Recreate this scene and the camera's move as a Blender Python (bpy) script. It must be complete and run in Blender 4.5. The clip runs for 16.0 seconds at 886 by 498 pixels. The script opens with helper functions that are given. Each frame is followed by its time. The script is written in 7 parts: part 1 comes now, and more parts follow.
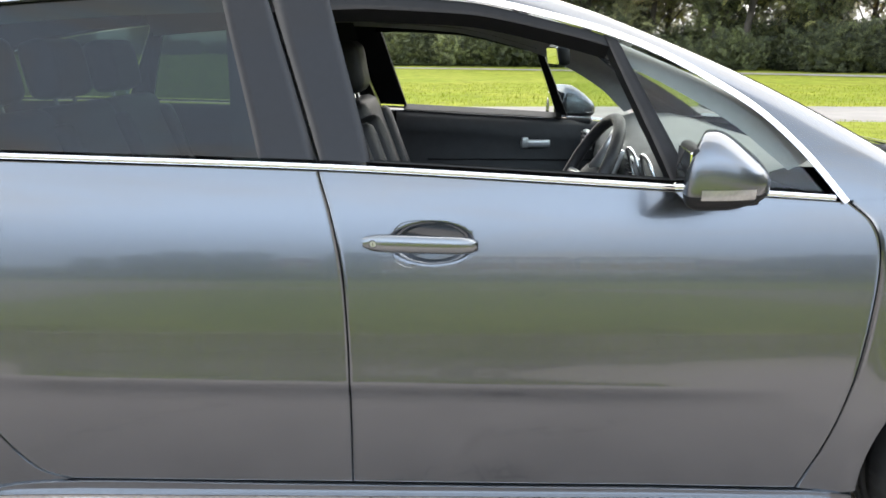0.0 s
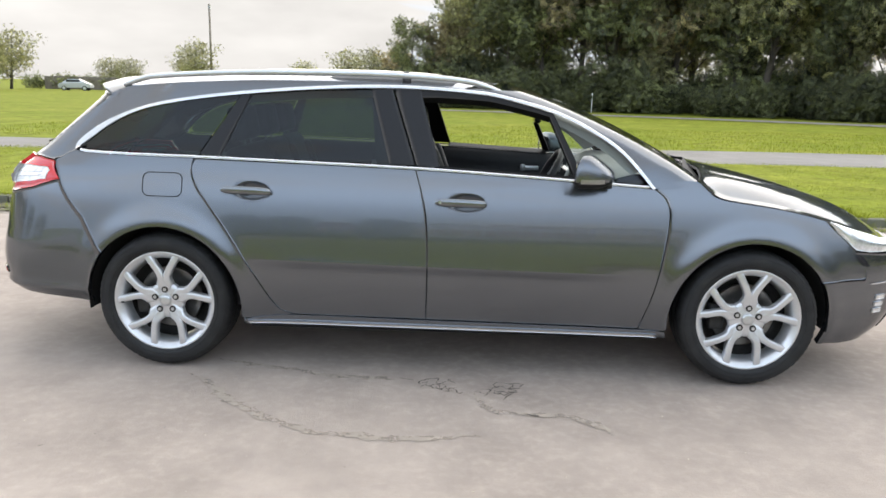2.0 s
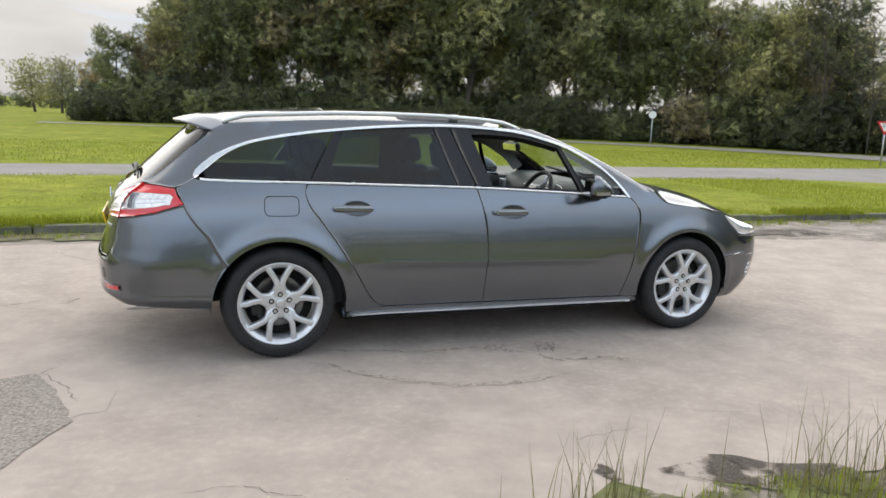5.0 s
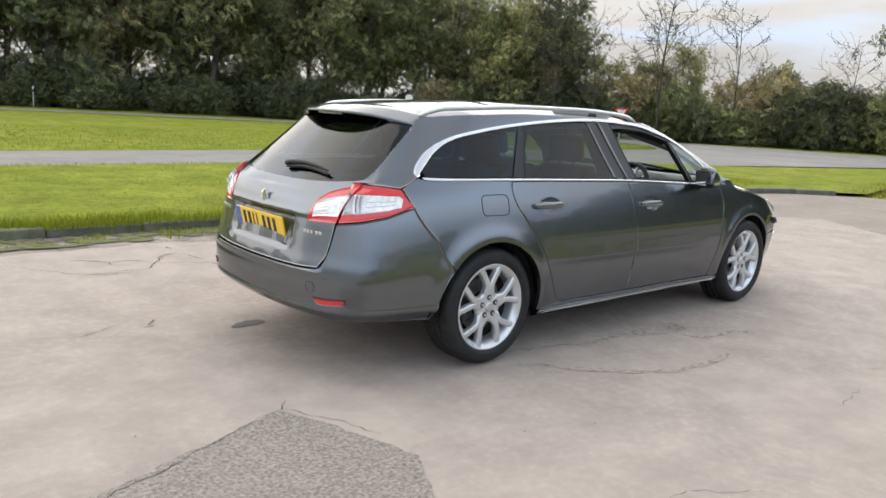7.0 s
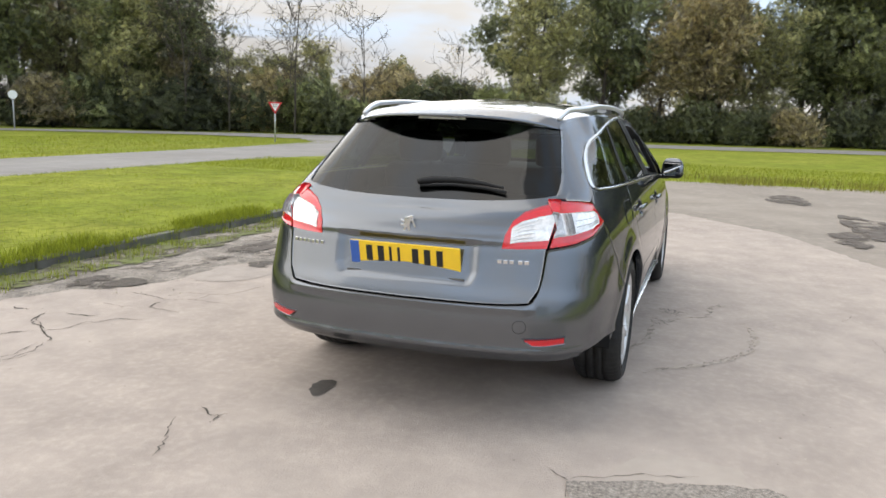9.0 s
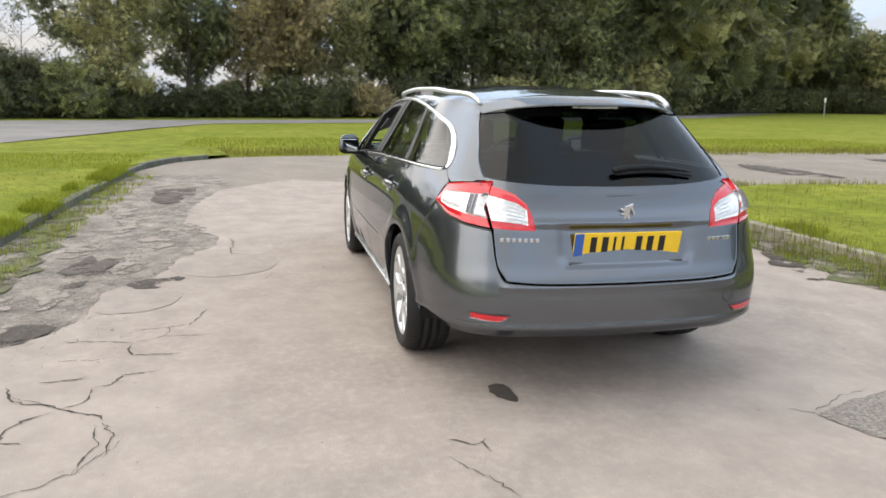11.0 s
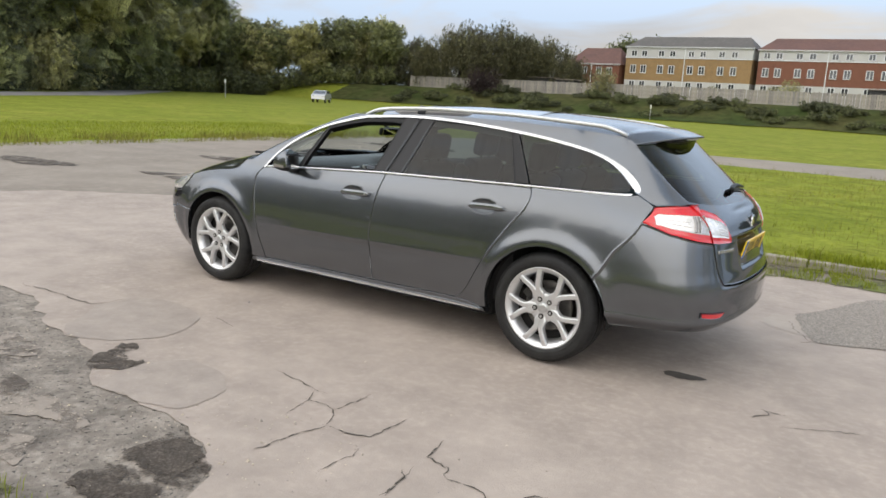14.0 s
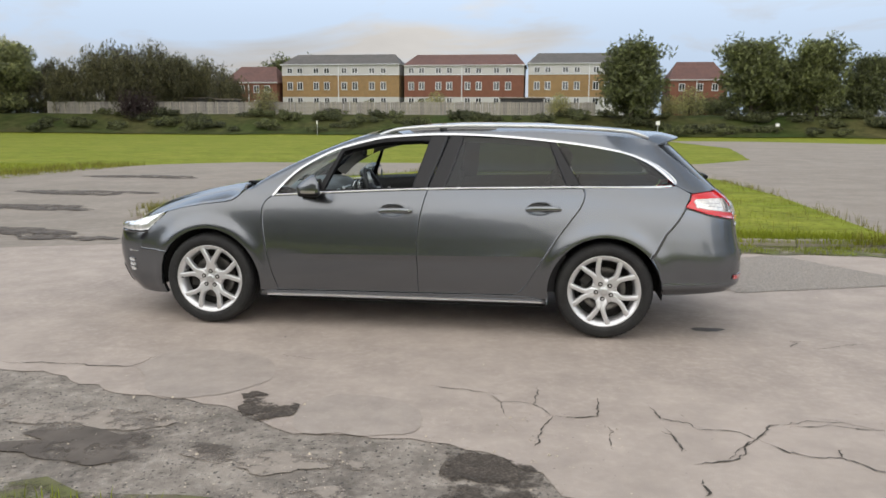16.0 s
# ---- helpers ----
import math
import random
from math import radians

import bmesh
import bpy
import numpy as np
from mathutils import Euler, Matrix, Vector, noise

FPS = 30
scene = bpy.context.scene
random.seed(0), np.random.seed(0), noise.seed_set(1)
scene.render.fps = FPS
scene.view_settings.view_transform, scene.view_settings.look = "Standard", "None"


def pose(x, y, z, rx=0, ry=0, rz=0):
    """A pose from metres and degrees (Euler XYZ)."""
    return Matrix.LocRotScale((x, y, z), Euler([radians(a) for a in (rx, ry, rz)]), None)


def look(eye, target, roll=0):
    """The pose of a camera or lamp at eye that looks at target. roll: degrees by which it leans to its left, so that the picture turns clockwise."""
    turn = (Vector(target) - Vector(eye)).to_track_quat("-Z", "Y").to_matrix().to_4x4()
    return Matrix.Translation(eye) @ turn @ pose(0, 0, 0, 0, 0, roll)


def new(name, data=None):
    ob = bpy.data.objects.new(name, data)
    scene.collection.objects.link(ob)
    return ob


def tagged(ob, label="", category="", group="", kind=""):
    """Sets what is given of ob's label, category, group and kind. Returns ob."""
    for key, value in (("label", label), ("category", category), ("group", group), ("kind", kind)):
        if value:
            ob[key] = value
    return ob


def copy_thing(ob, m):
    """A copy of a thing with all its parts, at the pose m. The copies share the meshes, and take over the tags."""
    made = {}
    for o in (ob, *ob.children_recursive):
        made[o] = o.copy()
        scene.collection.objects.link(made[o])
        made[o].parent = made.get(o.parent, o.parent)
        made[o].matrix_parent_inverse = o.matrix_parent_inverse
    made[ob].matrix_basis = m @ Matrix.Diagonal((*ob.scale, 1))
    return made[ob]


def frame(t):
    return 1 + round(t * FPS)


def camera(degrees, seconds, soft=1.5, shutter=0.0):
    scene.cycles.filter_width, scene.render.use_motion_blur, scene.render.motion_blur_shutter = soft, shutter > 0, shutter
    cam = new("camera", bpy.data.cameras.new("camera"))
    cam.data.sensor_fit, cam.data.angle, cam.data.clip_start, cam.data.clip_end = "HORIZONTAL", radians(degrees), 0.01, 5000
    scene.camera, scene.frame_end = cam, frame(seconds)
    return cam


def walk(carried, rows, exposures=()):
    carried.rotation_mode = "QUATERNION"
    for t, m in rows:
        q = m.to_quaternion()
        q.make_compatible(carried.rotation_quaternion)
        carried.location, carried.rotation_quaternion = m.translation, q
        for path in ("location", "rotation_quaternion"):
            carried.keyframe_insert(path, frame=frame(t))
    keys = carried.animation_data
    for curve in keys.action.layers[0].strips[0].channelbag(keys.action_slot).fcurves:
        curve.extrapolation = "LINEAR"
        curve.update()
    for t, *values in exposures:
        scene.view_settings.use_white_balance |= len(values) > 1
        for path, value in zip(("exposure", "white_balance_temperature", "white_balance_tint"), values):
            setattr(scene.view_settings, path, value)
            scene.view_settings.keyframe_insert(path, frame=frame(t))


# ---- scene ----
# camera and its walk
cam = camera(60.1, 16.0, soft=1.6)
PATH = [
    (0, (0.073, -2.440, 1.256), (0.075, -0.507, 0.746), 0.3),
    (0.5, (0.023, -2.954, 1.290), (-0.014, -1.017, 0.792), 0.3),
    (1, (-0.010, -3.411, 1.325), (-0.064, -1.470, 0.847), 0.9),
    (1.5, (0.007, -3.907, 1.368), (-0.033, -1.955, 0.932), 1.4),
    (2, (0.073, -4.433, 1.383), (0.004, -2.477, 0.972), 1.3),
    (2.5, (0.057, -4.865, 1.415), (0.021, -2.909, 1.001), 1.6),
    (3, (-0.015, -5.243, 1.459), (-0.008, -3.290, 1.028), 2.1),
    (3.5, (-0.397, -5.503, 1.492), (-0.278, -3.556, 1.051), 2.6),
    (3.7, (-0.548, -5.561, 1.465), (-0.374, -3.612, 1.048), 2.4),
    (5.8, (-3.139, -4.897, 1.488), (-2.177, -3.178, 1.139), 2.4),
    (6, (-3.388, -4.787, 1.509), (-2.376, -3.099, 1.154), 2.5),
    (6.5, (-3.913, -4.295, 1.459), (-2.760, -2.700, 1.101), 2.9),
    (7, (-4.377, -3.794, 1.427), (-3.073, -2.323, 1.059), 3.1),
    (7.5, (-4.718, -3.239, 1.442), (-3.259, -1.926, 1.057), 3.2),
    (8, (-5.004, -2.654, 1.390), (-3.397, -1.525, 1.011), 2.9),
    (8.5, (-5.238, -2.003, 1.318), (-3.487, -1.101, 0.974), 2.5),
    (9, (-5.446, -1.257, 1.364), (-3.587, -0.605, 1.021), 1.8),
    (9.5, (-5.636, -0.592, 1.389), (-3.710, -0.185, 1.033), 1.1),
    (10, (-5.678, 0.136, 1.386), (-3.715, 0.259, 1.022), 0.8),
    (10.2, (-5.682, 0.436, 1.381), (-3.717, 0.433, 1.010), 0.9),
    (12.3, (-4.795, 3.197, 1.392), (-3.130, 2.161, 0.997), 2.0),
    (12.5, (-4.659, 3.419, 1.406), (-3.059, 2.288, 1.008), 2.7),
    (13, (-4.179, 3.938, 1.431), (-2.756, 2.593, 1.022), 3.7),
    (13.5, (-3.754, 4.441, 1.503), (-2.513, 2.928, 1.089), 4.4),
    (14, (-3.266, 4.889, 1.525), (-2.207, 3.237, 1.136), 3.3),
    (14.5, (-2.676, 5.293, 1.505), (-1.803, 3.525, 1.171), 1.9),
    (15, (-2.115, 5.669, 1.508), (-1.475, 3.798, 1.211), 1.0),
    (15.5, (-1.519, 5.904, 1.451), (-1.119, 3.966, 1.157), 1.3),
    (16, (-1.010, 6.073, 1.443), (-0.744, 4.116, 1.125), 0.3),
]
EXPOSURE = [(0, 3.98), (1, 3.80), (2, 3.30), (3.5, 3.04), (7, 3.04), (9, 3.08), (12.5, 2.95), (16, 2.65)]
walk(cam, [(t, look(e, g, r)) for t, e, g, r in PATH], EXPOSURE)


# ---- light ----
SUN_AZ = radians(20)      # from +y towards +x
SUN_EL = radians(20)
CLOUD = ((0.0, 0.57), (0.12, 0.69), (0.34, 1.20), (0.62, 0.86), (1.0, 0.62))      # brightness by sine of elevation


def make_world():
    world = bpy.data.worlds.new("sky")
    scene.world = world
    world.use_nodes = True
    n, l = world.node_tree.nodes, world.node_tree.links
    n.clear()
    out, bg = n.new("ShaderNodeOutputWorld"), n.new("ShaderNodeBackground")
    sky = n.new("ShaderNodeTexSky")
    sky.sky_type, sky.sun_disc = "NISHITA", False
    sky.sun_elevation, sky.sun_rotation = SUN_EL, SUN_AZ
    sky.air_density, sky.dust_density, sky.ozone_density = 1.0, 1.2, 1.0
    tc, mp = n.new("ShaderNodeTexCoord"), n.new("ShaderNodeMapping")
    mp.inputs["Scale"].default_value = (1.0, 1.0, 3.2)
    l.new(tc.outputs["Generated"], mp.inputs["Vector"])
    cl = n.new("ShaderNodeTexNoise")
    cl.inputs["Scale"].default_value, cl.inputs["Detail"].default_value, cl.inputs["Roughness"].default_value = 2.7, 7, 0.55
    cl.inputs["Distortion"].default_value = 0.6
    l.new(mp.outputs[0], cl.inputs["Vector"])
    ramp = n.new("ShaderNodeValToRGB")
    ramp.color_ramp.elements[0].position, ramp.color_ramp.elements[1].position = 0.41, 0.57
    # the cloud thins towards the south
    part_n = n.new("ShaderNodeSeparateXYZ")
    thin = n.new("ShaderNodeMath")
    thin.operation, thin.inputs[1].default_value = "MULTIPLY_ADD", 0.12
    l.new(tc.outputs["Generated"], part_n.inputs[0])
    l.new(part_n.outputs[1], thin.inputs[0])
    l.new(cl.outputs["Fac"], thin.inputs[2])
    l.new(thin.outputs[0], ramp.inputs[0])
    sep, lift = n.new("ShaderNodeSeparateXYZ"), n.new("ShaderNodeFloatCurve")
    l.new(tc.outputs["Generated"], sep.inputs[0])
    # grey at the horizon, brightest where the thin cloud lets the light through, dimmer overhead
    curve = lift.mapping.curves[0]
    lift.mapping.use_clip = False
    for z, b in CLOUD[1:-1]:
        curve.points.new(z, b / 2)
    curve.points[0].location, curve.points[-1].location = (CLOUD[0][0], CLOUD[0][1] / 2), (CLOUD[-1][0], CLOUD[-1][1] / 2)
    lift.mapping.update()
    twice = n.new("ShaderNodeMath")
    twice.operation, twice.inputs[1].default_value = "MULTIPLY", 2.0
    l.new(sep.outputs[2], lift.inputs["Value"])
    l.new(lift.outputs[0], twice.inputs[0])
    # thick and thin cloud
    billow = n.new("ShaderNodeTexNoise")
    billow.inputs["Scale"].default_value, billow.inputs["Detail"].default_value, billow.inputs["Roughness"].default_value = 3.4, 6, 0.5
    l.new(mp.outputs[0], billow.inputs["Vector"])
    depth = n.new("ShaderNodeMapRange")
    depth.inputs[1].default_value, depth.inputs[2].default_value = 0.32, 0.68
    depth.inputs[3].default_value, depth.inputs[4].default_value = 0.80, 1.16
    l.new(billow.outputs["Fac"], depth.inputs[0])
    gain = n.new("ShaderNodeMath")
    gain.operation = "MULTIPLY"
    l.new(depth.outputs[0], gain.inputs[0])
    l.new(twice.outputs[0], gain.inputs[1])
    tint = n.new("ShaderNodeMix")
    tint.data_type, tint.blend_type = "RGBA", "MULTIPLY"
    tint.inputs[0].default_value = 1.0
    tint.inputs[7].default_value = (1.0, 0.966, 0.926, 1)
    l.new(gain.outputs[0], tint.inputs[6])
    mix = n.new("ShaderNodeMix")
    mix.data_type = "RGBA"
    l.new(ramp.outputs[0], mix.inputs[0])
    # thin haze: the clear sky is nowhere brighter than the cloud beside it
    haze = n.new("ShaderNodeMix")
    haze.data_type, haze.blend_type = "RGBA", "DARKEN"
    haze.inputs[0].default_value = 1.0
    cap = n.new("ShaderNodeVectorMath")
    cap.operation = "SCALE"
    cap.inputs[0].default_value = (0.93, 1.13, 1.41)
    l.new(twice.outputs[0], cap.inputs["Scale"])
    l.new(cap.outputs[0], haze.inputs[7])
    clear = n.new("ShaderNodeVectorMath")
    clear.operation = "SCALE"
    clear.inputs["Scale"].default_value = 2.2
    l.new(sky.outputs[0], clear.inputs[0])
    l.new(clear.outputs[0], haze.inputs[6])
    l.new(haze.outputs[2], mix.inputs[6])
    l.new(tint.outputs[2], mix.inputs[7])
    l.new(mix.outputs[2], bg.inputs[0])
    bg.inputs[1].default_value = 0.15
    l.new(bg.outputs[0], out.inputs[0])


make_world()
sun_data = bpy.data.lights.new("sun", "SUN")
sun_data.energy, sun_data.angle, sun_data.color = 0.5, radians(140), (1.0, 0.95, 0.88)
sun = new("sun", sun_data)
sun.matrix_world = look((100 * math.sin(SUN_AZ) * math.cos(SUN_EL), 100 * math.cos(SUN_AZ) * math.cos(SUN_EL), 100 * math.sin(SUN_EL)), (0, 0, 0))
scene.view_settings.exposure = 0.0


# ---- materials ----
def mat(name, base, rough=0.6, metal=0.0, vary=0.0, scale=8.0, second=None, scale2=1.2, bump=0.0, bump_scale=60.0, coat=0.0, spec=0.5,
        island=0.0, objrand=0.0, fine=None, holes=None, sub=0.0, specks=None):
    """A procedural surface: base colour with grain (vary at scale), a second tone in larger patches, bump, coat."""
    m = bpy.data.materials.new(name)
    m.use_nodes = True
    nt = m.node_tree
    n, l = nt.nodes, nt.links
    b = n["Principled BSDF"]
    b.inputs["Roughness"].default_value, b.inputs["Metallic"].default_value = rough, metal
    b.inputs["Coat Weight"].default_value, b.inputs["Coat Roughness"].default_value = coat, 0.03
    b.inputs["Specular IOR Level"].default_value = spec
    b.inputs["Base Color"].default_value = (*base, 1)
    tc = n.new("ShaderNodeTexCoord")
    col = None

    def noise_of(s, detail=6, r=0.6):
        t = n.new("ShaderNodeTexNoise")
        t.inputs["Scale"].default_value, t.inputs["Detail"].default_value, t.inputs["Roughness"].default_value = s, detail, r
        l.new(tc.outputs["Object"], t.inputs["Vector"])
        return t.outputs["Fac"]

    def mixed(kind, fac, a, bcol):
        x = n.new("ShaderNodeMix")
        x.data_type, x.blend_type = "RGBA", kind
        for sock, v in ((0, fac), (6, a), (7, bcol)):
            if isinstance(v, bpy.types.NodeSocket):
                l.new(v, x.inputs[sock])
            else:
                x.inputs[sock].default_value = v
        return x.outputs[2]

    col = (*base, 1)
    if second:
        r = n.new("ShaderNodeValToRGB")
        r.color_ramp.elements[0].position, r.color_ramp.elements[1].position = 0.38, 0.66
        l.new(noise_of(scale2, 5), r.inputs[0])
        col = mixed("MIX", r.outputs[0], col, (*second, 1))
    if fine:
        r = n.new("ShaderNodeValToRGB")
        r.color_ramp.elements[0].position, r.color_ramp.elements[1].position = 0.45, 0.7
        l.new(noise_of(scale * 6, 3), r.inputs[0])
        col = mixed("MIX", r.outputs[0], col, (*fine, 1))
    if vary:
        r = n.new("ShaderNodeValToRGB")
        r.color_ramp.elements[0].color = (1 - vary,) * 3 + (1,)
        r.color_ramp.elements[1].color = (1 + vary,) * 3 + (1,)
        r.color_ramp.elements[0].position, r.color_ramp.elements[1].position = 0.3, 0.7
        l.new(noise_of(scale), r.inputs[0])
        col = mixed("MULTIPLY", 1.0, col, r.outputs[0])
    if specks:
        r = n.new("ShaderNodeValToRGB")
        r.color_ramp.elements[0].position, r.color_ramp.elements[1].position = specks[1], specks[1] + 0.05
        l.new(noise_of(specks[0], 2, 0.5), r.inputs[0])
        col = mixed("MIX", r.outputs[0], col, (*specks[2], 1))
    for amount, make in ((island, "geo"), (objrand, "obj")):
        if amount:
            src = n.new("ShaderNodeNewGeometry").outputs["Random Per Island"] if make == "geo" else n.new("ShaderNodeObjectInfo").outputs["Random"]
            r = n.new("ShaderNodeValToRGB")
            r.color_ramp.elements[0].color = (1 - amount, 1 - amount, 1 - amount * 0.8, 1)
            r.color_ramp.elements[1].color = (1 + amount * 1.1, 1 + amount, 1 + amount * 0.6, 1)
            l.new(src, r.inputs[0])
            col = mixed("MULTIPLY", 1.0, col, r.outputs[0])
    if isinstance(col, bpy.types.NodeSocket):
        l.new(col, b.inputs["Base Color"])
    if bump:
        bp = n.new("ShaderNodeBump")
        bp.inputs["Strength"].default_value, bp.inputs["Distance"].default_value = min(1.0, bump), 0.01
        l.new(noise_of(bump_scale, 5), bp.inputs["Height"])
        l.new(bp.outputs[0], b.inputs["Normal"])
    surf = b.outputs[0]
    if sub:
        b.inputs["Transmission Weight"].default_value = 0.0
        tr = n.new("ShaderNodeBsdfTranslucent")
        if isinstance(col, bpy.types.NodeSocket):
            l.new(col, tr.inputs[0])
        else:
            tr.inputs[0].default_value = col
        ms = n.new("ShaderNodeMixShader")
        ms.inputs[0].default_value = sub
        l.new(b.outputs[0], ms.inputs[1])
        l.new(tr.outputs[0], ms.inputs[2])
        l.new(ms.outputs[0], n["Material Output"].inputs[0])
        surf = ms.outputs[0]
    if holes:
        r = n.new("ShaderNodeValToRGB")
        r.color_ramp.elements[0].position, r.color_ramp.elements[1].position = holes[1] - 0.04, holes[1] + 0.05
        l.new(noise_of(holes[0], 8, 0.7), r.inputs[0])
        tr, ms = n.new("ShaderNodeBsdfTransparent"), n.new("ShaderNodeMixShader")
        l.new(r.outputs[0], ms.inputs[0])
        l.new(tr.outputs[0], ms.inputs[1])
        l.new(surf, ms.inputs[2])
        l.new(ms.outputs[0], n["Material Output"].inputs[0])
    return m


def glass(name, tint, rough=0.0, clear=1.0):
    """Thin car glass: a tinted see-through sheet with a real mirror sheen."""
    m = bpy.data.materials.new(name)
    m.use_nodes = True
    n, l = m.node_tree.nodes, m.node_tree.links
    n.remove(n["Principled BSDF"])
    tr, gl, fr, ms = n.new("ShaderNodeBsdfTransparent"), n.new("ShaderNodeBsdfGlossy"), n.new("ShaderNodeLayerWeight"), n.new("ShaderNodeMixShader")
    tr.inputs[0].default_value = (*tint, 1)
    gl.inputs["Roughness"].default_value = rough
    gl.inputs[0].default_value = (1, 1, 1, 1)
    fr.inputs[0].default_value = 0.5
    steep = n.new("ShaderNodeMath")
    steep.operation, steep.inputs[1].default_value = "POWER", 5.0
    l.new(fr.outputs["Facing"], steep.inputs[0])
    mul = n.new("ShaderNodeMath")
    mul.operation = "MULTIPLY_ADD"
    mul.use_clamp = True
    mul.inputs[1].default_value, mul.inputs[2].default_value = 0.96, 0.040 * clear
    l.new(steep.outputs[0], mul.inputs[0])
    l.new(mul.outputs[0], ms.inputs[0])
    l.new(tr.outputs[0], ms.inputs[1])
    l.new(gl.outputs[0], ms.inputs[2])
    l.new(ms.outputs[0], n["Material Output"].inputs[0])
    return m


M_PAINT = mat("car_paint", (0.148, 0.160, 0.178), 0.26, 0.92, coat=1.0, vary=0.04, scale=900)
M_PAINT.node_tree.nodes["Principled BSDF"].inputs["Specular Tint"].default_value = (0.21, 0.22, 0.24, 1)
M_DARK = mat("black_plastic", (0.010, 0.010, 0.011), 0.5, spec=0.25, vary=0.2, scale=40, bump=0.1, bump_scale=400)
M_GLOSSBLACK = mat("gloss_black", (0.008, 0.008, 0.009), 0.08, coat=1.0)
M_LINER = mat("wheel_arch_liner", (0.006, 0.006, 0.006), 0.9, vary=0.3, scale=12)
M_CHROME = mat("brushed_chrome", (0.72, 0.73, 0.74), 0.20, 1.0, vary=0.04, scale=30)
M_RIM = mat("silver_alloy", (0.66, 0.665, 0.675), 0.32, 0.65, coat=0.5, vary=0.06, scale=14)
# darkened metal: the shade deep inside the wheel is put into its colour
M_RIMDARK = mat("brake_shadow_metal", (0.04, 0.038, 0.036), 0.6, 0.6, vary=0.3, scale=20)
M_DISC = mat("brake_disc", (0.2, 0.19, 0.18), 0.45, 0.9, vary=0.2, scale=25)
M_TYRE = mat("tyre_rubber", (0.015, 0.015, 0.016), 0.62, spec=0.35, vary=0.3, scale=18, bump=0.15, bump_scale=200, second=(0.022, 0.022, 0.021), scale2=5)
M_GLASS = glass("clear_car_glass", (0.80, 0.86, 0.84))
M_TINT = glass("tinted_car_glass", (0.165, 0.225, 0.213))
M_TINTR = glass("tinted_rear_glass", (0.09, 0.11, 0.115))
M_RED = mat("red_lens", (0.62, 0.012, 0.02), 0.12, coat=1.0, vary=0.12, scale=60)
M_LENS = mat("clear_lens", (0.80, 0.79, 0.78), 0.15, 0.35, coat=1.0, vary=0.25, scale=55)
M_LENSGREY = mat("smoked_lens", (0.46, 0.46, 0.47), 0.15, 0.5, coat=1.0, vary=0.3, scale=70)
M_AMBER = mat("indicator_lens", (0.30, 0.285, 0.265), 0.15, 0.3, coat=1.0, vary=0.2, scale=60)
M_HEAD = mat("headlight_lens", (0.75, 0.77, 0.78), 0.1, 0.6, coat=1.0, vary=0.3, scale=30)
M_PLATE = mat("yellow_plate", (0.90, 0.58, 0.015), 0.4, coat=0.5, vary=0.04, scale=20)
M_PLATEBLUE = mat("blue_plate_band", (0.02, 0.10, 0.42), 0.4, coat=0.5)
M_INK = mat("black_ink", (0.012, 0.012, 0.012), 0.5)
M_SEAT = mat("dark_leather", (0.018, 0.018, 0.02), 0.5, vary=0.25, scale=30, bump=0.2, bump_scale=250)
M_CABIN = mat("cabin_plastic", (0.014, 0.014, 0.016), 0.6, vary=0.2, scale=25, bump=0.15, bump_scale=300)
M_HEADLINER = mat("grey_headliner", (0.30, 0.29, 0.28), 0.9, vary=0.06, scale=60)
M_SILVER = mat("satin_silver", (0.62, 0.63, 0.64), 0.3, 0.8, vary=0.05, scale=50)
M_SCREEN = mat("dark_display", (0.02, 0.025, 0.03), 0.15, coat=0.6)
M_CONC = mat("worn_concrete", (0.403, 0.343, 0.297), 0.88, vary=0.13, scale=3.2, second=(0.342, 0.289, 0.250), scale2=0.55, fine=(0.419, 0.356, 0.309), bump=0.35, bump_scale=90, spec=0.25, specks=(26, 0.755, (0.169, 0.145, 0.119)))
M_ASPH = mat("old_tarmac", (0.207, 0.179, 0.153), 0.9, vary=0.42, scale=3.6, second=(0.286, 0.250, 0.213), scale2=0.9, fine=(0.333, 0.295, 0.253), bump=0.8, bump_scale=90, spec=0.3, specks=(45, 0.62, (0.080, 0.073, 0.065)))
M_ROAD = mat("road_tarmac", (0.202, 0.187, 0.173), 0.85, vary=0.1, scale=2.0, second=(0.259, 0.241, 0.223), scale2=0.35, bump=0.3, bump_scale=80)
M_CHIP = mat("stone_chippings", (0.263, 0.229, 0.196), 0.9, vary=0.5, scale=60, fine=(0.409, 0.360, 0.310), bump=1.0, bump_scale=110)
M_CRACK = mat("crack_soil", (0.06, 0.052, 0.042), 0.95, vary=0.4, scale=20, holes=(22, 0.42))
M_DAMP = mat("damp_stain", (0.059, 0.047, 0.038), 0.75, spec=0.25, vary=0.35, scale=14, fine=(0.133, 0.113, 0.092), bump=0.5, bump_scale=60, holes=(4.5, 0.46))
M_PATCHC = mat("concrete_repair", (0.338, 0.288, 0.249), 0.85, vary=0.14, scale=5, fine=(0.360, 0.308, 0.267), bump=0.25, bump_scale=100)
M_KERBPALE = mat("pale_kerb_stone", (0.36, 0.325, 0.28), 0.9, vary=0.25, scale=6, second=(0.24, 0.225, 0.17), scale2=2.5, objrand=0.12, bump=0.4, bump_scale=60)
M_KERB = mat("kerb_stone", (0.16, 0.15, 0.135), 0.9, vary=0.3, scale=6, second=(0.09, 0.10, 0.06), scale2=2.5, objrand=0.15, bump=0.4, bump_scale=60)
M_YARD = mat("pale_tarmac", (0.293, 0.253, 0.213), 0.9, vary=0.12, scale=1.1, second=(0.248, 0.216, 0.183), scale2=0.25, fine=(0.314, 0.274, 0.231), bump=0.4, bump_scale=90, spec=0.2)
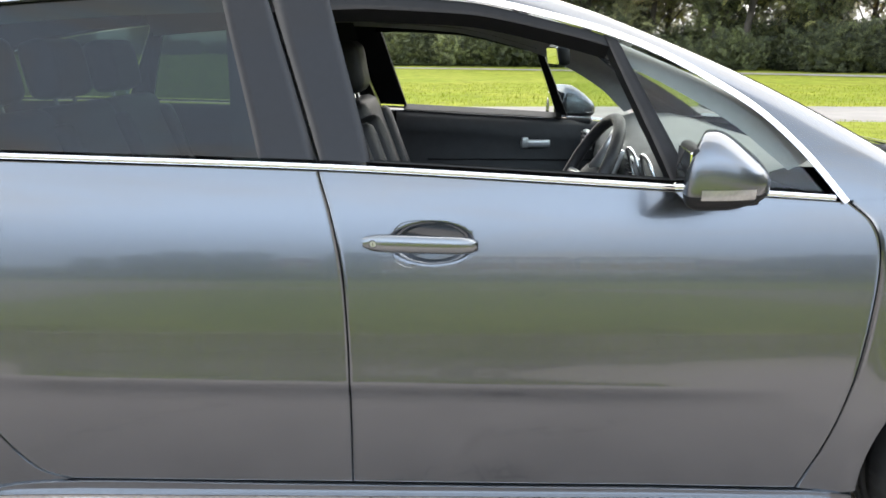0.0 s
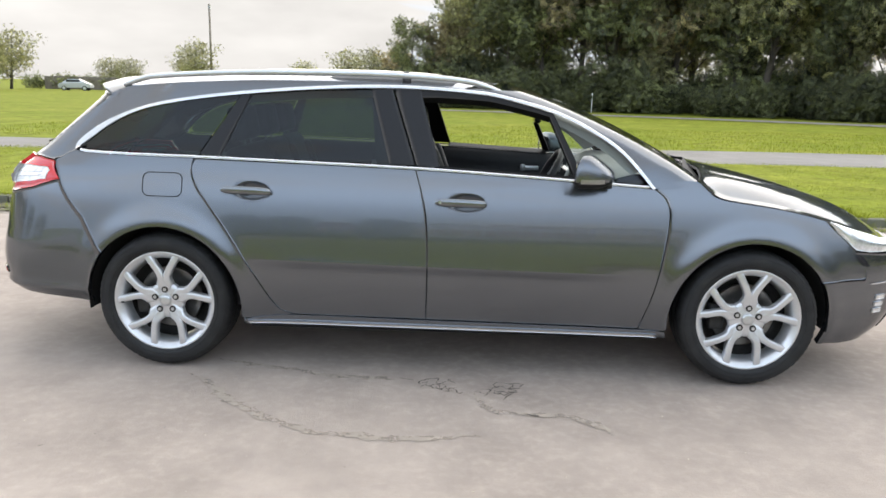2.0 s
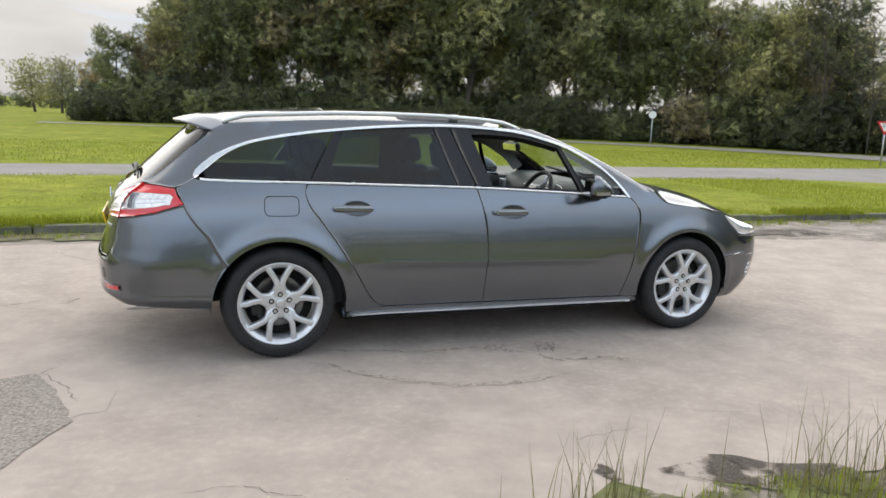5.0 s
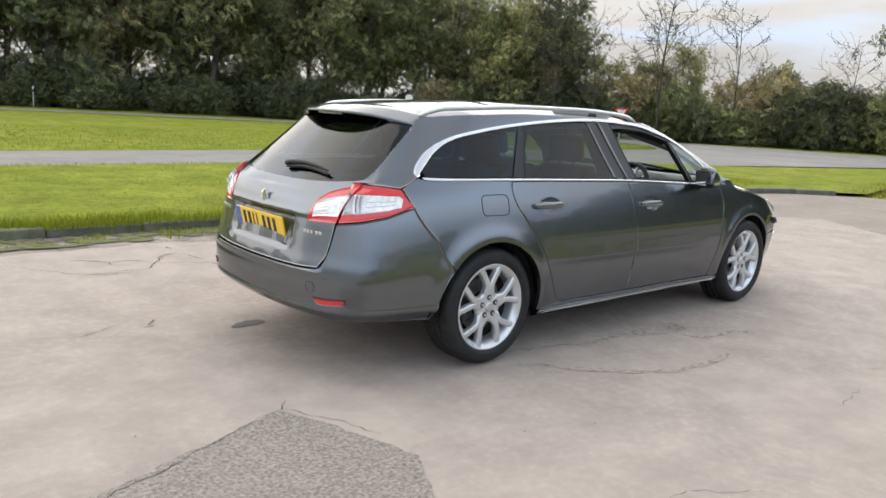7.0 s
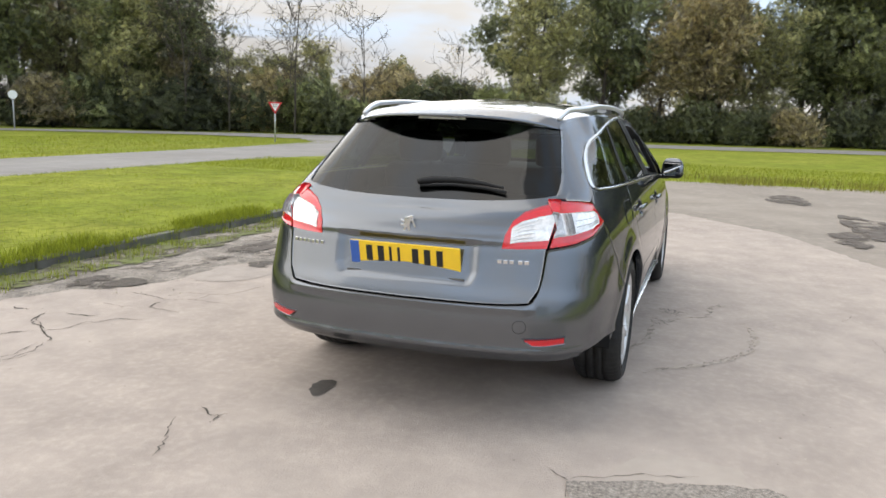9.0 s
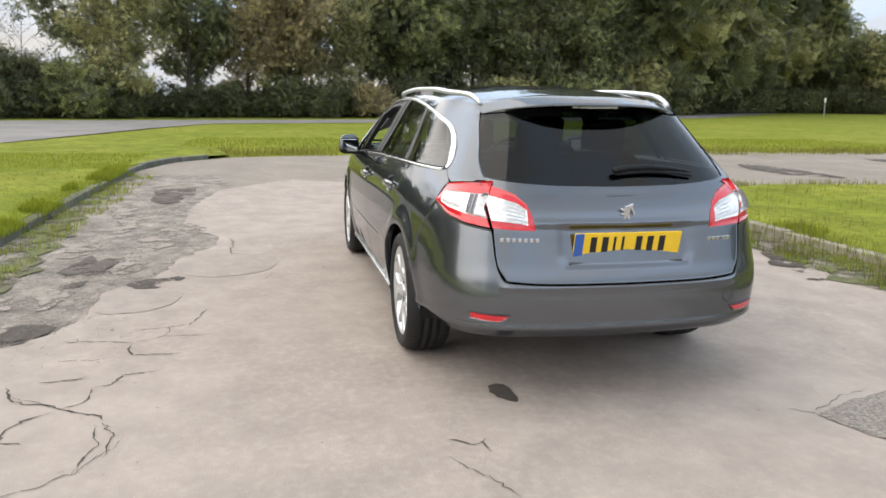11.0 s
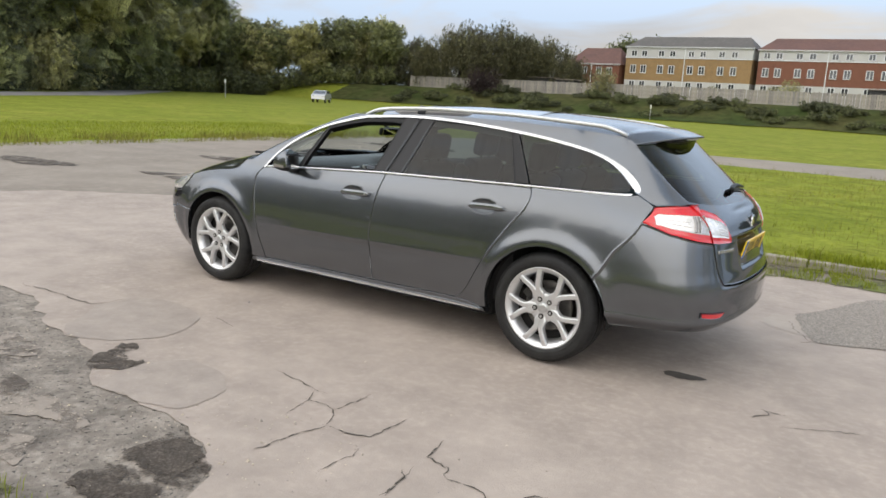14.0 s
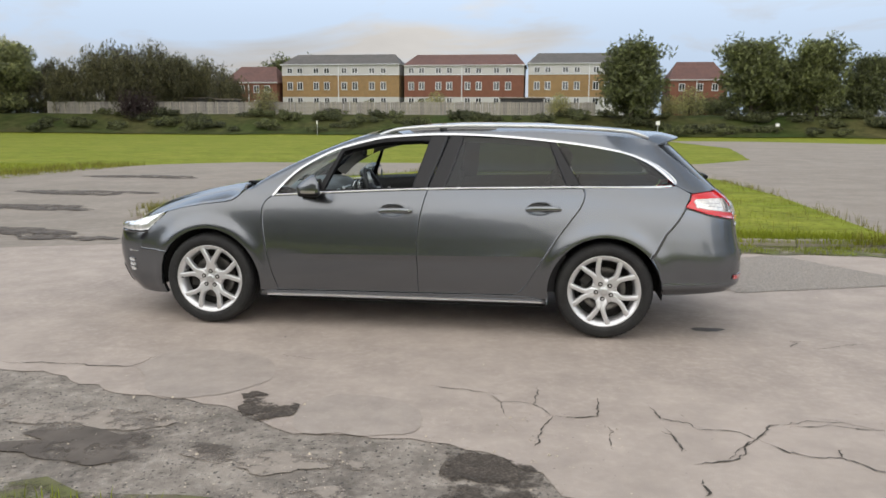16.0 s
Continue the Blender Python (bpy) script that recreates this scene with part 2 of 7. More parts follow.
M_DAMPFAR = mat("faint_damp_stain", (0.120, 0.102, 0.087), 0.85, vary=0.3, scale=6, spec=0.2, holes=(2.5, 0.47))
M_GRASS = mat("mown_grass", (0.185, 0.222, 0.028), 0.95, vary=0.28, scale=1.6, second=(0.265, 0.272, 0.048), scale2=0.30, fine=(0.135, 0.158, 0.020), bump=0.6, bump_scale=25, spec=0.05)
M_BLADE = mat("grass_blades", (0.240, 0.280, 0.028), 0.8, island=0.35, sub=0.45, spec=0.15)
M_WEED = mat("olive_weeds", (0.21, 0.20, 0.05), 0.8, island=0.45, sub=0.4, spec=0.15)
M_RUSH = mat("dry_rush", (0.16, 0.15, 0.05), 0.7, island=0.45, sub=0.2)
M_MOSS = mat("moss_verge", (0.12, 0.14, 0.03), 0.95, vary=0.4, scale=6, second=(0.12, 0.10, 0.07), scale2=1.6, bump=0.8, bump_scale=50, holes=(3.0, 0.47))

M_CEMENT = mat("cement_film", (0.270, 0.230, 0.194), 0.88, vary=0.2, scale=5, fine=(0.306, 0.263, 0.220), bump=0.3, bump_scale=90, holes=(5, 0.47))
M_OIL = mat("oil_stain", (0.085, 0.074, 0.064), 0.6, spec=0.3, vary=0.3, scale=12)
M_PALE = mat("pale_concrete", (0.412, 0.352, 0.300), 0.85, vary=0.08, scale=6, bump=0.15, bump_scale=80)
M_SEAM = mat("sealed_seam", (0.369, 0.315, 0.263), 0.85, vary=0.15, scale=10, holes=(9, 0.47))
M_RAIL = mat("satin_rail", (0.66, 0.67, 0.68), 0.34, 0.75, vary=0.05, scale=40)
M_GRIT = mat("pale_grit", (0.42, 0.37, 0.32), 0.9, island=0.4)
M_BARK = mat("tree_bark", (0.075, 0.062, 0.048), 0.95, vary=0.4, scale=3, bump=0.6, bump_scale=20)
M_LEAF_A = mat("dark_green_leaves", (0.158, 0.179, 0.083), 0.8, island=0.6, objrand=0.22, sub=0.28, holes=(14.0, 0.48))
M_LEAF_O = mat("oak_leaves", (0.115, 0.135, 0.055), 0.8, island=0.55, objrand=0.15, sub=0.28, holes=(14.0, 0.45))
M_LEAF_B = mat("olive_leaves", (0.280, 0.281, 0.134), 0.8, island=0.55, objrand=0.22, sub=0.28, holes=(14.0, 0.48))
M_LEAF_C = mat("autumn_leaves", (0.315, 0.272, 0.153), 0.8, island=0.55, objrand=0.22, sub=0.28, holes=(14.0, 0.48))
M_LEAF_D = mat("willow_leaves", (0.105, 0.104, 0.052), 0.8, island=0.4, objrand=0.15, sub=0.3, holes=(14.0, 0.48))
M_LEAF_E = mat("bramble_leaves", (0.098, 0.113, 0.055), 0.8, island=0.55, objrand=0.25, sub=0.3, holes=(14.0, 0.48))
M_LEAF_F = mat("purple_leaves", (0.032, 0.020, 0.020), 0.8, island=0.4, sub=0.2)
M_YBRICK = mat("yellow_brick", (0.294, 0.187, 0.086), 0.9, vary=0.12, scale=1.2, fine=(0.235, 0.163, 0.089), bump=0.2, bump_scale=20)
M_RBRICK = mat("red_brick", (0.194, 0.081, 0.054), 0.9, vary=0.12, scale=1.2, fine=(0.165, 0.073, 0.047), bump=0.2, bump_scale=20)
M_RENDER = mat("white_render", (0.492, 0.492, 0.491), 0.85, vary=0.05, scale=0.6)
M_SLATE = mat("grey_roof_tiles", (0.112, 0.104, 0.098), 0.85, vary=0.15, scale=2.0, second=(0.088, 0.086, 0.080), scale2=0.4)
M_RTILE = mat("red_roof_tiles", (0.135, 0.070, 0.057), 0.85, vary=0.15, scale=2.0, second=(0.110, 0.060, 0.052), scale2=0.4)
M_UPVC = mat("white_window_frame", (0.646, 0.663, 0.689), 0.4, vary=0.03, scale=4)
M_PANE = mat("dark_window_pane", (0.035, 0.04, 0.045), 0.08, coat=1.0)
M_FENCE = mat("weathered_fence_boards", (0.315, 0.295, 0.266), 0.9, vary=0.2, scale=2.5, objrand=0.18, second=(0.247, 0.231, 0.207), scale2=0.5)
M_STEEL = mat("galvanised_post", (0.45, 0.46, 0.46), 0.5, 0.6, vary=0.1, scale=6)
M_SIGNRED = mat("sign_red", (0.62, 0.02, 0.025), 0.45, vary=0.05, scale=5)
M_SIGNWHITE = mat("sign_white", (0.82, 0.82, 0.80), 0.45, vary=0.04, scale=5)
M_SIGNBACK = mat("sign_grey_back", (0.34, 0.35, 0.35), 0.5, 0.5, vary=0.08, scale=5)
M_TIMBER = mat("grey_timber", (0.22, 0.19, 0.155), 0.9, vary=0.25, scale=3)
M_SHED = mat("dark_shed_felt", (0.05, 0.05, 0.05), 0.9, vary=0.2, scale=2)
M_CARSILVER = mat("silver_car_paint", (0.55, 0.56, 0.58), 0.35, 0.5, coat=0.8, vary=0.03, scale=40)
M_BANK = mat("scrubby_bank", (0.038, 0.056, 0.014), 0.95, vary=0.4, scale=0.9, second=(0.076, 0.071, 0.028), scale2=0.08, spec=0.1, bump=0.8, bump_scale=10)


# ---- mesh tools ----
class Flat(tuple):
    """A face that is shaded flat, with sharp borders."""


def rev(t):
    return type(t)(t[::-1])


def mesh_of(name, verts, faces, material, smooth=True):
    me = bpy.data.meshes.new(name)
    me.from_pydata([tuple(v) for v in np.asarray(verts, float)], [], [tuple(int(i) for i in f) for f in faces])
    me.materials.append(material)
    if smooth:
        me.polygons.foreach_set("use_smooth", [not isinstance(f, Flat) for f in faces])
    me.update()
    return me


def part(name, bm, material, parent=None, label="", smooth=False):
    """Links a bmesh (or mesh data) as one mesh object under a thing or a part."""
    if isinstance(bm, bmesh.types.BMesh):
        me = bpy.data.meshes.new(name)
        if smooth:
            for f in bm.faces:
                f.smooth = True
        bm.to_mesh(me)
        bm.free()
        me.materials.append(material)
    else:
        me = bm
    ob = new(name, me)
    ob.parent = parent
    if label:
        ob["label"] = label
    return ob


def thing(name, label, category, group="", at=None):
    ob = new(name)
    ob.empty_display_size = 0.2
    if at is not None:
        ob.matrix_world = at
    return tagged(ob, label, category, group)


def box(bm, c, s, bevel=0.0, rot=None, seg=2):
    """A bevelled box at c with full sizes s, added to bm."""
    m = Matrix.Translation(c) @ (rot or Matrix.Identity(4)) @ Matrix.Diagonal((*s, 1))
    made = bmesh.ops.create_cube(bm, size=1.0, matrix=m)
    if bevel:
        es = list({e for v in made["verts"] for e in v.link_edges})
        bmesh.ops.bevel(bm, geom=es, offset=bevel, segments=seg, affect="EDGES", profile=0.6)
    return bm


def cyl(bm, a, b, r1, r2=None, seg=12, caps=True):
    a, b = Vector(a), Vector(b)
    d = b - a
    m = Matrix.Translation((a + b) / 2) @ d.to_track_quat("Z", "Y").to_matrix().to_4x4()
    bmesh.ops.create_cone(bm, cap_ends=caps, segments=seg, radius1=r1, radius2=r1 if r2 is None else r2, depth=d.length, matrix=m)
    return bm


def spline(pts, n=40, closed=False):
    """Points along a smooth curve through pts (Catmull-Rom), at even steps of its length."""
    p = np.asarray(pts, float)
    if len(p) > 2:
        e = np.vstack([2 * p[0] - p[1], p, 2 * p[-1] - p[-2]])
        out = []
        for i in range(1, len(e) - 2):
            t = np.linspace(0, 1, 12, endpoint=False)[:, None]
            a, b, c, d = e[i - 1], e[i], e[i + 1], e[i + 2]
            out.append(0.5 * (2 * b + (c - a) * t + (2 * a - 5 * b + 4 * c - d) * t**2 + (3 * b - a - 3 * c + d) * t**3))
        p = np.vstack(out + [p[-1:]])
    return resample(p, n)


def resample(p, n):
    p = np.asarray(p, float)
    s = np.r_[0, np.cumsum(np.linalg.norm(np.diff(p, axis=0), axis=1))]
    q = np.linspace(0, s[-1], n)
    return np.stack([np.interp(q, s, p[:, k]) for k in range(p.shape[1])], 1)


def pchip(xs, ys):
    """A smooth function through the points that does not overshoot."""
    xs, ys = np.asarray(xs, float), np.asarray(ys, float)
    h, d = np.diff(xs), np.diff(ys) / np.diff(xs)
    m = np.zeros(len(xs))
    for i in range(1, len(xs) - 1):
        if d[i - 1] * d[i] > 0:
            w1, w2 = 2 * h[i] + h[i - 1], h[i] + 2 * h[i - 1]
            m[i] = (w1 + w2) / (w1 / d[i - 1] + w2 / d[i])
    m[0], m[-1] = d[0], d[-1]

    def f(x):
        x = np.asarray(x, float)
        i = np.clip(np.searchsorted(xs, x) - 1, 0, len(xs) - 2)
        t = (np.clip(x, xs[0], xs[-1]) - xs[i]) / h[i]
        return (ys[i] * (1 + 2 * t) * (1 - t) ** 2 + m[i] * h[i] * t * (1 - t) ** 2 + ys[i + 1] * t * t * (3 - 2 * t) + m[i + 1] * h[i] * t * t * (t - 1))

    return f


def coons(b, t, l, r):
    """A net between four border curves; b and t run alike, l and r run from b to t."""
    nu, nv = len(b), len(l)
    u, v = np.linspace(0, 1, nu)[:, None, None], np.linspace(0, 1, nv)[None, :, None]
    return ((1 - v) * b[:, None] + v * t[:, None] + (1 - u) * l[None] + u * r[None]
            - ((1 - u) * (1 - v) * b[0] + u * (1 - v) * b[-1] + (1 - u) * v * t[0] + u * v * t[-1]))


def tube(path, r, seg=8, closed=False):
    """A round bar along a path; r is one radius or one for each point."""
    p = np.asarray(path, float)
    n = len(p)
    r = np.broadcast_to(r, (n,))
    tan = np.gradient(p, axis=0) if not closed else np.roll(p, -1, 0) - np.roll(p, 1, 0)
    tan /= np.linalg.norm(tan, axis=1)[:, None] + 1e-9
    up = np.array([0, 0, 1.0]) if abs(tan[:, 2]).mean() < 0.8 else np.array([1.0, 0, 0])
    s = np.cross(tan, up)
    s /= np.linalg.norm(s, axis=1)[:, None] + 1e-9
    q = np.cross(s, tan)
    a = np.linspace(0, 2 * np.pi, seg, endpoint=False)
    v = (p[:, None] + r[:, None, None] * (np.cos(a)[None, :, None] * s[:, None] + np.sin(a)[None, :, None] * q[:, None])).reshape(-1, 3)
    f = []
    for i in range(n if closed else n - 1):
        for j in range(seg):
            k, m = (i + 1) % n, (j + 1) % seg
            f.append((i * seg + j, i * seg + m, k * seg + m, k * seg + j))
    if not closed:
        f += [tuple(range(seg))[::-1], tuple(range((n - 1) * seg, n * seg))]
    return v, f


def joined(items):
    vs, fs, k = [], [], 0
    for v, f in items:
        vs.append(np.asarray(v))
        fs += [(Flat if isinstance(q, Flat) else tuple)(i + k for i in q) for q in f]
        k += len(v)
    return np.vstack(vs), fs


# ---- ground, pavement, roads, lawns ----
def poly_sheet(name, pts, z, material, kind="structure", cell=0.0, rough=0.0, label="", bulge=0.0):
    """A flat area inside an outline; with cell, it is cut into a net that rises and falls by rough, and by bulge away from its border."""
    bm = bmesh.new()
    if not cell:
        bm.faces.new([bm.verts.new((x, y, z)) for x, y in pts])
    else:
        p = np.asarray(pts, float)
        lo, hi = p.min(0), p.max(0)
        nx, ny = int((hi[0] - lo[0]) / cell) + 1, int((hi[1] - lo[1]) / cell) + 1
        vs = [[bm.verts.new((lo[0] + i * cell, lo[1] + j * cell, 0)) for j in range(ny + 1)] for i in range(nx + 1)]
        for i in range(nx):
            for j in range(ny):
                bm.faces.new((vs[i][j], vs[i + 1][j], vs[i + 1][j + 1], vs[i][j + 1]))
        for a, b in zip(p, np.roll(p, -1, 0)):
            d = b - a
            nrm = Vector((d[1], -d[0], 0)).normalized()
            bmesh.ops.bisect_plane(bm, geom=bm.verts[:] + bm.edges[:] + bm.faces[:], plane_co=(a[0], a[1], 0), plane_no=nrm, clear_outer=True)
        for v in bm.verts:
            q = Vector((v.co.x, v.co.y, 0))
            dist = min(abs((v.co.x - a[0]) * (b[1] - a[1]) - (v.co.y - a[1]) * (b[0] - a[0])) / math.hypot(*(b - a)) for a, b in zip(p, np.roll(p, -1, 0)))
            k = min(1.0, dist / 0.35)
            v.co.z = z + k * (bulge + rough * (noise.noise(q * 0.9) + 0.6 * noise.noise(q * 3.1)))
    ob = part(name, bm, material, smooth=True)
    return tagged(ob, label, "", "", kind)


def ground_height(x, y):
    """Level field, with a bank that rises towards the houses."""
    return np.interp(-y, [96, 98, 101, 106, 110, 400], [-0.03, 0.15, 1.1, 2.85, 3.0, 3.2])


def make_ground():
    xs = np.r_[-2500, -600, np.arange(-200, 201, 4.0), 600, 2500]
    ys = np.r_[-2500, -600, np.arange(-180, -112, 4.0), np.arange(-112, -90, 1.0), np.arange(-90, 121, 4.0), 600, 2500]
    v, f = [], []
    for x in xs:
        for y in ys:
            r = noise.noise(Vector((x * 0.05, y * 0.05, 0))) * 0.02
            v.append((x, y, float(ground_height(x, y)) + r * (abs(x) > 20 or abs(y) > 20)))
    n = len(ys)
    for i in range(len(xs) - 1):
        for j in range(n - 1):
            f.append((i * n + j, (i + 1) * n + j, (i + 1) * n + j + 1, i * n + j + 1))
    g = part("ground", mesh_of("ground", v, f, M_GRASS), M_GRASS)
    tagged(g, "bright green mown grass field", "", "", "structure")


def make_bank():
    xs, ys = np.arange(-90, 92, 3.0), np.array([-97.2, -98.5, -100, -102, -104, -106, -108, -112, -118])
    v = []
    for x in xs:
        for y in ys:
            yy = y + 1.1 * noise.noise(Vector((x * 0.12, 0.3, 0))) * (y > -98)
            v.append((x, yy, float(ground_height(x, yy)) + 0.10 + 0.16 * noise.noise(Vector((x * 0.4, y * 0.4, 1.0))) * (y < -98)))
    n = len(ys)
    f = [(i * n + j + 1, (i + 1) * n + j + 1, (i + 1) * n + j, i * n + j) for i in range(len(xs) - 1) for j in range(n - 1)]
    b = part("bank", mesh_of("bank", v, f, M_BANK), M_BANK)
    tagged(b, "rough scrubby green bank below the gardens", "", "", "structure")


def wavy(pts, step, amp, seed, closed=True):
    """The outline pts with a ragged edge."""
    rng = np.random.default_rng(seed)
    p = np.asarray(pts, float)
    out = []
    n = len(p)
    for i in range(n if closed else n - 1):
        a, b = p[i], p[(i + 1) % n]
        m = max(1, int(np.linalg.norm(b - a) / step))
        nrm = np.array([b[1] - a[1], a[0] - b[0]]) / (np.linalg.norm(b - a) + 1e-9)
        for k in range(m):
            out.append(a + (b - a) * k / m + nrm * rng.normal(0, amp) * (k > 0))
    return out


make_ground()
make_bank()
# tarmac yard below and beyond the concrete slab
poly_sheet("pavement", wavy([(-60, 4.0), (9.5, 4.0), (11.6, 3.6), (13.0, 2.4), (13.6, 0.5), (14.2, -5), (14.6, -11), (14.3, -17), (13.0, -20.5), (10.5, -22.8), (6, -23.6), (0.3, -24.0),
                             (-7.0, -25.5), (-10.0, -30), (-13.5, -50), (-13.0, -76), (-22, -76), (-60, -40)], 1.0, 0.04, 3), -0.008, M_YARD, label="worn pale tarmac yard with damp patches")
poly_sheet("tarmac_strip", wavy([(-2.6, 3.0), (-0.9, 2.6), (0.2, 2.4), (2.4, 1.9), (6.2, 2.0), (8.6, 2.5), (9.2, 3.9), (-2.6, 3.95)], 0.12, 0.05, 6), -0.004, M_ASPH, label="broken dark tarmac beside the kerb")
# light concrete slab under the car
poly_sheet("concrete_slab", wavy([(-40, 3.3), (-3.2, 3.3), (-1.6, 3.35), (-1.1, 3.2), (-1.02, 3.0), (-0.77, 2.83), (-0.5, 2.76), (0.15, 2.76), (0.37, 2.62), (0.61, 2.46), (0.87, 2.39), (1.3, 2.36), (1.82, 2.12), (2.3, 2.08),
                                  (3.2, 2.5), (4.6, 2.55), (6.4, 2.3), (7.9, 1.2), (7.2, 0.2), (6.7, -0.8), (5.2, -2.1), (4.2, -2.5), (3.0, -2.95), (0.5, -3.0), (-2, -3.05), (-5.4, -3.05), (-40, -3.4)], 0.09, 0.022, 5), 0.0, M_CONC,
           label="pale worn concrete paving")
# roads
poly_sheet("road", [(-160, 9.5), (-8, 9.9), (2.3, 10.55), (10.5, 11.0), (14.5, 10.6), (19, 9.0), (30, 6.5), (36.5, 4.5), (42, -10), (49, -22), (62, -40), (100, -75), (103, -71), (66, -36), (53, -18), (46.5, -4), (41.5, 9),
                    (38, 18), (33, 26), (27, 33), (20, 38.5), (10, 43.5), (0, 47), (-9, 48.2), (-9, 46.4), (0, 44.5), (9, 41), (18.5, 36), (24.5, 31), (28.5, 24.5), (29.5, 19), (26, 16.2), (18, 15.4), (8, 15.2), (-8, 13.9), (-160, 13.2)],
           -0.008, M_ROAD, label="pale grey tarmac road between the lawns")
# lawns behind kerbs
poly_sheet("lawn_strip", [(-60, 4.14), (9.2, 4.14), (9.2, 10.4), (2.3, 10.4), (-60, 8.6)], 0.085, M_GRASS, cell=0.3, rough=0.02, bulge=0.03, label="mown grass strip behind a kerb")
poly_sheet("lawn_corner_1", [(9.2, 4.14), (11.7, 3.75), (14.5, 10.3), (10.5, 10.8), (9.2, 10.4)], 0.05, M_GRASS, cell=0.4, rough=0.02, bulge=0.02, label="mown grass corner beside the yard")
poly_sheet("lawn_corner_2", [(11.7, 3.75), (13.2, 2.5), (16, 3), (18, 8.5), (14.5, 10.3)], 0.05, M_GRASS, cell=0.4, rough=0.02, bulge=0.02, label="mown grass corner beside the yard")
ISLAND = [(-5.3, -3.9), (-4.7, -3.82), (3.3, -3.72), (4.3, -4.3), (5.2, -5.2), (5.6, -6.4), (5.3, -9), (4.4, -14), (2.2, -17.6), (-4.2, -17.0), (-5.4, -14.8), (-5.6, -10)][::-1]
poly_sheet("lawn_island", ISLAND, 0.085, M_GRASS, cell=0.3, rough=0.025, bulge=0.03,
           label="rough grass island with a kerb")
# mossy gutters
poly_sheet("verge_north", wavy([(-30, 3.45), (-1.0, 3.5), (0.4, 3.42), (1.2, 3.46), (4, 3.7), (9, 3.85), (9.2, 4.0), (-30, 4.0)], 0.2, 0.05, 8), 0.006, M_MOSS, label="mossy gutter beside the kerb")
poly_sheet("verge_south", wavy([(-5.2, -3.1), (-2.6, -3.0), (-1.4, -2.92), (0.3, -2.9), (1.6, -3.0), (3.3, -3.25), (3.6, -3.6), (-5.2, -3.74)][::-1], 0.2, 0.06, 9), 0.006, M_MOSS, label="mossy gutter beside the kerb")


def kerb_run(name, pts, label, stone):
    k = thing(name, label, "kerb")
    k["kind"] = "structure"
    del k["category"]
    p = np.asarray(pts, float)
    s = np.r_[0, np.cumsum(np.linalg.norm(np.diff(p, axis=0), axis=1))]
    bm = bmesh.new()
    box(bm, (0, 0, -0.02), (0.895, 0.125, 0.20), 0.02, seg=3)
    me = bpy.data.meshes.new("kerb_stone")
    bm.to_mesh(me)
    bm.free()
    me.materials.append(stone)
    rng = np.random.default_rng(4)
    for q in np.arange(0.45, s[-1], 0.905):
        a = np.array([np.interp(q + d, s, p[:, i]) for d in (-0.4, 0.4) for i in (0, 1)])
        ob = new("kerb_stone", me)
        ob.parent = k
        ob.matrix_basis = pose((a[0] + a[2]) / 2, (a[1] + a[3]) / 2, 0.005 + rng.normal(0, 0.005), rng.normal(0, 1.5), 0, math.degrees(math.atan2(a[3] - a[1], a[2] - a[0])) + rng.normal(0, 0.5))


kerb_run("kerb_north", [(-26, 4.07), (9.0, 4.07), (10.4, 3.98), (11.7, 3.62), (12.7, 2.9)], "weathered concrete kerb stones along the lawn", M_KERB)
kerb_run("kerb_south", [(-5.45, -4.5), (-5.25, -3.95), (-4.7, -3.78), (3.3, -3.66), (4.4, -4.22), (5.3, -5.12), (5.7, -6.2)], "pale weathered concrete kerb stones along the island", M_KERBPALE)


def crack_ribbon(pts, w, seed, z=0.004):
    """A ragged crack of width w along pts."""
    w = w * 0.52 if w < 0.03 else w
    rng = np.random.default_rng(seed)
    p = resample(np.asarray(pts, float), max(6, int(np.linalg.norm(np.diff(np.asarray(pts, float), axis=0), axis=1).sum() / 0.025)))
    n = len(p)
    jit = np.cumsum(rng.normal(0, 0.008, (n, 2)), axis=0)
    jit -= np.linspace(0, 1, n)[:, None] * jit[-1]
    p = p + jit + rng.normal(0, 0.003, (n, 2))
    t = np.gradient(p, axis=0)
    t /= np.linalg.norm(t, axis=1)[:, None] + 1e-9
    nr = np.stack([-t[:, 1], t[:, 0]], 1)
    wd = w * (0.45 + 0.9 * rng.random(n)) * np.clip(np.minimum(np.linspace(0, 6, n), np.linspace(6, 0, n)), 0.15, 1)
    v = np.vstack([np.c_[p + nr * wd[:, None] / 2, np.full(n, z)], np.c_[p - nr * wd[:, None] / 2, np.full(n, z)]])
    return v, [(i, i + 1, n + i + 1, n + i) for i in range(n - 1)]


def blob(name, pts, z, material, label, seed, amp=0.02):
    c = np.asarray(pts, float)
    q = spline(np.vstack([c, c[:1]]), 40)[:-1]
    rng = np.random.default_rng(seed)
    n = len(q)
    w = np.convolve(np.r_[rng.normal(0, amp, n), rng.normal(0, amp, 4)], np.ones(3) / 3, "valid")[:n]
    out = q + (q - q.mean(0)) / (np.linalg.norm(q - q.mean(0), axis=1)[:, None] + 1e-6) * w[:, None]
    return poly_sheet(name, [tuple(r) for r in out], z, material, label=label)


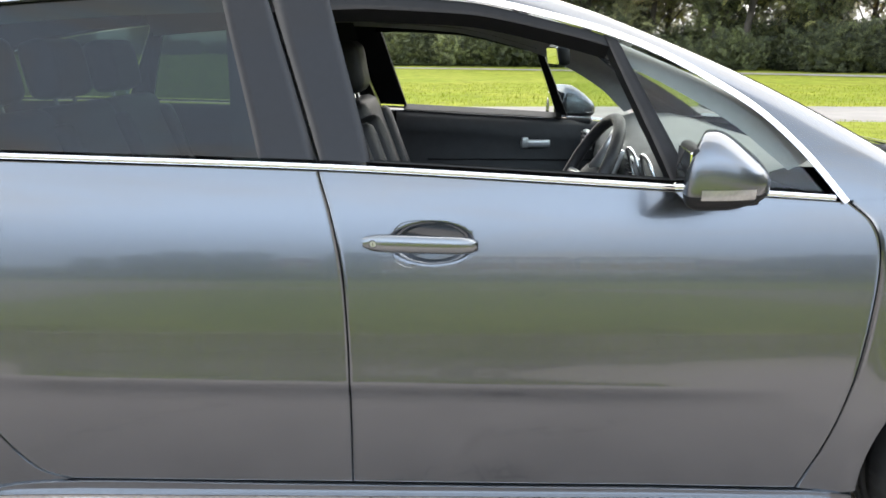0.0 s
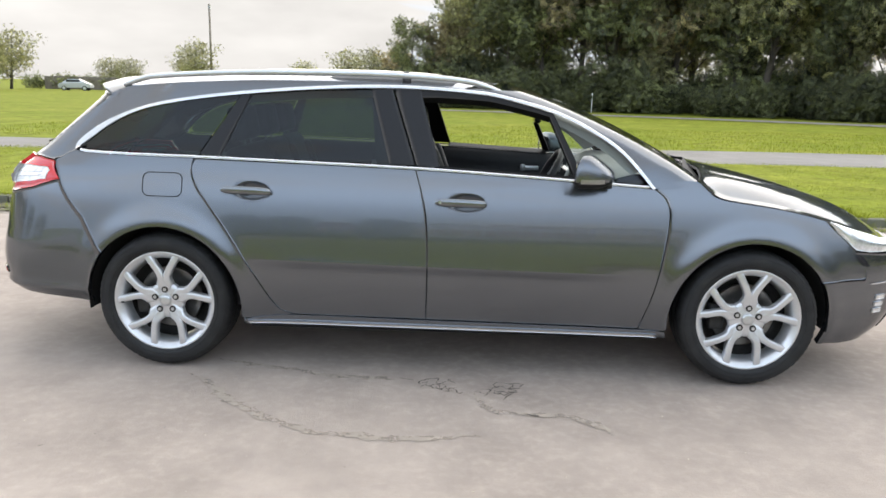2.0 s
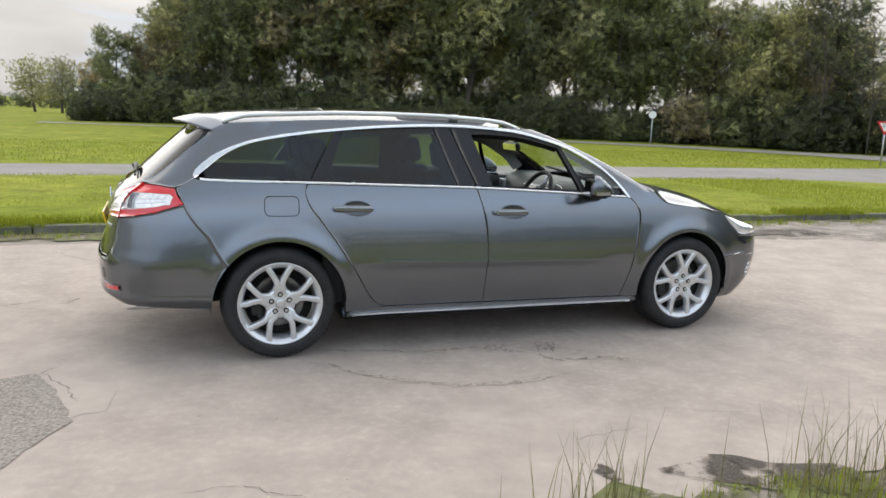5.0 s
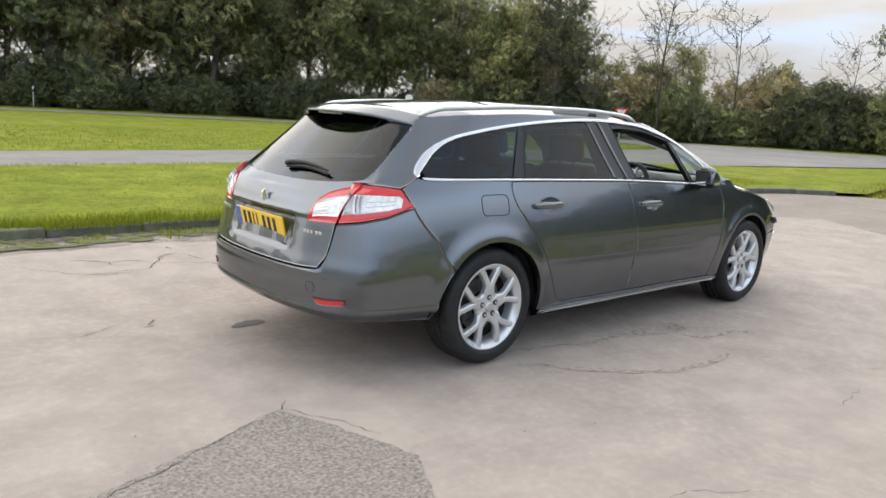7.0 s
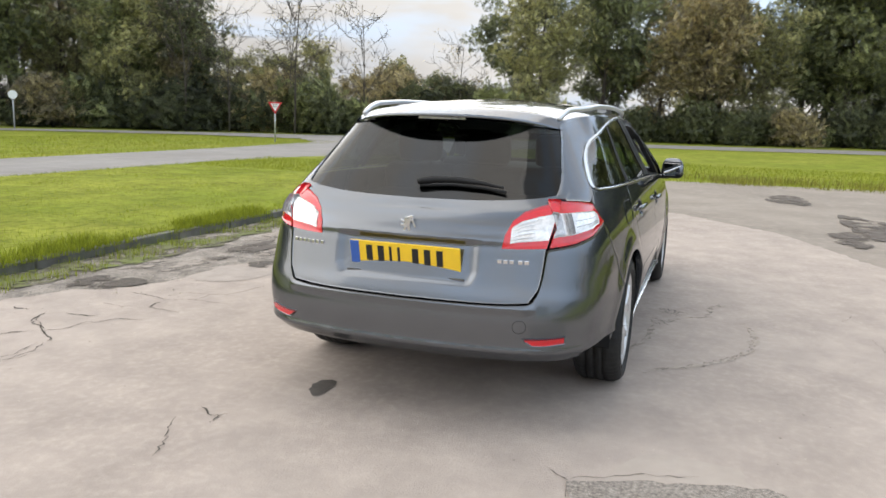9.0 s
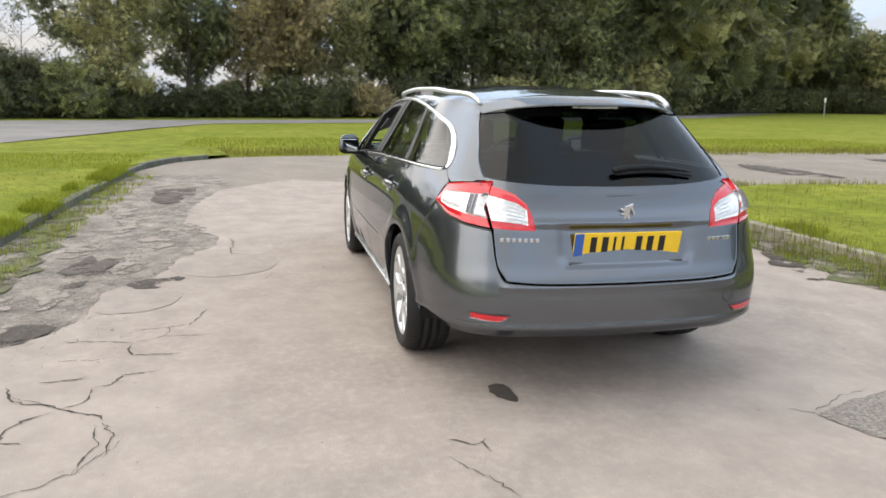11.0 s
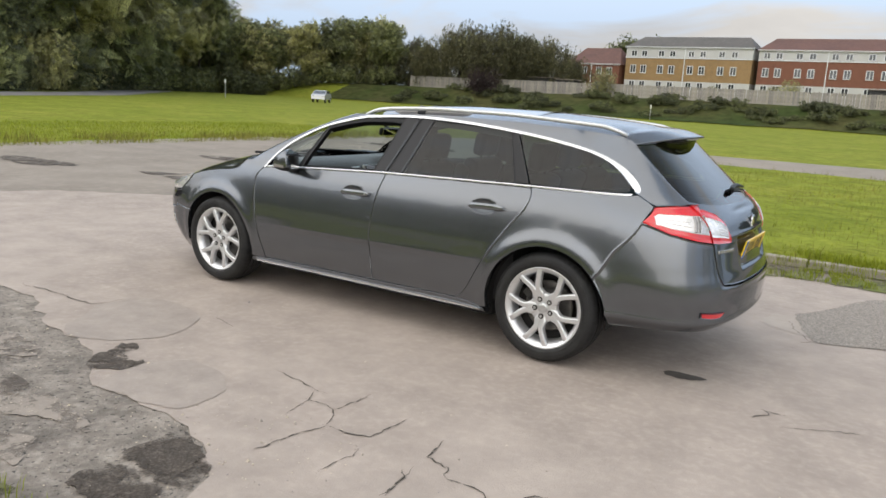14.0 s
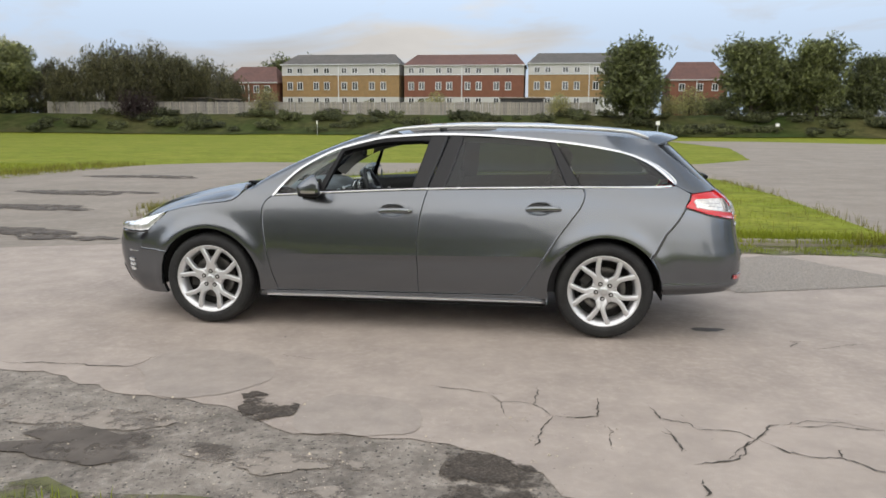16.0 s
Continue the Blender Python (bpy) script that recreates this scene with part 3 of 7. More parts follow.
# stains, repairs and cracks in the paving
blob("concrete_patch_1", [(1.40, 1.93), (1.36, 1.63), (1.10, 1.53), (0.76, 1.60), (0.56, 1.85), (0.59, 2.21), (0.84, 2.36), (1.07, 2.35)], 0.003, M_PATCHC, "smooth grey concrete repair", 1)
blob("concrete_patch_2", [(0.22, 2.33), (0.08, 2.22), (-0.20, 2.23), (-0.38, 2.37), (-0.43, 2.55), (-0.38, 2.68), (-0.13, 2.74), (0.10, 2.74), (0.21, 2.57)], 0.003, M_PATCHC, "smooth grey concrete repair", 2)
blob("damp_patch_1", [(0.61, 2.28), (0.54, 2.22), (0.45, 2.26), (0.43, 2.38), (0.26, 2.38), (0.25, 2.54), (0.38, 2.61), (0.48, 2.57)], 0.005, M_DAMP, "dark damp hollow in the paving", 3, 0.03)
blob("damp_patch_2", [(-0.57, 2.80), (-0.77, 2.85), (-0.92, 2.92), (-1.00, 3.04), (-1.09, 3.2), (-1.0, 3.35), (-0.63, 3.38), (-0.61, 3.03)], 0.005, M_DAMP, "dark damp hollow in the paving", 4, 0.03)
blob("oil_stain", [(-2.06, 0.525), (-2.12, 0.565), (-2.24, 0.55), (-2.31, 0.48), (-2.2, 0.455), (-2.08, 0.47)], 0.004, M_OIL, "dark wet oil stain on the concrete", 5, 0.01)
blob("puddle", [(0.0, -2.72), (0.25, -2.7), (0.5, -2.84), (0.72, -2.93), (0.46, -3.0), (0.16, -2.93), (-0.1, -2.75)], 0.008, M_DAMP, "dark damp patch beside the verge", 6, 0.03)
blob("damp_patch_3", [(-0.37, -2.66), (-0.30, -2.62), (-0.27, -2.75), (-0.33, -2.82)], 0.005, M_DAMP, "dark damp spot on the concrete", 7)
blob("concrete_patch_3", [(-2.30, -1.47), (-2.30, -1.16), (-2.55, -0.98), (-2.85, -1.0), (-3.0, -1.3), (-2.7, -1.52)], 0.002, M_PALE, "pale smooth concrete repair", 8)
for k, (x, y, rx, ry) in enumerate(((6.6, -3.4, 1.3, 0.45), (8.2, -6.2, 1.6, 0.5), (10.2, -2.6, 1.0, 0.4), (8.8, -9.0, 1.5, 0.6), (5.2, -2.9, 0.7, 0.25), (5.9, 2.9, 0.9, 0.3), (0.9, 3.0, 0.5, 0.2), (10, -14, 1.6, 0.7))):
    t = np.linspace(0, 2 * np.pi, 14, endpoint=False)
    blob("damp_patch_%d" % (k + 4), [(x + rx * math.cos(a) * (1 + 0.25 * math.sin(3 * a + k)), y + ry * math.sin(a) * (1 + 0.2 * math.cos(2 * a))) for a in t], 0.004, M_DAMPFAR, "dark damp patch on worn tarmac", 20 + k, 0.08)
for k, (x, y, rx, ry) in enumerate(((1.15, 2.75, 0.42, 0.13), (2.35, 2.62, 0.5, 0.16), (0.15, 3.05, 0.35, 0.10), (3.3, 3.05, 0.55, 0.14), (-0.1, 3.38, 0.3, 0.08), (1.9, 3.3, 0.6, 0.12), (2.9, 2.4, 0.3, 0.12), (4.3, 3.3, 0.5, 0.15))):
    blob("cement_patch_%d" % (k + 1), [(x + rx * math.cos(a) * (1 + 0.3 * math.sin(2 * a + k)), y + ry * math.sin(a) * (1 + 0.3 * math.cos(3 * a + k))) for a in np.linspace(0, 2 * np.pi, 12, endpoint=False)], 0.002, M_CEMENT, "thin pale cement left on the tarmac", 50 + k, 0.05)
# square of stone chippings let into the concrete
poly_sheet("chippings_patch", wavy([(-2.70, -0.82), (-3.58, -1.13), (-4.6, -1.5), (-3.6, -3.0), (-2.9, -2.6), (-2.62, -1.83), (-2.46, -1.55), (-2.57, -1.12)], 0.06, 0.008, 12), 0.004, M_CHIP, label="rough patch of grey stone chippings")
CRACKS = [
    ([(-0.36, 2.0), (-0.67, 2.06), (-0.80, 2.07)], 0.010), ([(-0.73, 2.07), (-0.79, 2.28), (-0.83, 2.4)], 0.010), ([(-0.77, 2.2), (-0.97, 2.19)], 0.009), ([(-0.98, 1.93), (-0.97, 2.19), (-1.08, 2.36)], 0.011),
    ([(-1.08, 2.36), (-1.02, 2.60), (-0.99, 2.75)], 0.018), ([(-1.08, 2.36), (-1.21, 2.34), (-1.30, 2.31), (-1.30, 2.06)], 0.018), ([(-1.56, 2.13), (-1.59, 2.32), (-1.72, 2.37), (-1.77, 2.43)], 0.016),
    ([(-1.77, 2.43), (-1.92, 2.45), (-2.01, 2.52)], 0.018), ([(-1.58, 2.47), (-1.64, 2.54), (-1.64, 2.70)], 0.016), ([(-2.01, 2.52), (-2.12, 2.33), (-2.17, 2.30)], 0.018),
    ([(-2.01, 2.52), (-1.93, 2.69), (-1.82, 2.81), (-1.67, 2.83)], 0.020), ([(-2.01, 2.52), (-2.10, 2.63), (-2.21, 2.69), (-2.33, 2.67), (-2.46, 2.80), (-2.62, 2.9)], 0.020),
    ([(-2.33, 2.67), (-2.36, 2.58)], 0.016), ([(-2.21, 2.34), (-2.42, 2.27), (-2.67, 2.32)], 0.012), ([(-1.67, 2.98), (-1.66, 3.13)], 0.020), ([(-1.34, 2.48), (-1.34, 2.73)], 0.008), ([(2.29, 1.95), (1.82, 1.88), (1.43, 1.91), (1.39, 1.67)], 0.018),
    ([(0.63, 1.55), (0.38, 1.64)], 0.010), ([(-2.77, 0.92), (-2.95, 0.84), (-2.94, 0.82), (-3.15, 0.74)], 0.010), ([(-2.63, 0.87), (-2.70, 0.78), (-2.66, 0.73)], 0.014), ([(-2.68, 0.77), (-2.78, 0.74)], 0.010),
    ([(-2.17, 2.34), (-2.33, 2.19), (-2.54, 2.23)], 0.010), ([(-3.06, 3.03), (-2.84, 2.57), (-2.67, 2.32), (-2.33, 2.19)], 0.008), ([(-2.07, 2.41), (-1.83, 2.77)], 0.010), ([(-1.65, 2.70), (-1.61, 2.43)], 0.008),
    ([(-2.02, -2.38), (-1.77, -2.37), (-1.51, -2.62)], 0.006), ([(-2.70, -0.82), (-2.62, -0.74)], 0.010), ([(-2.70, -0.82), (-3.58, -1.13), (-4.6, -1.5)], 0.010), ([(-2.70, -0.82), (-2.46, -1.30)], 0.008),
    ([(5.0, 3.2), (5.9, 2.6), (6.8, 3.0)], 0.025), ([(3.9, 2.4), (4.6, 2.9), (5.5, 2.7)], 0.02), ([(-4.8, 2.4), (-4.0, 2.7), (-3.3, 2.5)], 0.012), ([(-0.3, -2.35), (0.1, -2.3)], 0.006), ([(0.5, -2.2), (0.75, -2.3)], 0.007)]
v, f = joined([crack_ribbon(p, w, 40 + i) for i, (p, w) in enumerate(CRACKS)])
tagged(part("paving_cracks", mesh_of("paving_cracks", v, f, M_CRACK), M_CRACK), "dark branching cracks in the concrete", "", "", "stuff")
# faint tar-sealed seams and a scribble of tyre-torn tar
SEAMS = [([(-1.27, -0.97), (-1.04, -1.27), (-0.75, -1.44), (-0.53, -1.57), (-0.20, -1.62), (0.14, -1.54)], 0.05), ([(0.12, -1.11), (0.22, -1.31), (0.46, -1.34), (0.60, -1.38), (0.68, -1.49)], 0.045), ([(-1.17, -0.74), (-0.67, -0.88), (-0.16, -0.97)], 0.04)]
v, f = joined([crack_ribbon(p, w, 90 + i, 0.003) for i, (p, w) in enumerate(SEAMS)])
tagged(part("paving_seams", mesh_of("paving_seams", v, f, M_SEAM), M_SEAM), "faint grey sealed seams in the concrete", "", "", "stuff")
rng = np.random.default_rng(7)
scrib = []
for i in range(26):
    x, y = (-0.02, -1.0) if i % 2 else (0.27, -1.06)
    x, y = x + rng.normal(0, 0.06), y + rng.normal(0, 0.05)
    a = rng.random() * 6.3
    scrib.append(crack_ribbon([(x, y), (x + 0.04 * math.cos(a), y + 0.04 * math.sin(a)), (x + 0.06 * math.cos(a + 1), y + 0.06 * math.sin(a + 1))], 0.010, 200 + i, 0.004))
scrib.append(crack_ribbon([(0.33, -1.30), (0.40, -1.33)], 0.016, 300, 0.004))
v, f = joined(scrib)
tagged(part("paving_scuffs", mesh_of("paving_scuffs", v, f, M_CRACK), M_CRACK), "dark torn scuffs on the concrete", "", "", "stuff")
# loose grit
v, f = [], []
for i in range(3200):
    x, y = rng.uniform(-5.5, 4.5), rng.uniform(-2.9, 3.5)
    if i < 2600:
        x, y = rng.uniform(-1.4, 5.0), rng.uniform(2.3, 3.9)
    if abs(x) < 2.4 and abs(y) < 0.95:
        continue
    r = rng.uniform(0.002, 0.0055) * (2.0 if rng.random() < 0.04 else 1)
    k = len(v)
    a = rng.random() * 6
    v += [(x + r * math.cos(a + t), y + r * math.sin(a + t), 0.002) for t in (0, 1.6, 3.1, 4.7)] + [(x, y, r * 1.1)]
    f += [(k, k + 1, k + 4), (k + 1, k + 2, k + 4), (k + 2, k + 3, k + 4), (k + 3, k, k + 4)]
tagged(part("grit", mesh_of("grit", v, f, M_GRIT, False), M_GRIT), "loose pale grit on the paving", "", "", "stuff")


def blades(name, places, height, width, material, label, seed, lean=0.35, zero=0.0):
    """Tapered blades, each bent once."""
    rng = np.random.default_rng(seed)
    p = np.asarray(places, float)
    n = len(p)
    h = height * (0.45 + 0.9 * rng.random(n))
    a = rng.random(n) * 2 * np.pi
    d = np.stack([np.cos(a), np.sin(a)], 1)
    b = rng.random(n) * 2 * np.pi
    ln = np.stack([np.cos(b), np.sin(b)], 1) * (lean * rng.random(n) * h)[:, None]
    z = p[:, 2] if p.shape[1] > 2 else np.full(n, zero)
    q = np.zeros((n, 5, 3))
    for k, s in ((0, -1), (1, 1)):
        q[:, k, :2] = p[:, :2] + d * width * s
        q[:, k, 2] = z - 0.01
    for k, s in ((2, 0.7), (3, -0.7)):
        q[:, k, :2] = p[:, :2] + ln * 0.35 + d * width * s
        q[:, k, 2] = z + h * 0.55
    q[:, 4, :2] = p[:, :2] + ln
    q[:, 4, 2] = z + h
    i = np.arange(n)[:, None] * 5
    f = np.vstack([i + [0, 1, 2], i + [0, 2, 3], i + [3, 2, 4]])
    ob = part(name, mesh_of(name, q.reshape(-1, 3), f, material, False), material)
    return tagged(ob, label, "", "", "stuff")


def scatter(n, x0, x1, y0, y1, z, seed, clump=0.0):
    rng = np.random.default_rng(seed)
    p = np.stack([rng.uniform(x0, x1, n), rng.uniform(y0, y1, n)], 1)
    if clump:
        keep = np.array([noise.noise(Vector((x * clump, y * clump, 3.0))) > -0.05 for x, y in p])
        p = p[keep]
    return np.c_[p, np.full(len(p), z)]


def within(p, outline):
    """The places inside a convex outline that runs anticlockwise."""
    q = np.asarray(outline, float)
    d = np.roll(q, -1, 0) - q
    return p[np.all([(d[i, 0] * (p[:, 1] - q[i, 1]) - d[i, 1] * (p[:, 0] - q[i, 0])) > 0.03 for i in range(len(q))], axis=0)]


def edge_tufts(outline, n, spread, seed):
    rng2 = np.random.default_rng(seed)
    q = np.asarray(outline, float)
    i = rng2.integers(0, len(q), n)
    t = rng2.random(n)[:, None]
    p = q[i] * (1 - t) + np.roll(q, -1, 0)[i] * t + rng2.normal(0, spread, (n, 2))
    keep = np.array([noise.noise(Vector((x * 1.3, y * 1.3, 5.0))) > 0.0 for x, y in p])
    return np.c_[p, np.full(n, 0.05)][keep]


blades("island_weeds", np.vstack([edge_tufts(ISLAND, 5000, 0.13, 71), within(scatter(5000, -5.6, 6, -17, -3.8, 0.09, 72, 0.9), ISLAND)]), 0.13, 0.004, M_WEED, "straggly weeds along the island's edge", 7, 0.6)
blades("yard_edge_weeds", scatter(9000, 13.3, 15.6, -20, 3, -0.02, 75, 0.8), 0.17, 0.006, M_WEED, "straggly weeds where the yard meets the grass", 9, 0.6)
blades("lawn_grass_north", np.vstack([scatter(60000, -9, 13, 4.15, 10.4, 0.09, 11), scatter(14000, -6, 10, 4.0, 4.5, 0.07, 12)]), 0.045, 0.003, M_BLADE, "short bright lawn grass behind the kerb", 1)
blades("lawn_grass_south", np.vstack([within(scatter(34000, -5.6, 6.0, -17, -3.75, 0.09, 13), ISLAND), scatter(12000, -5.3, 4, -4.3, -3.6, 0.06, 14)]), 0.055, 0.003, M_BLADE, "rough lawn grass on the island", 2)
blades("lawn_grass_east", scatter(30000, 13.2, 22, -20, 4, -0.03, 15), 0.08, 0.005, M_BLADE, "rough grass edge beside the yard", 3)
blades("field_grass", scatter(30000, -14, 28, 15, 26, -0.02, 16), 0.05, 0.006, M_BLADE, "mown field grass beyond the road", 4)
v1 = np.vstack([scatter(5200, -2.6, 3.0, -3.75, -2.95, 0.0, 17, 2.5), scatter(3000, -5.2, -2.2, -3.75, -3.05, 0.0, 18, 2.0), scatter(4500, -1.5, 9, 3.5, 4.05, 0.0, 19, 2.0), scatter(1500, -6, -1.5, 3.6, 4.05, 0.0, 20, 2.0)])
blades("verge_grass", v1, 0.06, 0.0028, M_BLADE, "tufts of grass in the gutter", 5)
# grass hanging over the kerbs
over = scatter(26000, -14, 9.5, 3.98, 4.32, 0.075, 81, 0.7)
over[:, 2] += 0.03 * (over[:, 1] > 4.12)
blades("kerb_grass_north", over, 0.085, 0.0035, M_BLADE, "long grass hanging over the kerb", 82, 0.9)
over = scatter(9000, -5.3, 3.6, -4.05, -3.72, 0.075, 83, 0.9)
blades("kerb_grass_south", over, 0.10, 0.0035, M_BLADE, "long grass hanging over the kerb", 84, 0.9)
# the kerb's east end is overgrown
tangle = within(scatter(15000, -0.5, 4.6, -4.2, -2.85, 0.0, 85), [(-0.5, -3.75), (3.3, -3.75), (4.5, -4.2), (4.35, -3.5), (2.6, -3.12), (0.6, -2.95), (-0.4, -3.2)])
tangle[:, 2] = np.clip((-3.0 - tangle[:, 1]) * 0.12, 0, 0.08)
blades("tangled_grass", tangle, 0.11, 0.0035, M_BLADE, "tangled long grass growing over the kerb", 86, 0.9)
blades("tangled_weeds", tangle[::4], 0.15, 0.004, M_WEED, "olive weeds in the tangled grass", 87, 0.8)
rush = []
for cx, n, s in ((-0.72, 46, 0.12), (0.38, 60, 0.22), (0.75, 60, 0.20), (1.15, 40, 0.2), (-0.55, 26, 0.08)):
    q = np.random.default_rng(int(cx * 100) + 500).normal(0, 1, (n, 2)) * [s, 0.07] + [cx, -3.12]
    rush.append(np.c_[q, np.zeros(n)])
blades("rush_tufts", np.vstack(rush), 0.34, 0.0022, M_RUSH, "tall thin rushes growing in the verge", 6, 0.45)

def spiky_plant(x, y):
    pl = thing("spiky_plant", "spiky green sword-leaved plant in the grass", "plant")
    rng2 = np.random.default_rng(61)
    for i in range(38):
        a, ln, up = rng2.uniform(0, 6.28), rng2.uniform(0.35, 0.6), rng2.uniform(0.5, 1.45)
        d = np.array([math.cos(a) * math.cos(up), math.sin(a) * math.cos(up), math.sin(up)])
        t = np.linspace(0, 1, 5)[:, None]
        c = np.array([x, y, 0.08]) + d * t * ln - np.array([0, 0, 0.14]) * t**2 * (1.5 - up)
        sd = np.array([-math.sin(a), math.cos(a), 0])
        w = np.array([0.016, 0.022, 0.019, 0.012, 0.001])[:, None]
        v = np.vstack([c + sd * w, c - [0, 0, 0.008], c - sd * w])
        f = [(k * 5 + j, k * 5 + j + 1, (k + 1) * 5 + j + 1, (k + 1) * 5 + j) for k in range(2) for j in range(4)]
        part("leaf", mesh_of("leaf", v, f, M_BLADE), M_BLADE, pl)


spiky_plant(1.66, -10.9)


# ---- the estate car: body surface ----
ZS = [0.12, 0.22, 0.30, 0.40, 0.50, 0.58, 0.66, 0.75, 0.83, 0.90, 0.96, 1.00, 1.04, 1.10, 1.20, 1.30, 1.38, 1.44]
half_w = pchip(ZS, [0.835, 0.857, 0.876, 0.896, 0.910, 0.9155, 0.911, 0.901, 0.8885, 0.873, 0.855, 0.841, 0.825, 0.791, 0.737, 0.686, 0.640, 0.590])
x_rear = pchip(ZS, [-2.26, -2.34, -2.385, -2.415, -2.425, -2.415, -2.395, -2.375, -2.358, -2.335, -2.295, -2.250, -2.205, -2.140, -2.030, -1.920, -1.830, -1.77])
x_nose = pchip([0.12, 0.20, 0.28, 0.38, 0.50, 0.62, 0.70, 0.80, 1.0], [2.16, 2.26, 2.33, 2.37, 2.385, 2.37, 2.34, 2.27, 2.12])
x_screen = pchip([0.90, 0.95, 1.05, 1.12, 1.20, 1.28, 1.34, 1.40, 1.44], [1.16, 1.08, 0.925, 0.80, 0.64, 0.455, 0.30, 0.10, -0.05])
KNOTS = np.r_[0, 0, 0, np.linspace(0, 1, 13), 1, 1, 1]


def basis(a):
    a = np.clip(np.asarray(a, float), 0, 1 - 1e-9)[:, None]
    k = KNOTS
    n = ((a >= k[:-1]) & (a < k[1:])).astype(float)
    for p in (1, 2, 3):
        with np.errstate(divide="ignore", invalid="ignore"):
            l = np.nan_to_num((a - k[: -p - 1]) / (k[p:-1] - k[: -p - 1])) * n[:, :-1]
            r = np.nan_to_num((k[p + 1:] - a) / (k[p + 1:] - k[1:-p])) * n[:, 1:]
        n = l + r
    return n


def ring(z, top):
    """The half outline of the body at height z, from the middle of the tail to the middle of the nose or windscreen."""
    z = np.asarray(z, float)
    w, xr = half_w(z), x_rear(z)
    hi = np.clip((z - 0.95) / 0.35, 0, 1)
    tail = np.clip((0.62 - z) / 0.4, 0, 1)
    c = [(xr, 0 * z), (xr + 0.004, 0.22 + 0 * z), (xr + 0.024, 0.42 - 0.05 * hi), (xr + 0.075, 0.635 - 0.11 * hi), (xr + 0.20, w - 0.112 + 0.012 * tail),
         (xr + 0.46 - 0.04 * hi, w - 0.060 + 0.006 * tail), (-1.45 + 0.02 * hi, w - 0.014), (-0.85 + 0 * z, w), (-0.15 + 0 * z, w + 0.002)]
    if top:
        xa = x_screen(z)
        c += [(xa - 0.36, w - 0.003), (xa + 0.02, w - 0.006), (xa + 0.11, w - 0.035), (xa + 0.155, 0.70 * w), (xa + 0.225, 0.31 * w), (xa + 0.235, 0 * z)]
    else:
        xf = x_nose(z)
        c += [(0.55 + 0 * z, w + 0.0), (1.15 + 0 * z, w - 0.012), (xf - 0.62, w - 0.03), (xf - 0.20, w - 0.12), (xf - 0.035, 0.44 + 0 * z), (xf, 0 * z)]
    return np.stack([np.stack(q, -1) for q in c], -2)


def body(az, top=False, off=0.0):
    """Places on the body (y > 0) for rows of (a, z); off moves them outwards."""
    az = np.asarray(az, float)
    shape = az.shape[:-1]
    az = az.reshape(-1, 2)

    def at(q):
        xy = (basis(q[:, 0])[:, :, None] * ring(q[:, 1], top)).sum(1)
        x, y, z = xy[:, 0], xy[:, 1], q[:, 1]
        if not top:
            fade = np.clip((x + 1.0) / 0.25, 0, 1) * np.clip((0.85 - x) / 0.3, 0, 1)
            d = z - (0.566 - 0.022 * (x + 0.8) / 1.5)
            y = y + fade * np.where(d < 0, 0.005 - 0.0130 * (1 - np.exp(-((d / 0.030) ** 2))), 0.005 * np.exp(-np.abs(d) / 0.024))
            for cx in (-1.41, 1.41):
                r = np.hypot(x - cx, z - 0.33)
                y = y + 0.014 * np.exp(-(((r - 0.40) / 0.055) ** 2)) * (z > 0.2) * np.clip(y / 0.5 - 0.6, 0, 1)
        return np.stack([x, y, z], 1)

    p = at(az)
    if off is not None and np.any(off):
        e = 1e-3
        u, v = at(az + [e, 0]) - at(az - [e, 0]), at(az + [0, e]) - at(az - [0, e])
        n = np.cross(u, v)
        n /= np.linalg.norm(n, axis=1)[:, None] + 1e-12
        n *= np.where((n[:, 1] * p[:, 1] + n[:, 0] * (p[:, 0] + 0.2)) < 0, -1, 1)[:, None]
        p = p + n * np.asarray(off).reshape(-1, 1)
    return p.reshape(*shape, 3)


def solve_a(value, z, axis, lo, hi, top):
    value, z = np.atleast_1d(np.asarray(value, float)), np.atleast_1d(np.asarray(z, float))
    a, b = np.full(len(z), lo), np.full(len(z), hi)
    rising = (body(np.stack([b, z], 1), top)[:, axis] > body(np.stack([a, z], 1), top)[:, axis])
    for _ in range(34):
        m = (a + b) / 2
        big = (body(np.stack([m, z], 1), top)[:, axis] > value) == rising
        b, a = np.where(big, m, b), np.where(big, a, m)
    return (a + b) / 2


def sx(pts, top=False):
    """(x, z) on the flank to (a, z)."""
    p = np.asarray(pts, float)
    return np.stack([solve_a(p[:, 0], p[:, 1], 0, 0.0, 1.0, top), p[:, 1]], 1)


def sr(pts, top=False):
    """(y, z) on the tail to (a, z)."""
    p = np.asarray(pts, float)
    return np.stack([solve_a(p[:, 0], p[:, 1], 1, 0.0, 0.42, top), p[:, 1]], 1)


def sf(pts, top=False):
    """(y, z) on the nose or windscreen to (a, z)."""
    p = np.asarray(pts, float)
    return np.stack([solve_a(p[:, 0], p[:, 1], 1, 0.70, 1.0, top), p[:, 1]], 1)


def az_len(p, n):
    q = np.asarray(p, float) * [5.0, 1.0]
    return resample(q, n) / [5.0, 1.0]


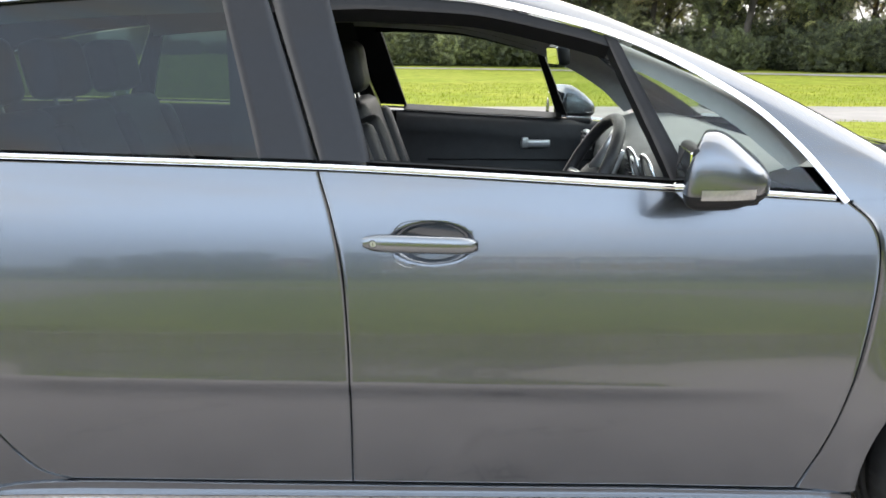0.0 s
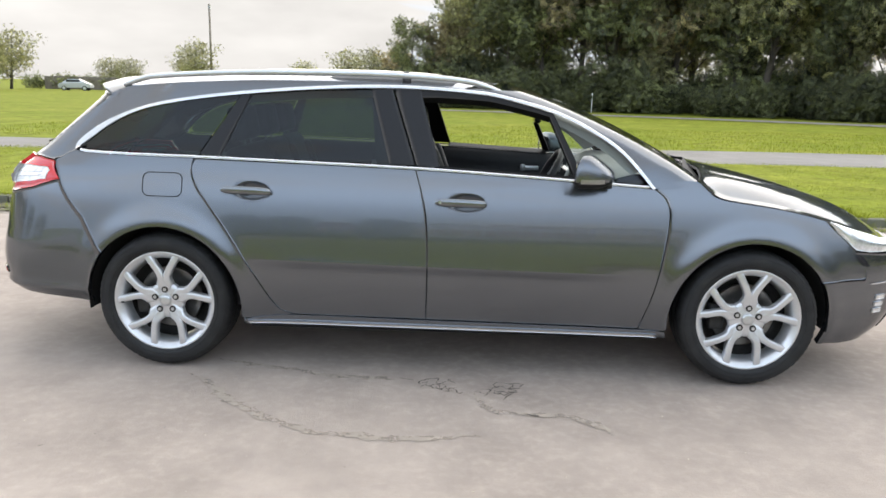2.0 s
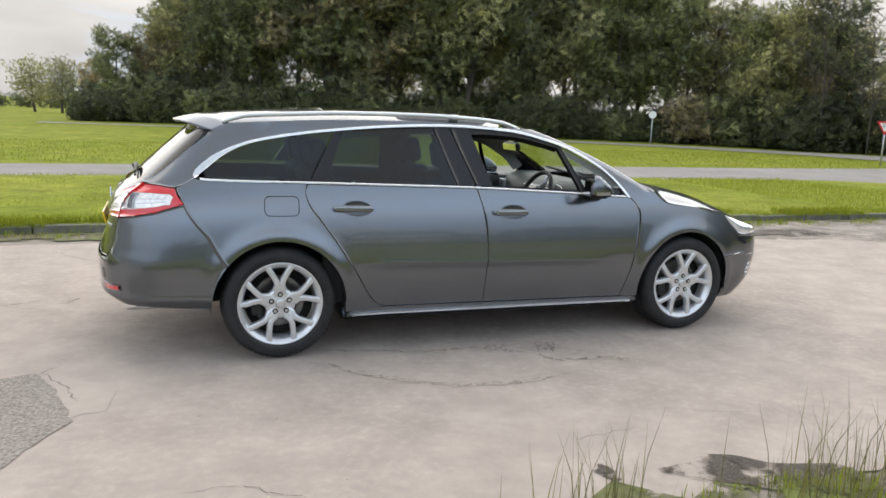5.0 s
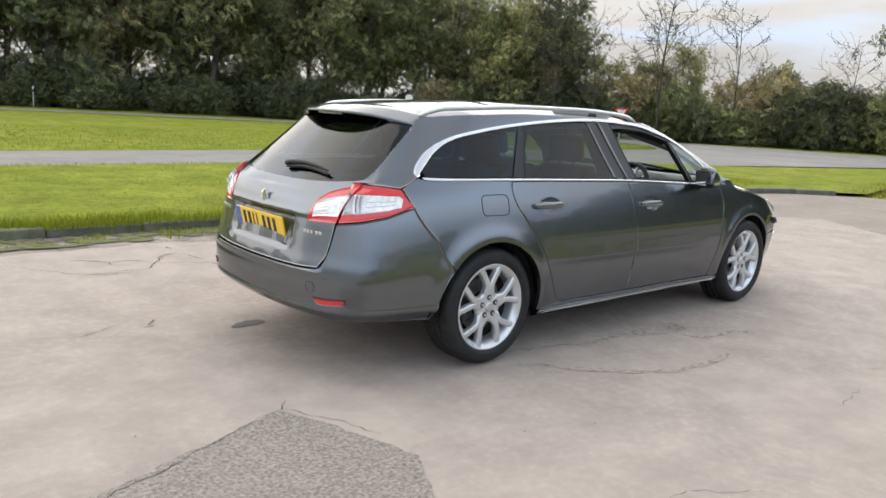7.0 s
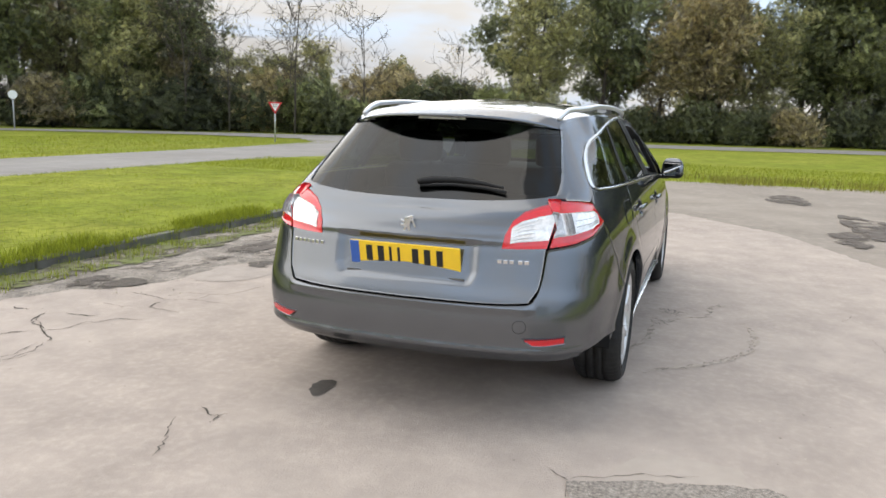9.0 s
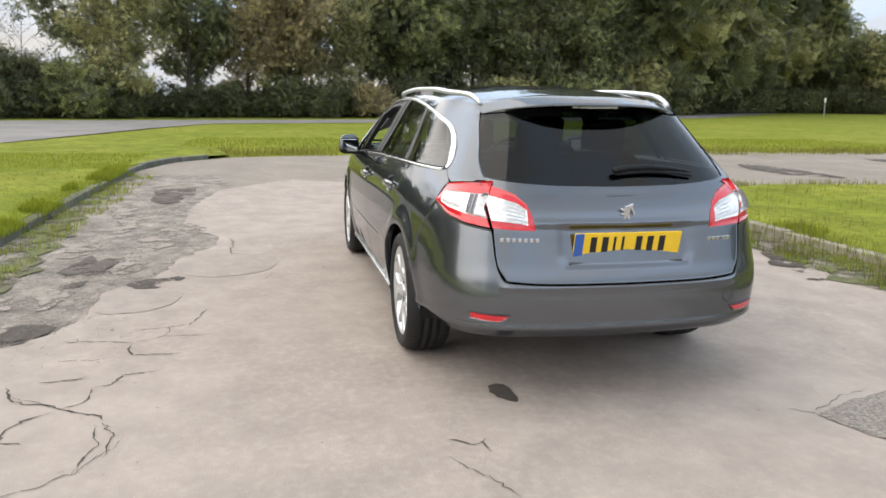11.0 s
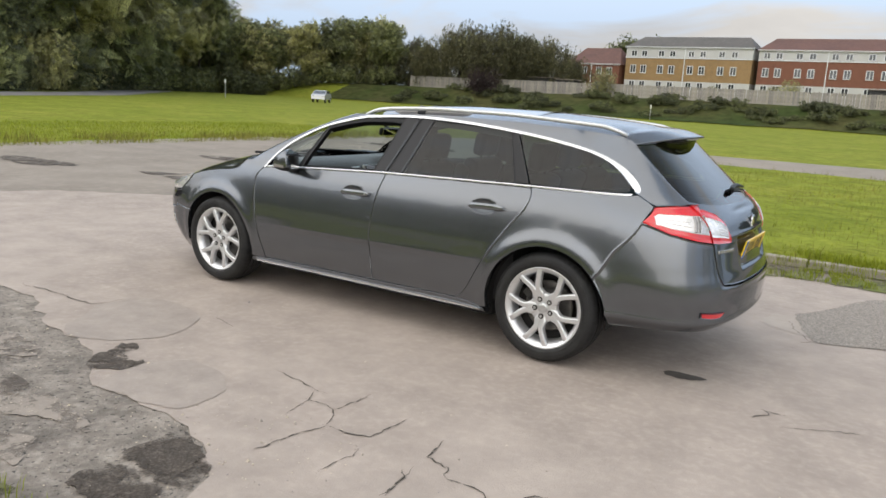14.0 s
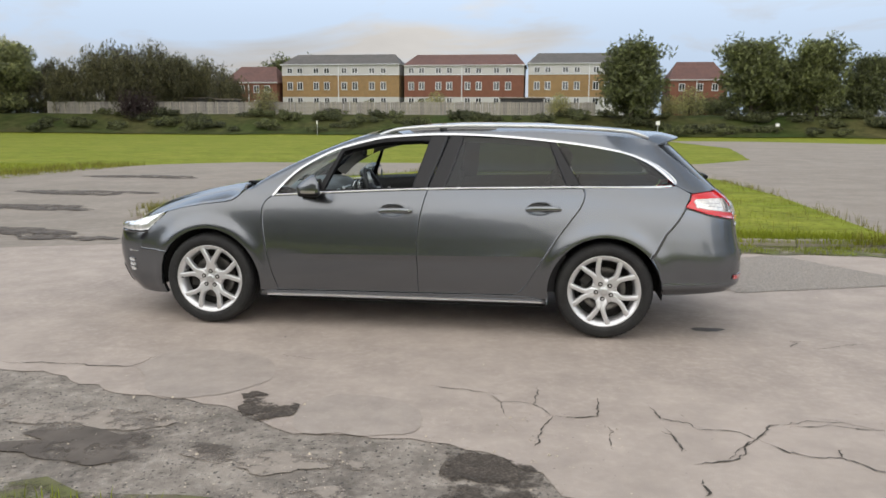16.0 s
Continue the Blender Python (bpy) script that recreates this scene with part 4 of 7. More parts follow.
def sheet(grid, gap="", flange=0.012, rim_drop=0.0015, mirror=False, side=1, gapw=0.0019):
    """Verts and faces of a net of places, drawn back by half a joint on the borders named in gap (b t l r) and turned inwards there."""
    g = np.array(grid)
    nu, nv = g.shape[:2]
    for s in gap:
        if s == "b":
            i, j = (slice(None), 0), (slice(None), 1)
        elif s == "t":
            i, j = (slice(None), -1), (slice(None), -2)
        elif s == "l":
            i, j = (0, slice(None)), (1, slice(None))
        else:
            i, j = (-1, slice(None)), (-2, slice(None))
        d = g[j] - g[i]
        g[i] = g[i] + d / (np.linalg.norm(d, axis=-1, keepdims=True) + 1e-9) * gapw
    n = np.cross(np.gradient(g, axis=0), np.gradient(g, axis=1))
    n /= np.linalg.norm(n, axis=-1, keepdims=True) + 1e-12
    mid = g.reshape(-1, 3).mean(0) - [-0.1, 0, 0.6]
    if (n.reshape(-1, 3).mean(0) @ mid) < 0:
        n = -n
        flip = True
    else:
        flip = False
    idx = np.arange(nu * nv).reshape(nu, nv)
    f = [(idx[i, j], idx[i + 1, j], idx[i + 1, j + 1], idx[i, j + 1]) for i in range(nu - 1) for j in range(nv - 1)]
    v = [g.reshape(-1, 3)]
    k = nu * nv
    for s in gap if flange else "":
        sel = {"b": (slice(None), 0), "t": (slice(None), -1), "l": (0, slice(None)), "r": (-1, slice(None))}[s]
        a, m, e = g[sel], n[sel], idx[sel]
        v += [a - m * flange]
        q = len(a)
        turn = s in "br"
        f += [Flat((e[i + 1], e[i], k + i, k + i + 1) if not turn else (e[i], e[i + 1], k + i + 1, k + i)) for i in range(q - 1)]
        k += q
    v = np.vstack(v)
    if flip:
        f = [rev(t) for t in f]
    if side < 0:
        v, f = v * [1, -1, 1], [rev(t) for t in f]
    if mirror:
        same = np.abs(v[:, 1]) < 2e-4
        v[same, 1] = 0
        other = np.cumsum(~same) - 1 + len(v)
        other[same] = np.where(same)[0]
        v, f = np.vstack([v, v[~same] * [1, -1, 1]]), f + [type(t)(int(other[i]) for i in t[::-1]) for t in f]
    return v, f


def net(b, t, l, r, nu, nv):
    return coons(az_len(b, nu), az_len(t, nu), az_len(l, nv), az_len(r, nv))


car = thing("estate_car", "dark grey metallic estate car parked on worn concrete", "car")


def panel(name, items, material, parent=None, label="", smooth=True):
    v, f = joined(items)
    return part(name, mesh_of(name, v, f, material, smooth), material, parent or car, label)


# outlines on the flank, in x and z
BELT = [(-1.868, 1.050), (-1.815, 1.038), (-1.245, 1.030), (-0.70, 1.018), (-0.19, 1.004), (0.31, 0.980), (0.93, 0.944)]
DLO = [(0.930, 0.948), (0.845, 1.050), (0.755, 1.136), (0.645, 1.205), (0.535, 1.261), (0.43, 1.300), (0.314, 1.331), (0.20, 1.357), (0.09, 1.373), (-0.246, 1.391),
       (-0.569, 1.385), (-0.926, 1.360), (-1.275, 1.320), (-1.542, 1.268), (-1.728, 1.196), (-1.838, 1.120), (-1.876, 1.075), (-1.868, 1.050)]
belt_z = pchip([p[0] for p in BELT], [p[1] for p in BELT])
REAR_EDGE = [(-1.247, 1.028), (-1.262, 0.985), (-1.235, 0.905), (-1.165, 0.810), (-1.097, 0.715), (-1.030, 0.612), (-0.945, 0.470), (-0.885, 0.370), (-0.835, 0.312), (-0.770, 0.290)]
B_EDGE = [(-0.190, 1.004), (-0.158, 0.900), (-0.136, 0.780), (-0.126, 0.620), (-0.126, 0.460), (-0.130, 0.284)]
FRONT_EDGE = [(0.930, 0.944), (0.984, 0.897), (1.000, 0.820), (0.984, 0.665), (0.945, 0.450), (0.893, 0.272)]
R_AR = 0.385


def arch(cx, a0, a1, n=40, cz=0.322, r=R_AR):
    t = np.radians(np.linspace(a0, a1, n))
    return np.stack([cx + r * np.cos(t), cz + r * np.sin(t)], 1)


HANDLES = ((0.028, 0.856, True), (-0.988, 0.886, False))


def cup_depth(p):
    """How far the doors are pressed in behind the handles."""
    d = np.zeros(p.shape[:2])
    for cx, cz, _ in HANDLES:
        q = np.hypot((p[..., 0] - cx - 0.024) / 0.082, (p[..., 2] - cz - 0.002) / 0.043)
        d -= 0.038 * np.clip((0.98 - q) / 0.35, 0, 1)
    return d.reshape(-1)


def body_sides():
    for s in (1, -1):
        # doors
        re, be, fe = spline(REAR_EDGE, 60), spline(B_EDGE, 60), spline(FRONT_EDGE, 60)
        xs = np.linspace(-1.247, -0.190, 40)
        belt_r = np.stack([xs, belt_z(xs)], 1)
        xs = np.linspace(-0.190, 0.930, 44)
        belt_f = np.stack([xs, belt_z(xs)], 1)
        g = net(sx(spline([(-0.770, 0.290), (-0.45, 0.287), (-0.13, 0.284)], 20)), sx(belt_r), sx(re[::-1]), sx(be[::-1]), 110, 170)
        panel("rear_door", [sheet(body(g, off=cup_depth(body(g))), "blrt", side=s)], M_PAINT)
        g = net(sx(spline([(-0.13, 0.284), (0.4, 0.278), (0.893, 0.272)], 20)), sx(belt_f), sx(be[::-1]), sx(fe[::-1]), 110, 170)
        panel("front_door", [sheet(body(g, off=cup_depth(body(g))), "blrt", side=s)], M_PAINT)
        # dark shell behind the joints
        g = net(sx(spline([(-1.0, 0.27), (0.0, 0.265), (0.98, 0.262)], 20)), sx(np.stack([np.linspace(-1.3, 1.0, 20), belt_z(np.linspace(-1.3, 1.0, 20)) - 0.006], 1)),
                sx(spline([(-1.0, 0.27), (-1.15, 0.72), (-1.3, 1.03)], 20)), sx(spline([(0.98, 0.262), (1.04, 0.7), (1.0, 0.93)], 20)), 130, 60)
        panel("door_inner_shell", [sheet(body(g, off=1.3 * cup_depth(body(g)) - 0.008), side=s)], M_LINER)
        # sill
        g = net(sx(spline([(-1.03, 0.215), (0.0, 0.208), (1.03, 0.205)], 30)), sx(spline([(-1.0, 0.262), (-0.77, 0.286), (-0.13, 0.280), (0.893, 0.268), (1.02, 0.262)], 60)),
                sx([(-1.03, 0.215), (-1.01, 0.262)]), sx([(1.03, 0.205), (1.02, 0.262)]), 60, 10)
        v = np.linspace(0, 1, 10)[None, :]
        off = 0.003 + 0.010 * np.sin(np.pi * np.clip(v * 1.15, 0, 1)) - 0.035 * (1 - v) ** 2 + np.zeros((60, 1))
        panel("sill", [sheet(body(g, off=off.reshape(-1)), "tb", side=s, flange=0.06)], M_PAINT)
        g = net(sx(spline([(-1.00, 0.243), (0.0, 0.240), (0.98, 0.234)], 30)), sx(spline([(-1.00, 0.256), (0.0, 0.256), (0.98, 0.250)], 30)),
                sx([(-1.0, 0.243), (-1.0, 0.256)]), sx([(0.98, 0.234), (0.98, 0.250)]), 60, 4)
        panel("sill_trim", [sheet(body(g, off=0.016), "tblr", side=s, gapw=0.0005)], M_CHROME)
        # rear quarter: strip before the wheel, panel over it, window pillar
        i = 34
        low, high = re[i:][::-1], re[: i + 1][::-1]
        p = low[-1]
        ar = arch(-1.41, -8, 180, 90)
        j = int(np.argmin(abs(ar[:, 1] - p[1] + 0.0) + (ar[:, 0] < -1.41) * 9))
        k = int(np.argmin(np.hypot(ar[:, 0] + 1.705, ar[:, 1] - 0.573)))
        foot = ar[0]
        q0 = net(sx([low[0], (-0.93, 0.262), foot]), sx([p, ar[j]]), sx(low), sx(ar[: j + 1]), 14, 30)
        tail_line = np.array([ar[k], (-1.80, 0.735), (-1.928, 0.912), (-1.950, 0.955), (-1.967, 0.998)])
        xs = np.linspace(-1.247, -1.868, 30)
        top = np.vstack([np.stack([xs, belt_z(xs)], 1), [(-1.967, 0.998)]])
        q1 = net(sx(np.vstack([[p], ar[j: k + 1]])), sx(top), sx(high), sx(tail_line), 70, 40)
        panel("rear_quarter_panel", [sheet(body(q0), "l", side=s), sheet(body(q1), "lr", side=s, gapw=0.0008),
                                     sheet(np.stack([body(sx(ar), off=-0.0), body(sx(ar), off=-0.0) - [0, 0.035, 0]], 1), side=s)], M_PAINT)
        # recessed backing of the joint between quarter panel and bumper
        back = np.array([(-1.735, 0.60), (-1.80, 0.735), (-1.928, 0.912)])
        A, C = sx(back - [0.03, 0]), sx(back + [0.03, 0])
        panel("joint_backing", [sheet(body(net(A, C, np.array([A[0], C[0]]), np.array([A[-1], C[-1]]), 12, 4), off=-0.004), side=s)], M_PAINT)
        # front wing: strip behind the wheel, panel over it
        fe2 = fe
        i = 34
        low, high = fe2[i:][::-1], fe2[: i + 1][::-1]
        p = low[-1]
        af = arch(1.41, 188, 0, 90)
        j = int(np.argmin(abs(af[:, 1] - p[1]) + (af[:, 0] > 1.41) * 9))
        k = int(np.argmin(abs(af[:, 1] - 0.530) + (af[:, 0] < 1.41) * 9))
        q0 = net(sx([low[0], (0.97, 0.262), af[0]]), sx([p, af[j]]), sx(low), sx(af[: j + 1]), 14, 30)
        shoulder = spline([(0.930, 0.950), (1.03, 0.985), (1.128, 0.985), (1.181, 0.936), (1.253, 0.903), (1.467, 0.872), (1.62, 0.842), (1.742, 0.811)], 50)
        nose_edge = np.array([af[k], (1.86, 0.536), (1.955, 0.540), (1.95, 0.60), (1.885, 0.676), (1.80, 0.755), (1.742, 0.811)])
        q1 = net(sx(np.vstack([[p], af[j: k + 1]])), sx(shoulder), sx(high), sx(nose_edge), 70, 40)
        panel("front_wing", [sheet(body(q0), "l", side=s), sheet(body(q1), "lr", side=s),
                             sheet(np.stack([body(sx(af)), body(sx(af)) - [0, 0.035, 0]], 1), side=s)], M_PAINT)
        # wheel housings
        for cx in (-1.41, 1.41):
            ah = arch(cx, -7, 187, 40, r=R_AR + 0.004)
            ys = np.linspace(0.845, 0.52, 5)
            g = np.stack([np.stack([ah[:, 0], np.full(40, y), ah[:, 1]], 1) for y in ys], 1)
            disc = np.stack([np.stack([cx + (ah[:, 0] - cx) * q, np.full(40, 0.52), 0.322 + (ah[:, 1] - 0.322) * q], 1) for q in (1.0, 0.02)], 1)
            panel("wheel_arch_liner", [sheet(g, side=s), sheet(disc, side=s)], M_LINER)
        # window pillar and roof rail panel
        inner = spline(DLO, 120)
        zz = np.linspace(0.965, 1.375, 26)
        screen_edge = sf(np.stack([half_w(zz) - 0.075 + 0.0 * zz, zz], 1), True)
        roof_x = np.linspace(0.02, -1.66, 40)
        roof_edge = sx(np.stack([roof_x, roof_edge_z(roof_x)], 1), True)
        zz = np.linspace(1.356, 1.012, 18)
        gate_edge = sr(np.stack([gate_y(zz) - 0.002, zz], 1), True)
        outer = np.vstack([screen_edge, roof_edge, gate_edge])
        b = az_len(sx(inner, True), 160)
        t = az_len(outer, 160)
        g = net(b, t, np.stack([b[0], t[0]]), np.vstack([b[-1], sx([(-1.967, 0.998), (-2.06, 1.010), (-2.15, 1.014)], True), t[-1]]), 160, 14)
        panel("side_frame", [sheet(body(g, True), "r", side=s)], M_PAINT)


roof_mid = pchip([-2.0, -1.85, -1.66, -1.3, -0.9, -0.5, -0.1, 0.15, 0.35], [1.362, 1.392, 1.424, 1.452, 1.468, 1.470, 1.456, 1.426, 1.378])
gate_y = pchip([0.55, 0.60, 0.66, 0.80, 0.94, 1.05, 1.20, 1.36, 1.40], [0.545, 0.568, 0.600, 0.612, 0.618, 0.662, 0.608, 0.540, 0.520])


def roof_edge_z(x):
    return roof_mid(x) - 0.064


def roof_side_y(x):
    x = np.atleast_1d(x)
    return body(sx(np.stack([x, roof_edge_z(x)], 1), True), True)[:, 1]


def roof_and_gate():
    # roof skin
    nx, ny = 60, 20
    u = np.linspace(0, 1, nx)
    edge = np.linspace(0.02, -1.66, nx)
    ye = roof_side_y(edge)
    g = np.zeros((nx, ny, 3))
    for j, q in enumerate(np.linspace(1, 0, ny)):
        front = 0.02 + 0.20 * (1 - q**2)
        rear = -1.66 - 0.05 * (1 - q**2)
        x = front + (rear - front) * u
        g[:, j] = np.stack([x, ye * q, roof_mid(x) - 0.064 * q**2.4 + (roof_edge_z(edge) - roof_edge_z(x)) * q**6], 1)
    g0 = g[-1]
    panel("roof", [sheet(g, mirror=True)], M_PAINT)
    panel("headliner", [sheet(g[:, 4:] * [0.97, 0.95, 1] - [0, 0, 0.045], mirror=True)], M_HEADLINER)
    # dark glass roof
    h = g[9:40, 4:] + [0, 0, 0.003]
    panel("glass_roof", [sheet(h, "lrb"[:2], mirror=True)], M_GLOSSBLACK, label="dark glass roof panel")
    # windscreen
    zz = np.linspace(0.985, 1.392, 30)
    e = sf(np.stack([half_w(zz) - 0.08, zz], 1), True)
    m = np.stack([np.ones(30), np.linspace(1.00, 1.425, 30)], 1)
    q = net(e, m, np.array([e[0], m[0]]), np.array([e[-1], m[-1]]), 30, 24)
    panel("windscreen", [sheet(body(q, True, off=-0.004), mirror=True)], M_GLASS)
    # black band round the windscreen
    q2 = np.array(q)[:, :3]
    for sd in (1, -1):
        panel("windscreen_seal", [sheet(body(q2, True, off=-0.002), side=sd)], M_GLOSSBLACK)
    # tailgate lower panel
    zb = np.linspace(0.592, 1.045, 36)
    edge_r = sr(np.stack([gate_y(zb) - 0.003, zb], 1))
    mid = np.stack([np.zeros(36), np.linspace(0.580, 0.998, 36)], 1)
    bot = sr(np.stack([np.linspace(0, gate_y(0.592) - 0.003, 30), spline([(0, 0.580), (0.4, 0.582), (0.568, 0.592)], 30)[:, 1]], 1))
    top = sr(np.stack([np.linspace(0, gate_y(1.045) - 0.003, 30), spline([(0, 0.998), (0.30, 1.003), (0.52, 1.020), (0.637, 1.045)], 30)[:, 1]], 1))
    bot[0], top[0] = mid[0], mid[-1]
    q = net(bot, top, mid, edge_r, 44, 50)
    off = np.zeros(q.shape[:2])
    p = body(q)
    yy, zz2 = p[..., 1], p[..., 2]
    # plate recess and ledge above the badge
    inside = np.clip((0.330 - yy - np.clip(0.70 - zz2, 0, 1) * 0.45) / 0.02, 0, 1) * np.clip((0.838 - zz2) / 0.012, 0, 1) * np.clip((zz2 - 0.648) / 0.012, 0, 1)
    off -= 0.012 * inside
    off += 0.006 * np.exp(-(((zz2 - 0.845) / 0.012) ** 2)) * np.clip((0.46 - yy) / 0.05, 0, 1)
    off -= 0.012 * np.exp(-(((zz2 - 0.972 + 0.02 * yy) / 0.010) ** 2)) * np.clip((0.30 - yy) / 0.2, 0, 1)
    panel("tailgate", [sheet(body(q, off=off.reshape(-1)), "br", mirror=True)], M_PAINT)
    # tailgate glass
    zg = np.linspace(1.046, 1.318, 30)
    edge_r = sr(np.stack([gate_y(zg) - 0.006, zg], 1), True)
    mid = np.stack([np.zeros(30), np.linspace(0.999, 1.353, 30)], 1)
    bot = sr(np.stack([np.linspace(0, gate_y(1.046) - 0.006, 30), spline([(0, 0.999), (0.30, 1.004), (0.52, 1.021), (0.634, 1.046)], 30)[:, 1]], 1), True)
    top = sr(np.stack([np.linspace(0, gate_y(1.318) - 0.006, 30), 1.353 - 0.035 * np.linspace(0, 1, 30) ** 2], 1), True)
    bot[0], top[0] = mid[0], mid[-1]
    q = net(bot, top, mid, edge_r, 40, 30)
    panel("rear_window", [sheet(body(q, True, off=-0.004), mirror=True)], M_TINTR, label="dark tinted rear window")
    for sd in (1, -1):
        rim_b, rim_t = az_len(edge_r - [0.0030, 0], 30), az_len(edge_r, 30)
        panel("rear_window_border", [sheet(body(net(rim_b, rim_t, np.array([rim_b[0], rim_t[0]]), np.array([rim_b[-1], rim_t[-1]]), 30, 4), True, off=-0.006), side=sd)], M_GLOSSBLACK)
    # spoiler: the roof runs on over the glass and its ends turn down into the pillars
    n, k = 30, 14
    roof_end = g0[::-1]
    zz = np.linspace(1.356, 1.312, 10)
    corner = np.vstack([sx([(-1.66, roof_edge_z(-1.66))], True), sr(np.stack([gate_y(zz) - 0.002, zz], 1), True)])
    edge_c = body(az_len(corner, k), True, off=0.001)
    edge_c[0] = roof_end[-1]
    q = np.linspace(0, 1, n)
    tip = edge_c[-1]
    trail = np.stack([-1.965 + (tip[0] + 1.965) * q**2.6, tip[1] * q, 1.374 + (tip[2] - 1.374) * (0.25 * q**2 + 0.75 * q**4)], 1)
    t = np.linspace(0, 1, k)[:, None]
    centre = roof_end[0] + (trail[0] - roof_end[0]) * t
    centre[:, 2] += 0.010 * np.sin(np.pi * t[:, 0])
    top_s = coons(resample(roof_end, n), trail, centre, edge_c)
    lip = np.stack([trail, trail + [-0.004, 0, -0.006], trail + [-0.002, 0, -0.013]], 1)
    lip[-1] = trail[-1]
    panel("spoiler", [sheet(top_s, mirror=True), sheet(lip, mirror=True)], M_PAINT)
    zi = 1.349 - 0.036 * q**2
    inner = body(sr(np.stack([np.abs(trail[:, 1]), np.maximum(zi, tip[2])], 1), True), True, off=0.002)
    inner[-1], inner[0, 1] = trail[-1], 0
    under = np.stack([lip[:, -1] * (1 - w) + inner * w for w in np.linspace(0, 1, 6)], 1)
    panel("spoiler_underside", [sheet(under, mirror=True)], M_GLOSSBLACK)
    bm = bmesh.new()
    for i in range(-3, 4):
        box(bm, (-1.944 + 0.0012 * i * i, i * 0.034, 1.3535), (0.012, 0.033, 0.011), 0.002)
    part("high_brake_light", bm, M_LENSGREY, car, "slim clear high brake light")
    # rear bumper
    ar = arch(-1.41, -8, 195, 120)
    k = int(np.argmin(np.hypot(ar[:, 0] + 1.705, ar[:, 1] - 0.573)))
    m = int(np.argmin(abs(ar[:, 1] - 0.285) + (ar[:, 0] > -1.41) * 9))
    top = np.vstack([sr(np.stack([np.linspace(0, 0.55, 16), spline([(0, 0.574), (0.4, 0.576), (0.55, 0.584)], 16)[:, 1]], 1)),
                     sr([(0.575, 0.594), (0.597, 0.64), (0.608, 0.70), (0.615, 0.80), (0.617, 0.816)]), sx([(-2.20, 0.834), (-2.08, 0.862), (-1.928, 0.908)])])
    top[0, 0] = 0
    end = sx(np.vstack([[(-1.928, 0.908), (-1.80, 0.7325)], ar[k: m + 1]]))
    low = np.vstack([sr([(0, 0.305), (0.3, 0.306), (0.6, 0.312)]), sx([(-2.16, 0.315), (-1.98, 0.300)]), end[-1:]])
    low[0, 0] = 0
    q = net(low, top, np.array([low[0], top[0]]), end[::-1], 90, 44)
    p = body(q)
    zz2, yy = p[..., 2], p[..., 1]
    off = 0.010 * np.exp(-(((zz2 - 0.565) / 0.018) ** 2)) * (yy < 0.62) * np.clip((0.60 - yy) / 0.06, 0, 1)
    off = off + 0.009 * np.exp(-(((zz2 - 0.378) / 0.016) ** 2)) - 0.04 * np.clip((0.372 - zz2) / 0.07, 0, 1) ** 1.5
    panel("rear_bumper", [sheet(body(q, off=off.reshape(-1)), "btr", mirror=True, flange=0.012, gapw=0.0007)], M_PAINT)
    # front bumper
    af = arch(1.41, 200, -20, 120)
    k = int(np.argmin(abs(af[:, 1] - 0.527) + (af[:, 0] < 1.41) * 9))
    m = int(np.argmin(abs(af[:, 1] - 0.200) + (af[:, 0] < 1.41) * 9))
    top = np.vstack([sx([af[k], (1.86, 0.533), (1.955, 0.536), (1.95, 0.60), (1.885, 0.672), (2.04, 0.658)]), sf([(0.55, 0.655), (0.3, 0.66), (0, 0.66)])])
    low = np.vstack([sx([af[m], (1.90, 0.192), (2.03, 0.192)]), sf([(0.5, 0.188), (0.25, 0.185), (0, 0.185)])])
    top[-1, 0] = low[-1, 0] = 1.0
    q = net(low, top, sx(af[k: m + 1][::-1]), np.array([low[-1], top[-1]]), 80, 40)
    panel("front_bumper", [sheet(body(q), "btl", mirror=True, flange=0.03)], M_PAINT)
    # grille and lower intake, dark openings with bars
    for zlo, zhi, wid, nm in ((0.44, 0.60, 0.46, "grille"), (0.25, 0.38, 0.62, "lower_intake")):
        b = sf(np.stack([np.linspace(wid, 0, 20), np.full(20, zlo)], 1))
        t = sf(np.stack([np.linspace(wid + 0.03, 0, 20), np.full(20, zhi)], 1))
        q = net(b, t, np.array([b[0], t[0]]), np.array([b[-1], t[-1]]), 24, 8)
        panel(nm, [sheet(body(q, off=0.004), "btl", mirror=True)], M_DARK)
    # bonnet
    nx, ny = 40, 22
    line = spline([(1.135, 0.990), (1.188, 0.940), (1.258, 0.905), (1.467, 0.875), (1.62, 0.845), (1.742, 0.814), (1.88, 0.775), (2.02, 0.735)], nx)
    e = body(sx(line))
    e[0], e[1] = e[0] + [0.0, 0, 0.0], e[1]
    g = np.zeros((nx, ny, 3))
    hood_z = pchip([1.12, 1.30, 1.50, 1.70, 1.90, 2.05, 2.20, 2.32], [1.030, 1.006, 0.972, 0.928, 0.872, 0.818, 0.742, 0.668])
    for j, q in enumerate(np.linspace(0, 1, ny)):
        y = e[:, 1] * (1 - q)
        s = 1 - (1 - q) ** 2
        x = e[:, 0] + (np.linspace(1.26, 2.31, nx) - e[:, 0]) * s
        g[:, j] = np.stack([x, y, e[:, 2] + (hood_z(np.linspace(1.26, 2.31, nx)) - e[:, 2]) * (1 - (1 - q) ** 5.0)], 1)
        g[:, j, 2] += 0.008 * np.exp(-(((g[:, j, 1] - 0.46 + 0.10 * (g[:, j, 0] - 1.2)) / 0.035) ** 2)) * np.clip((2.2 - x) / 0.3, 0, 1)
    panel("bonnet", [sheet(g, "bl", mirror=True)], M_PAINT)
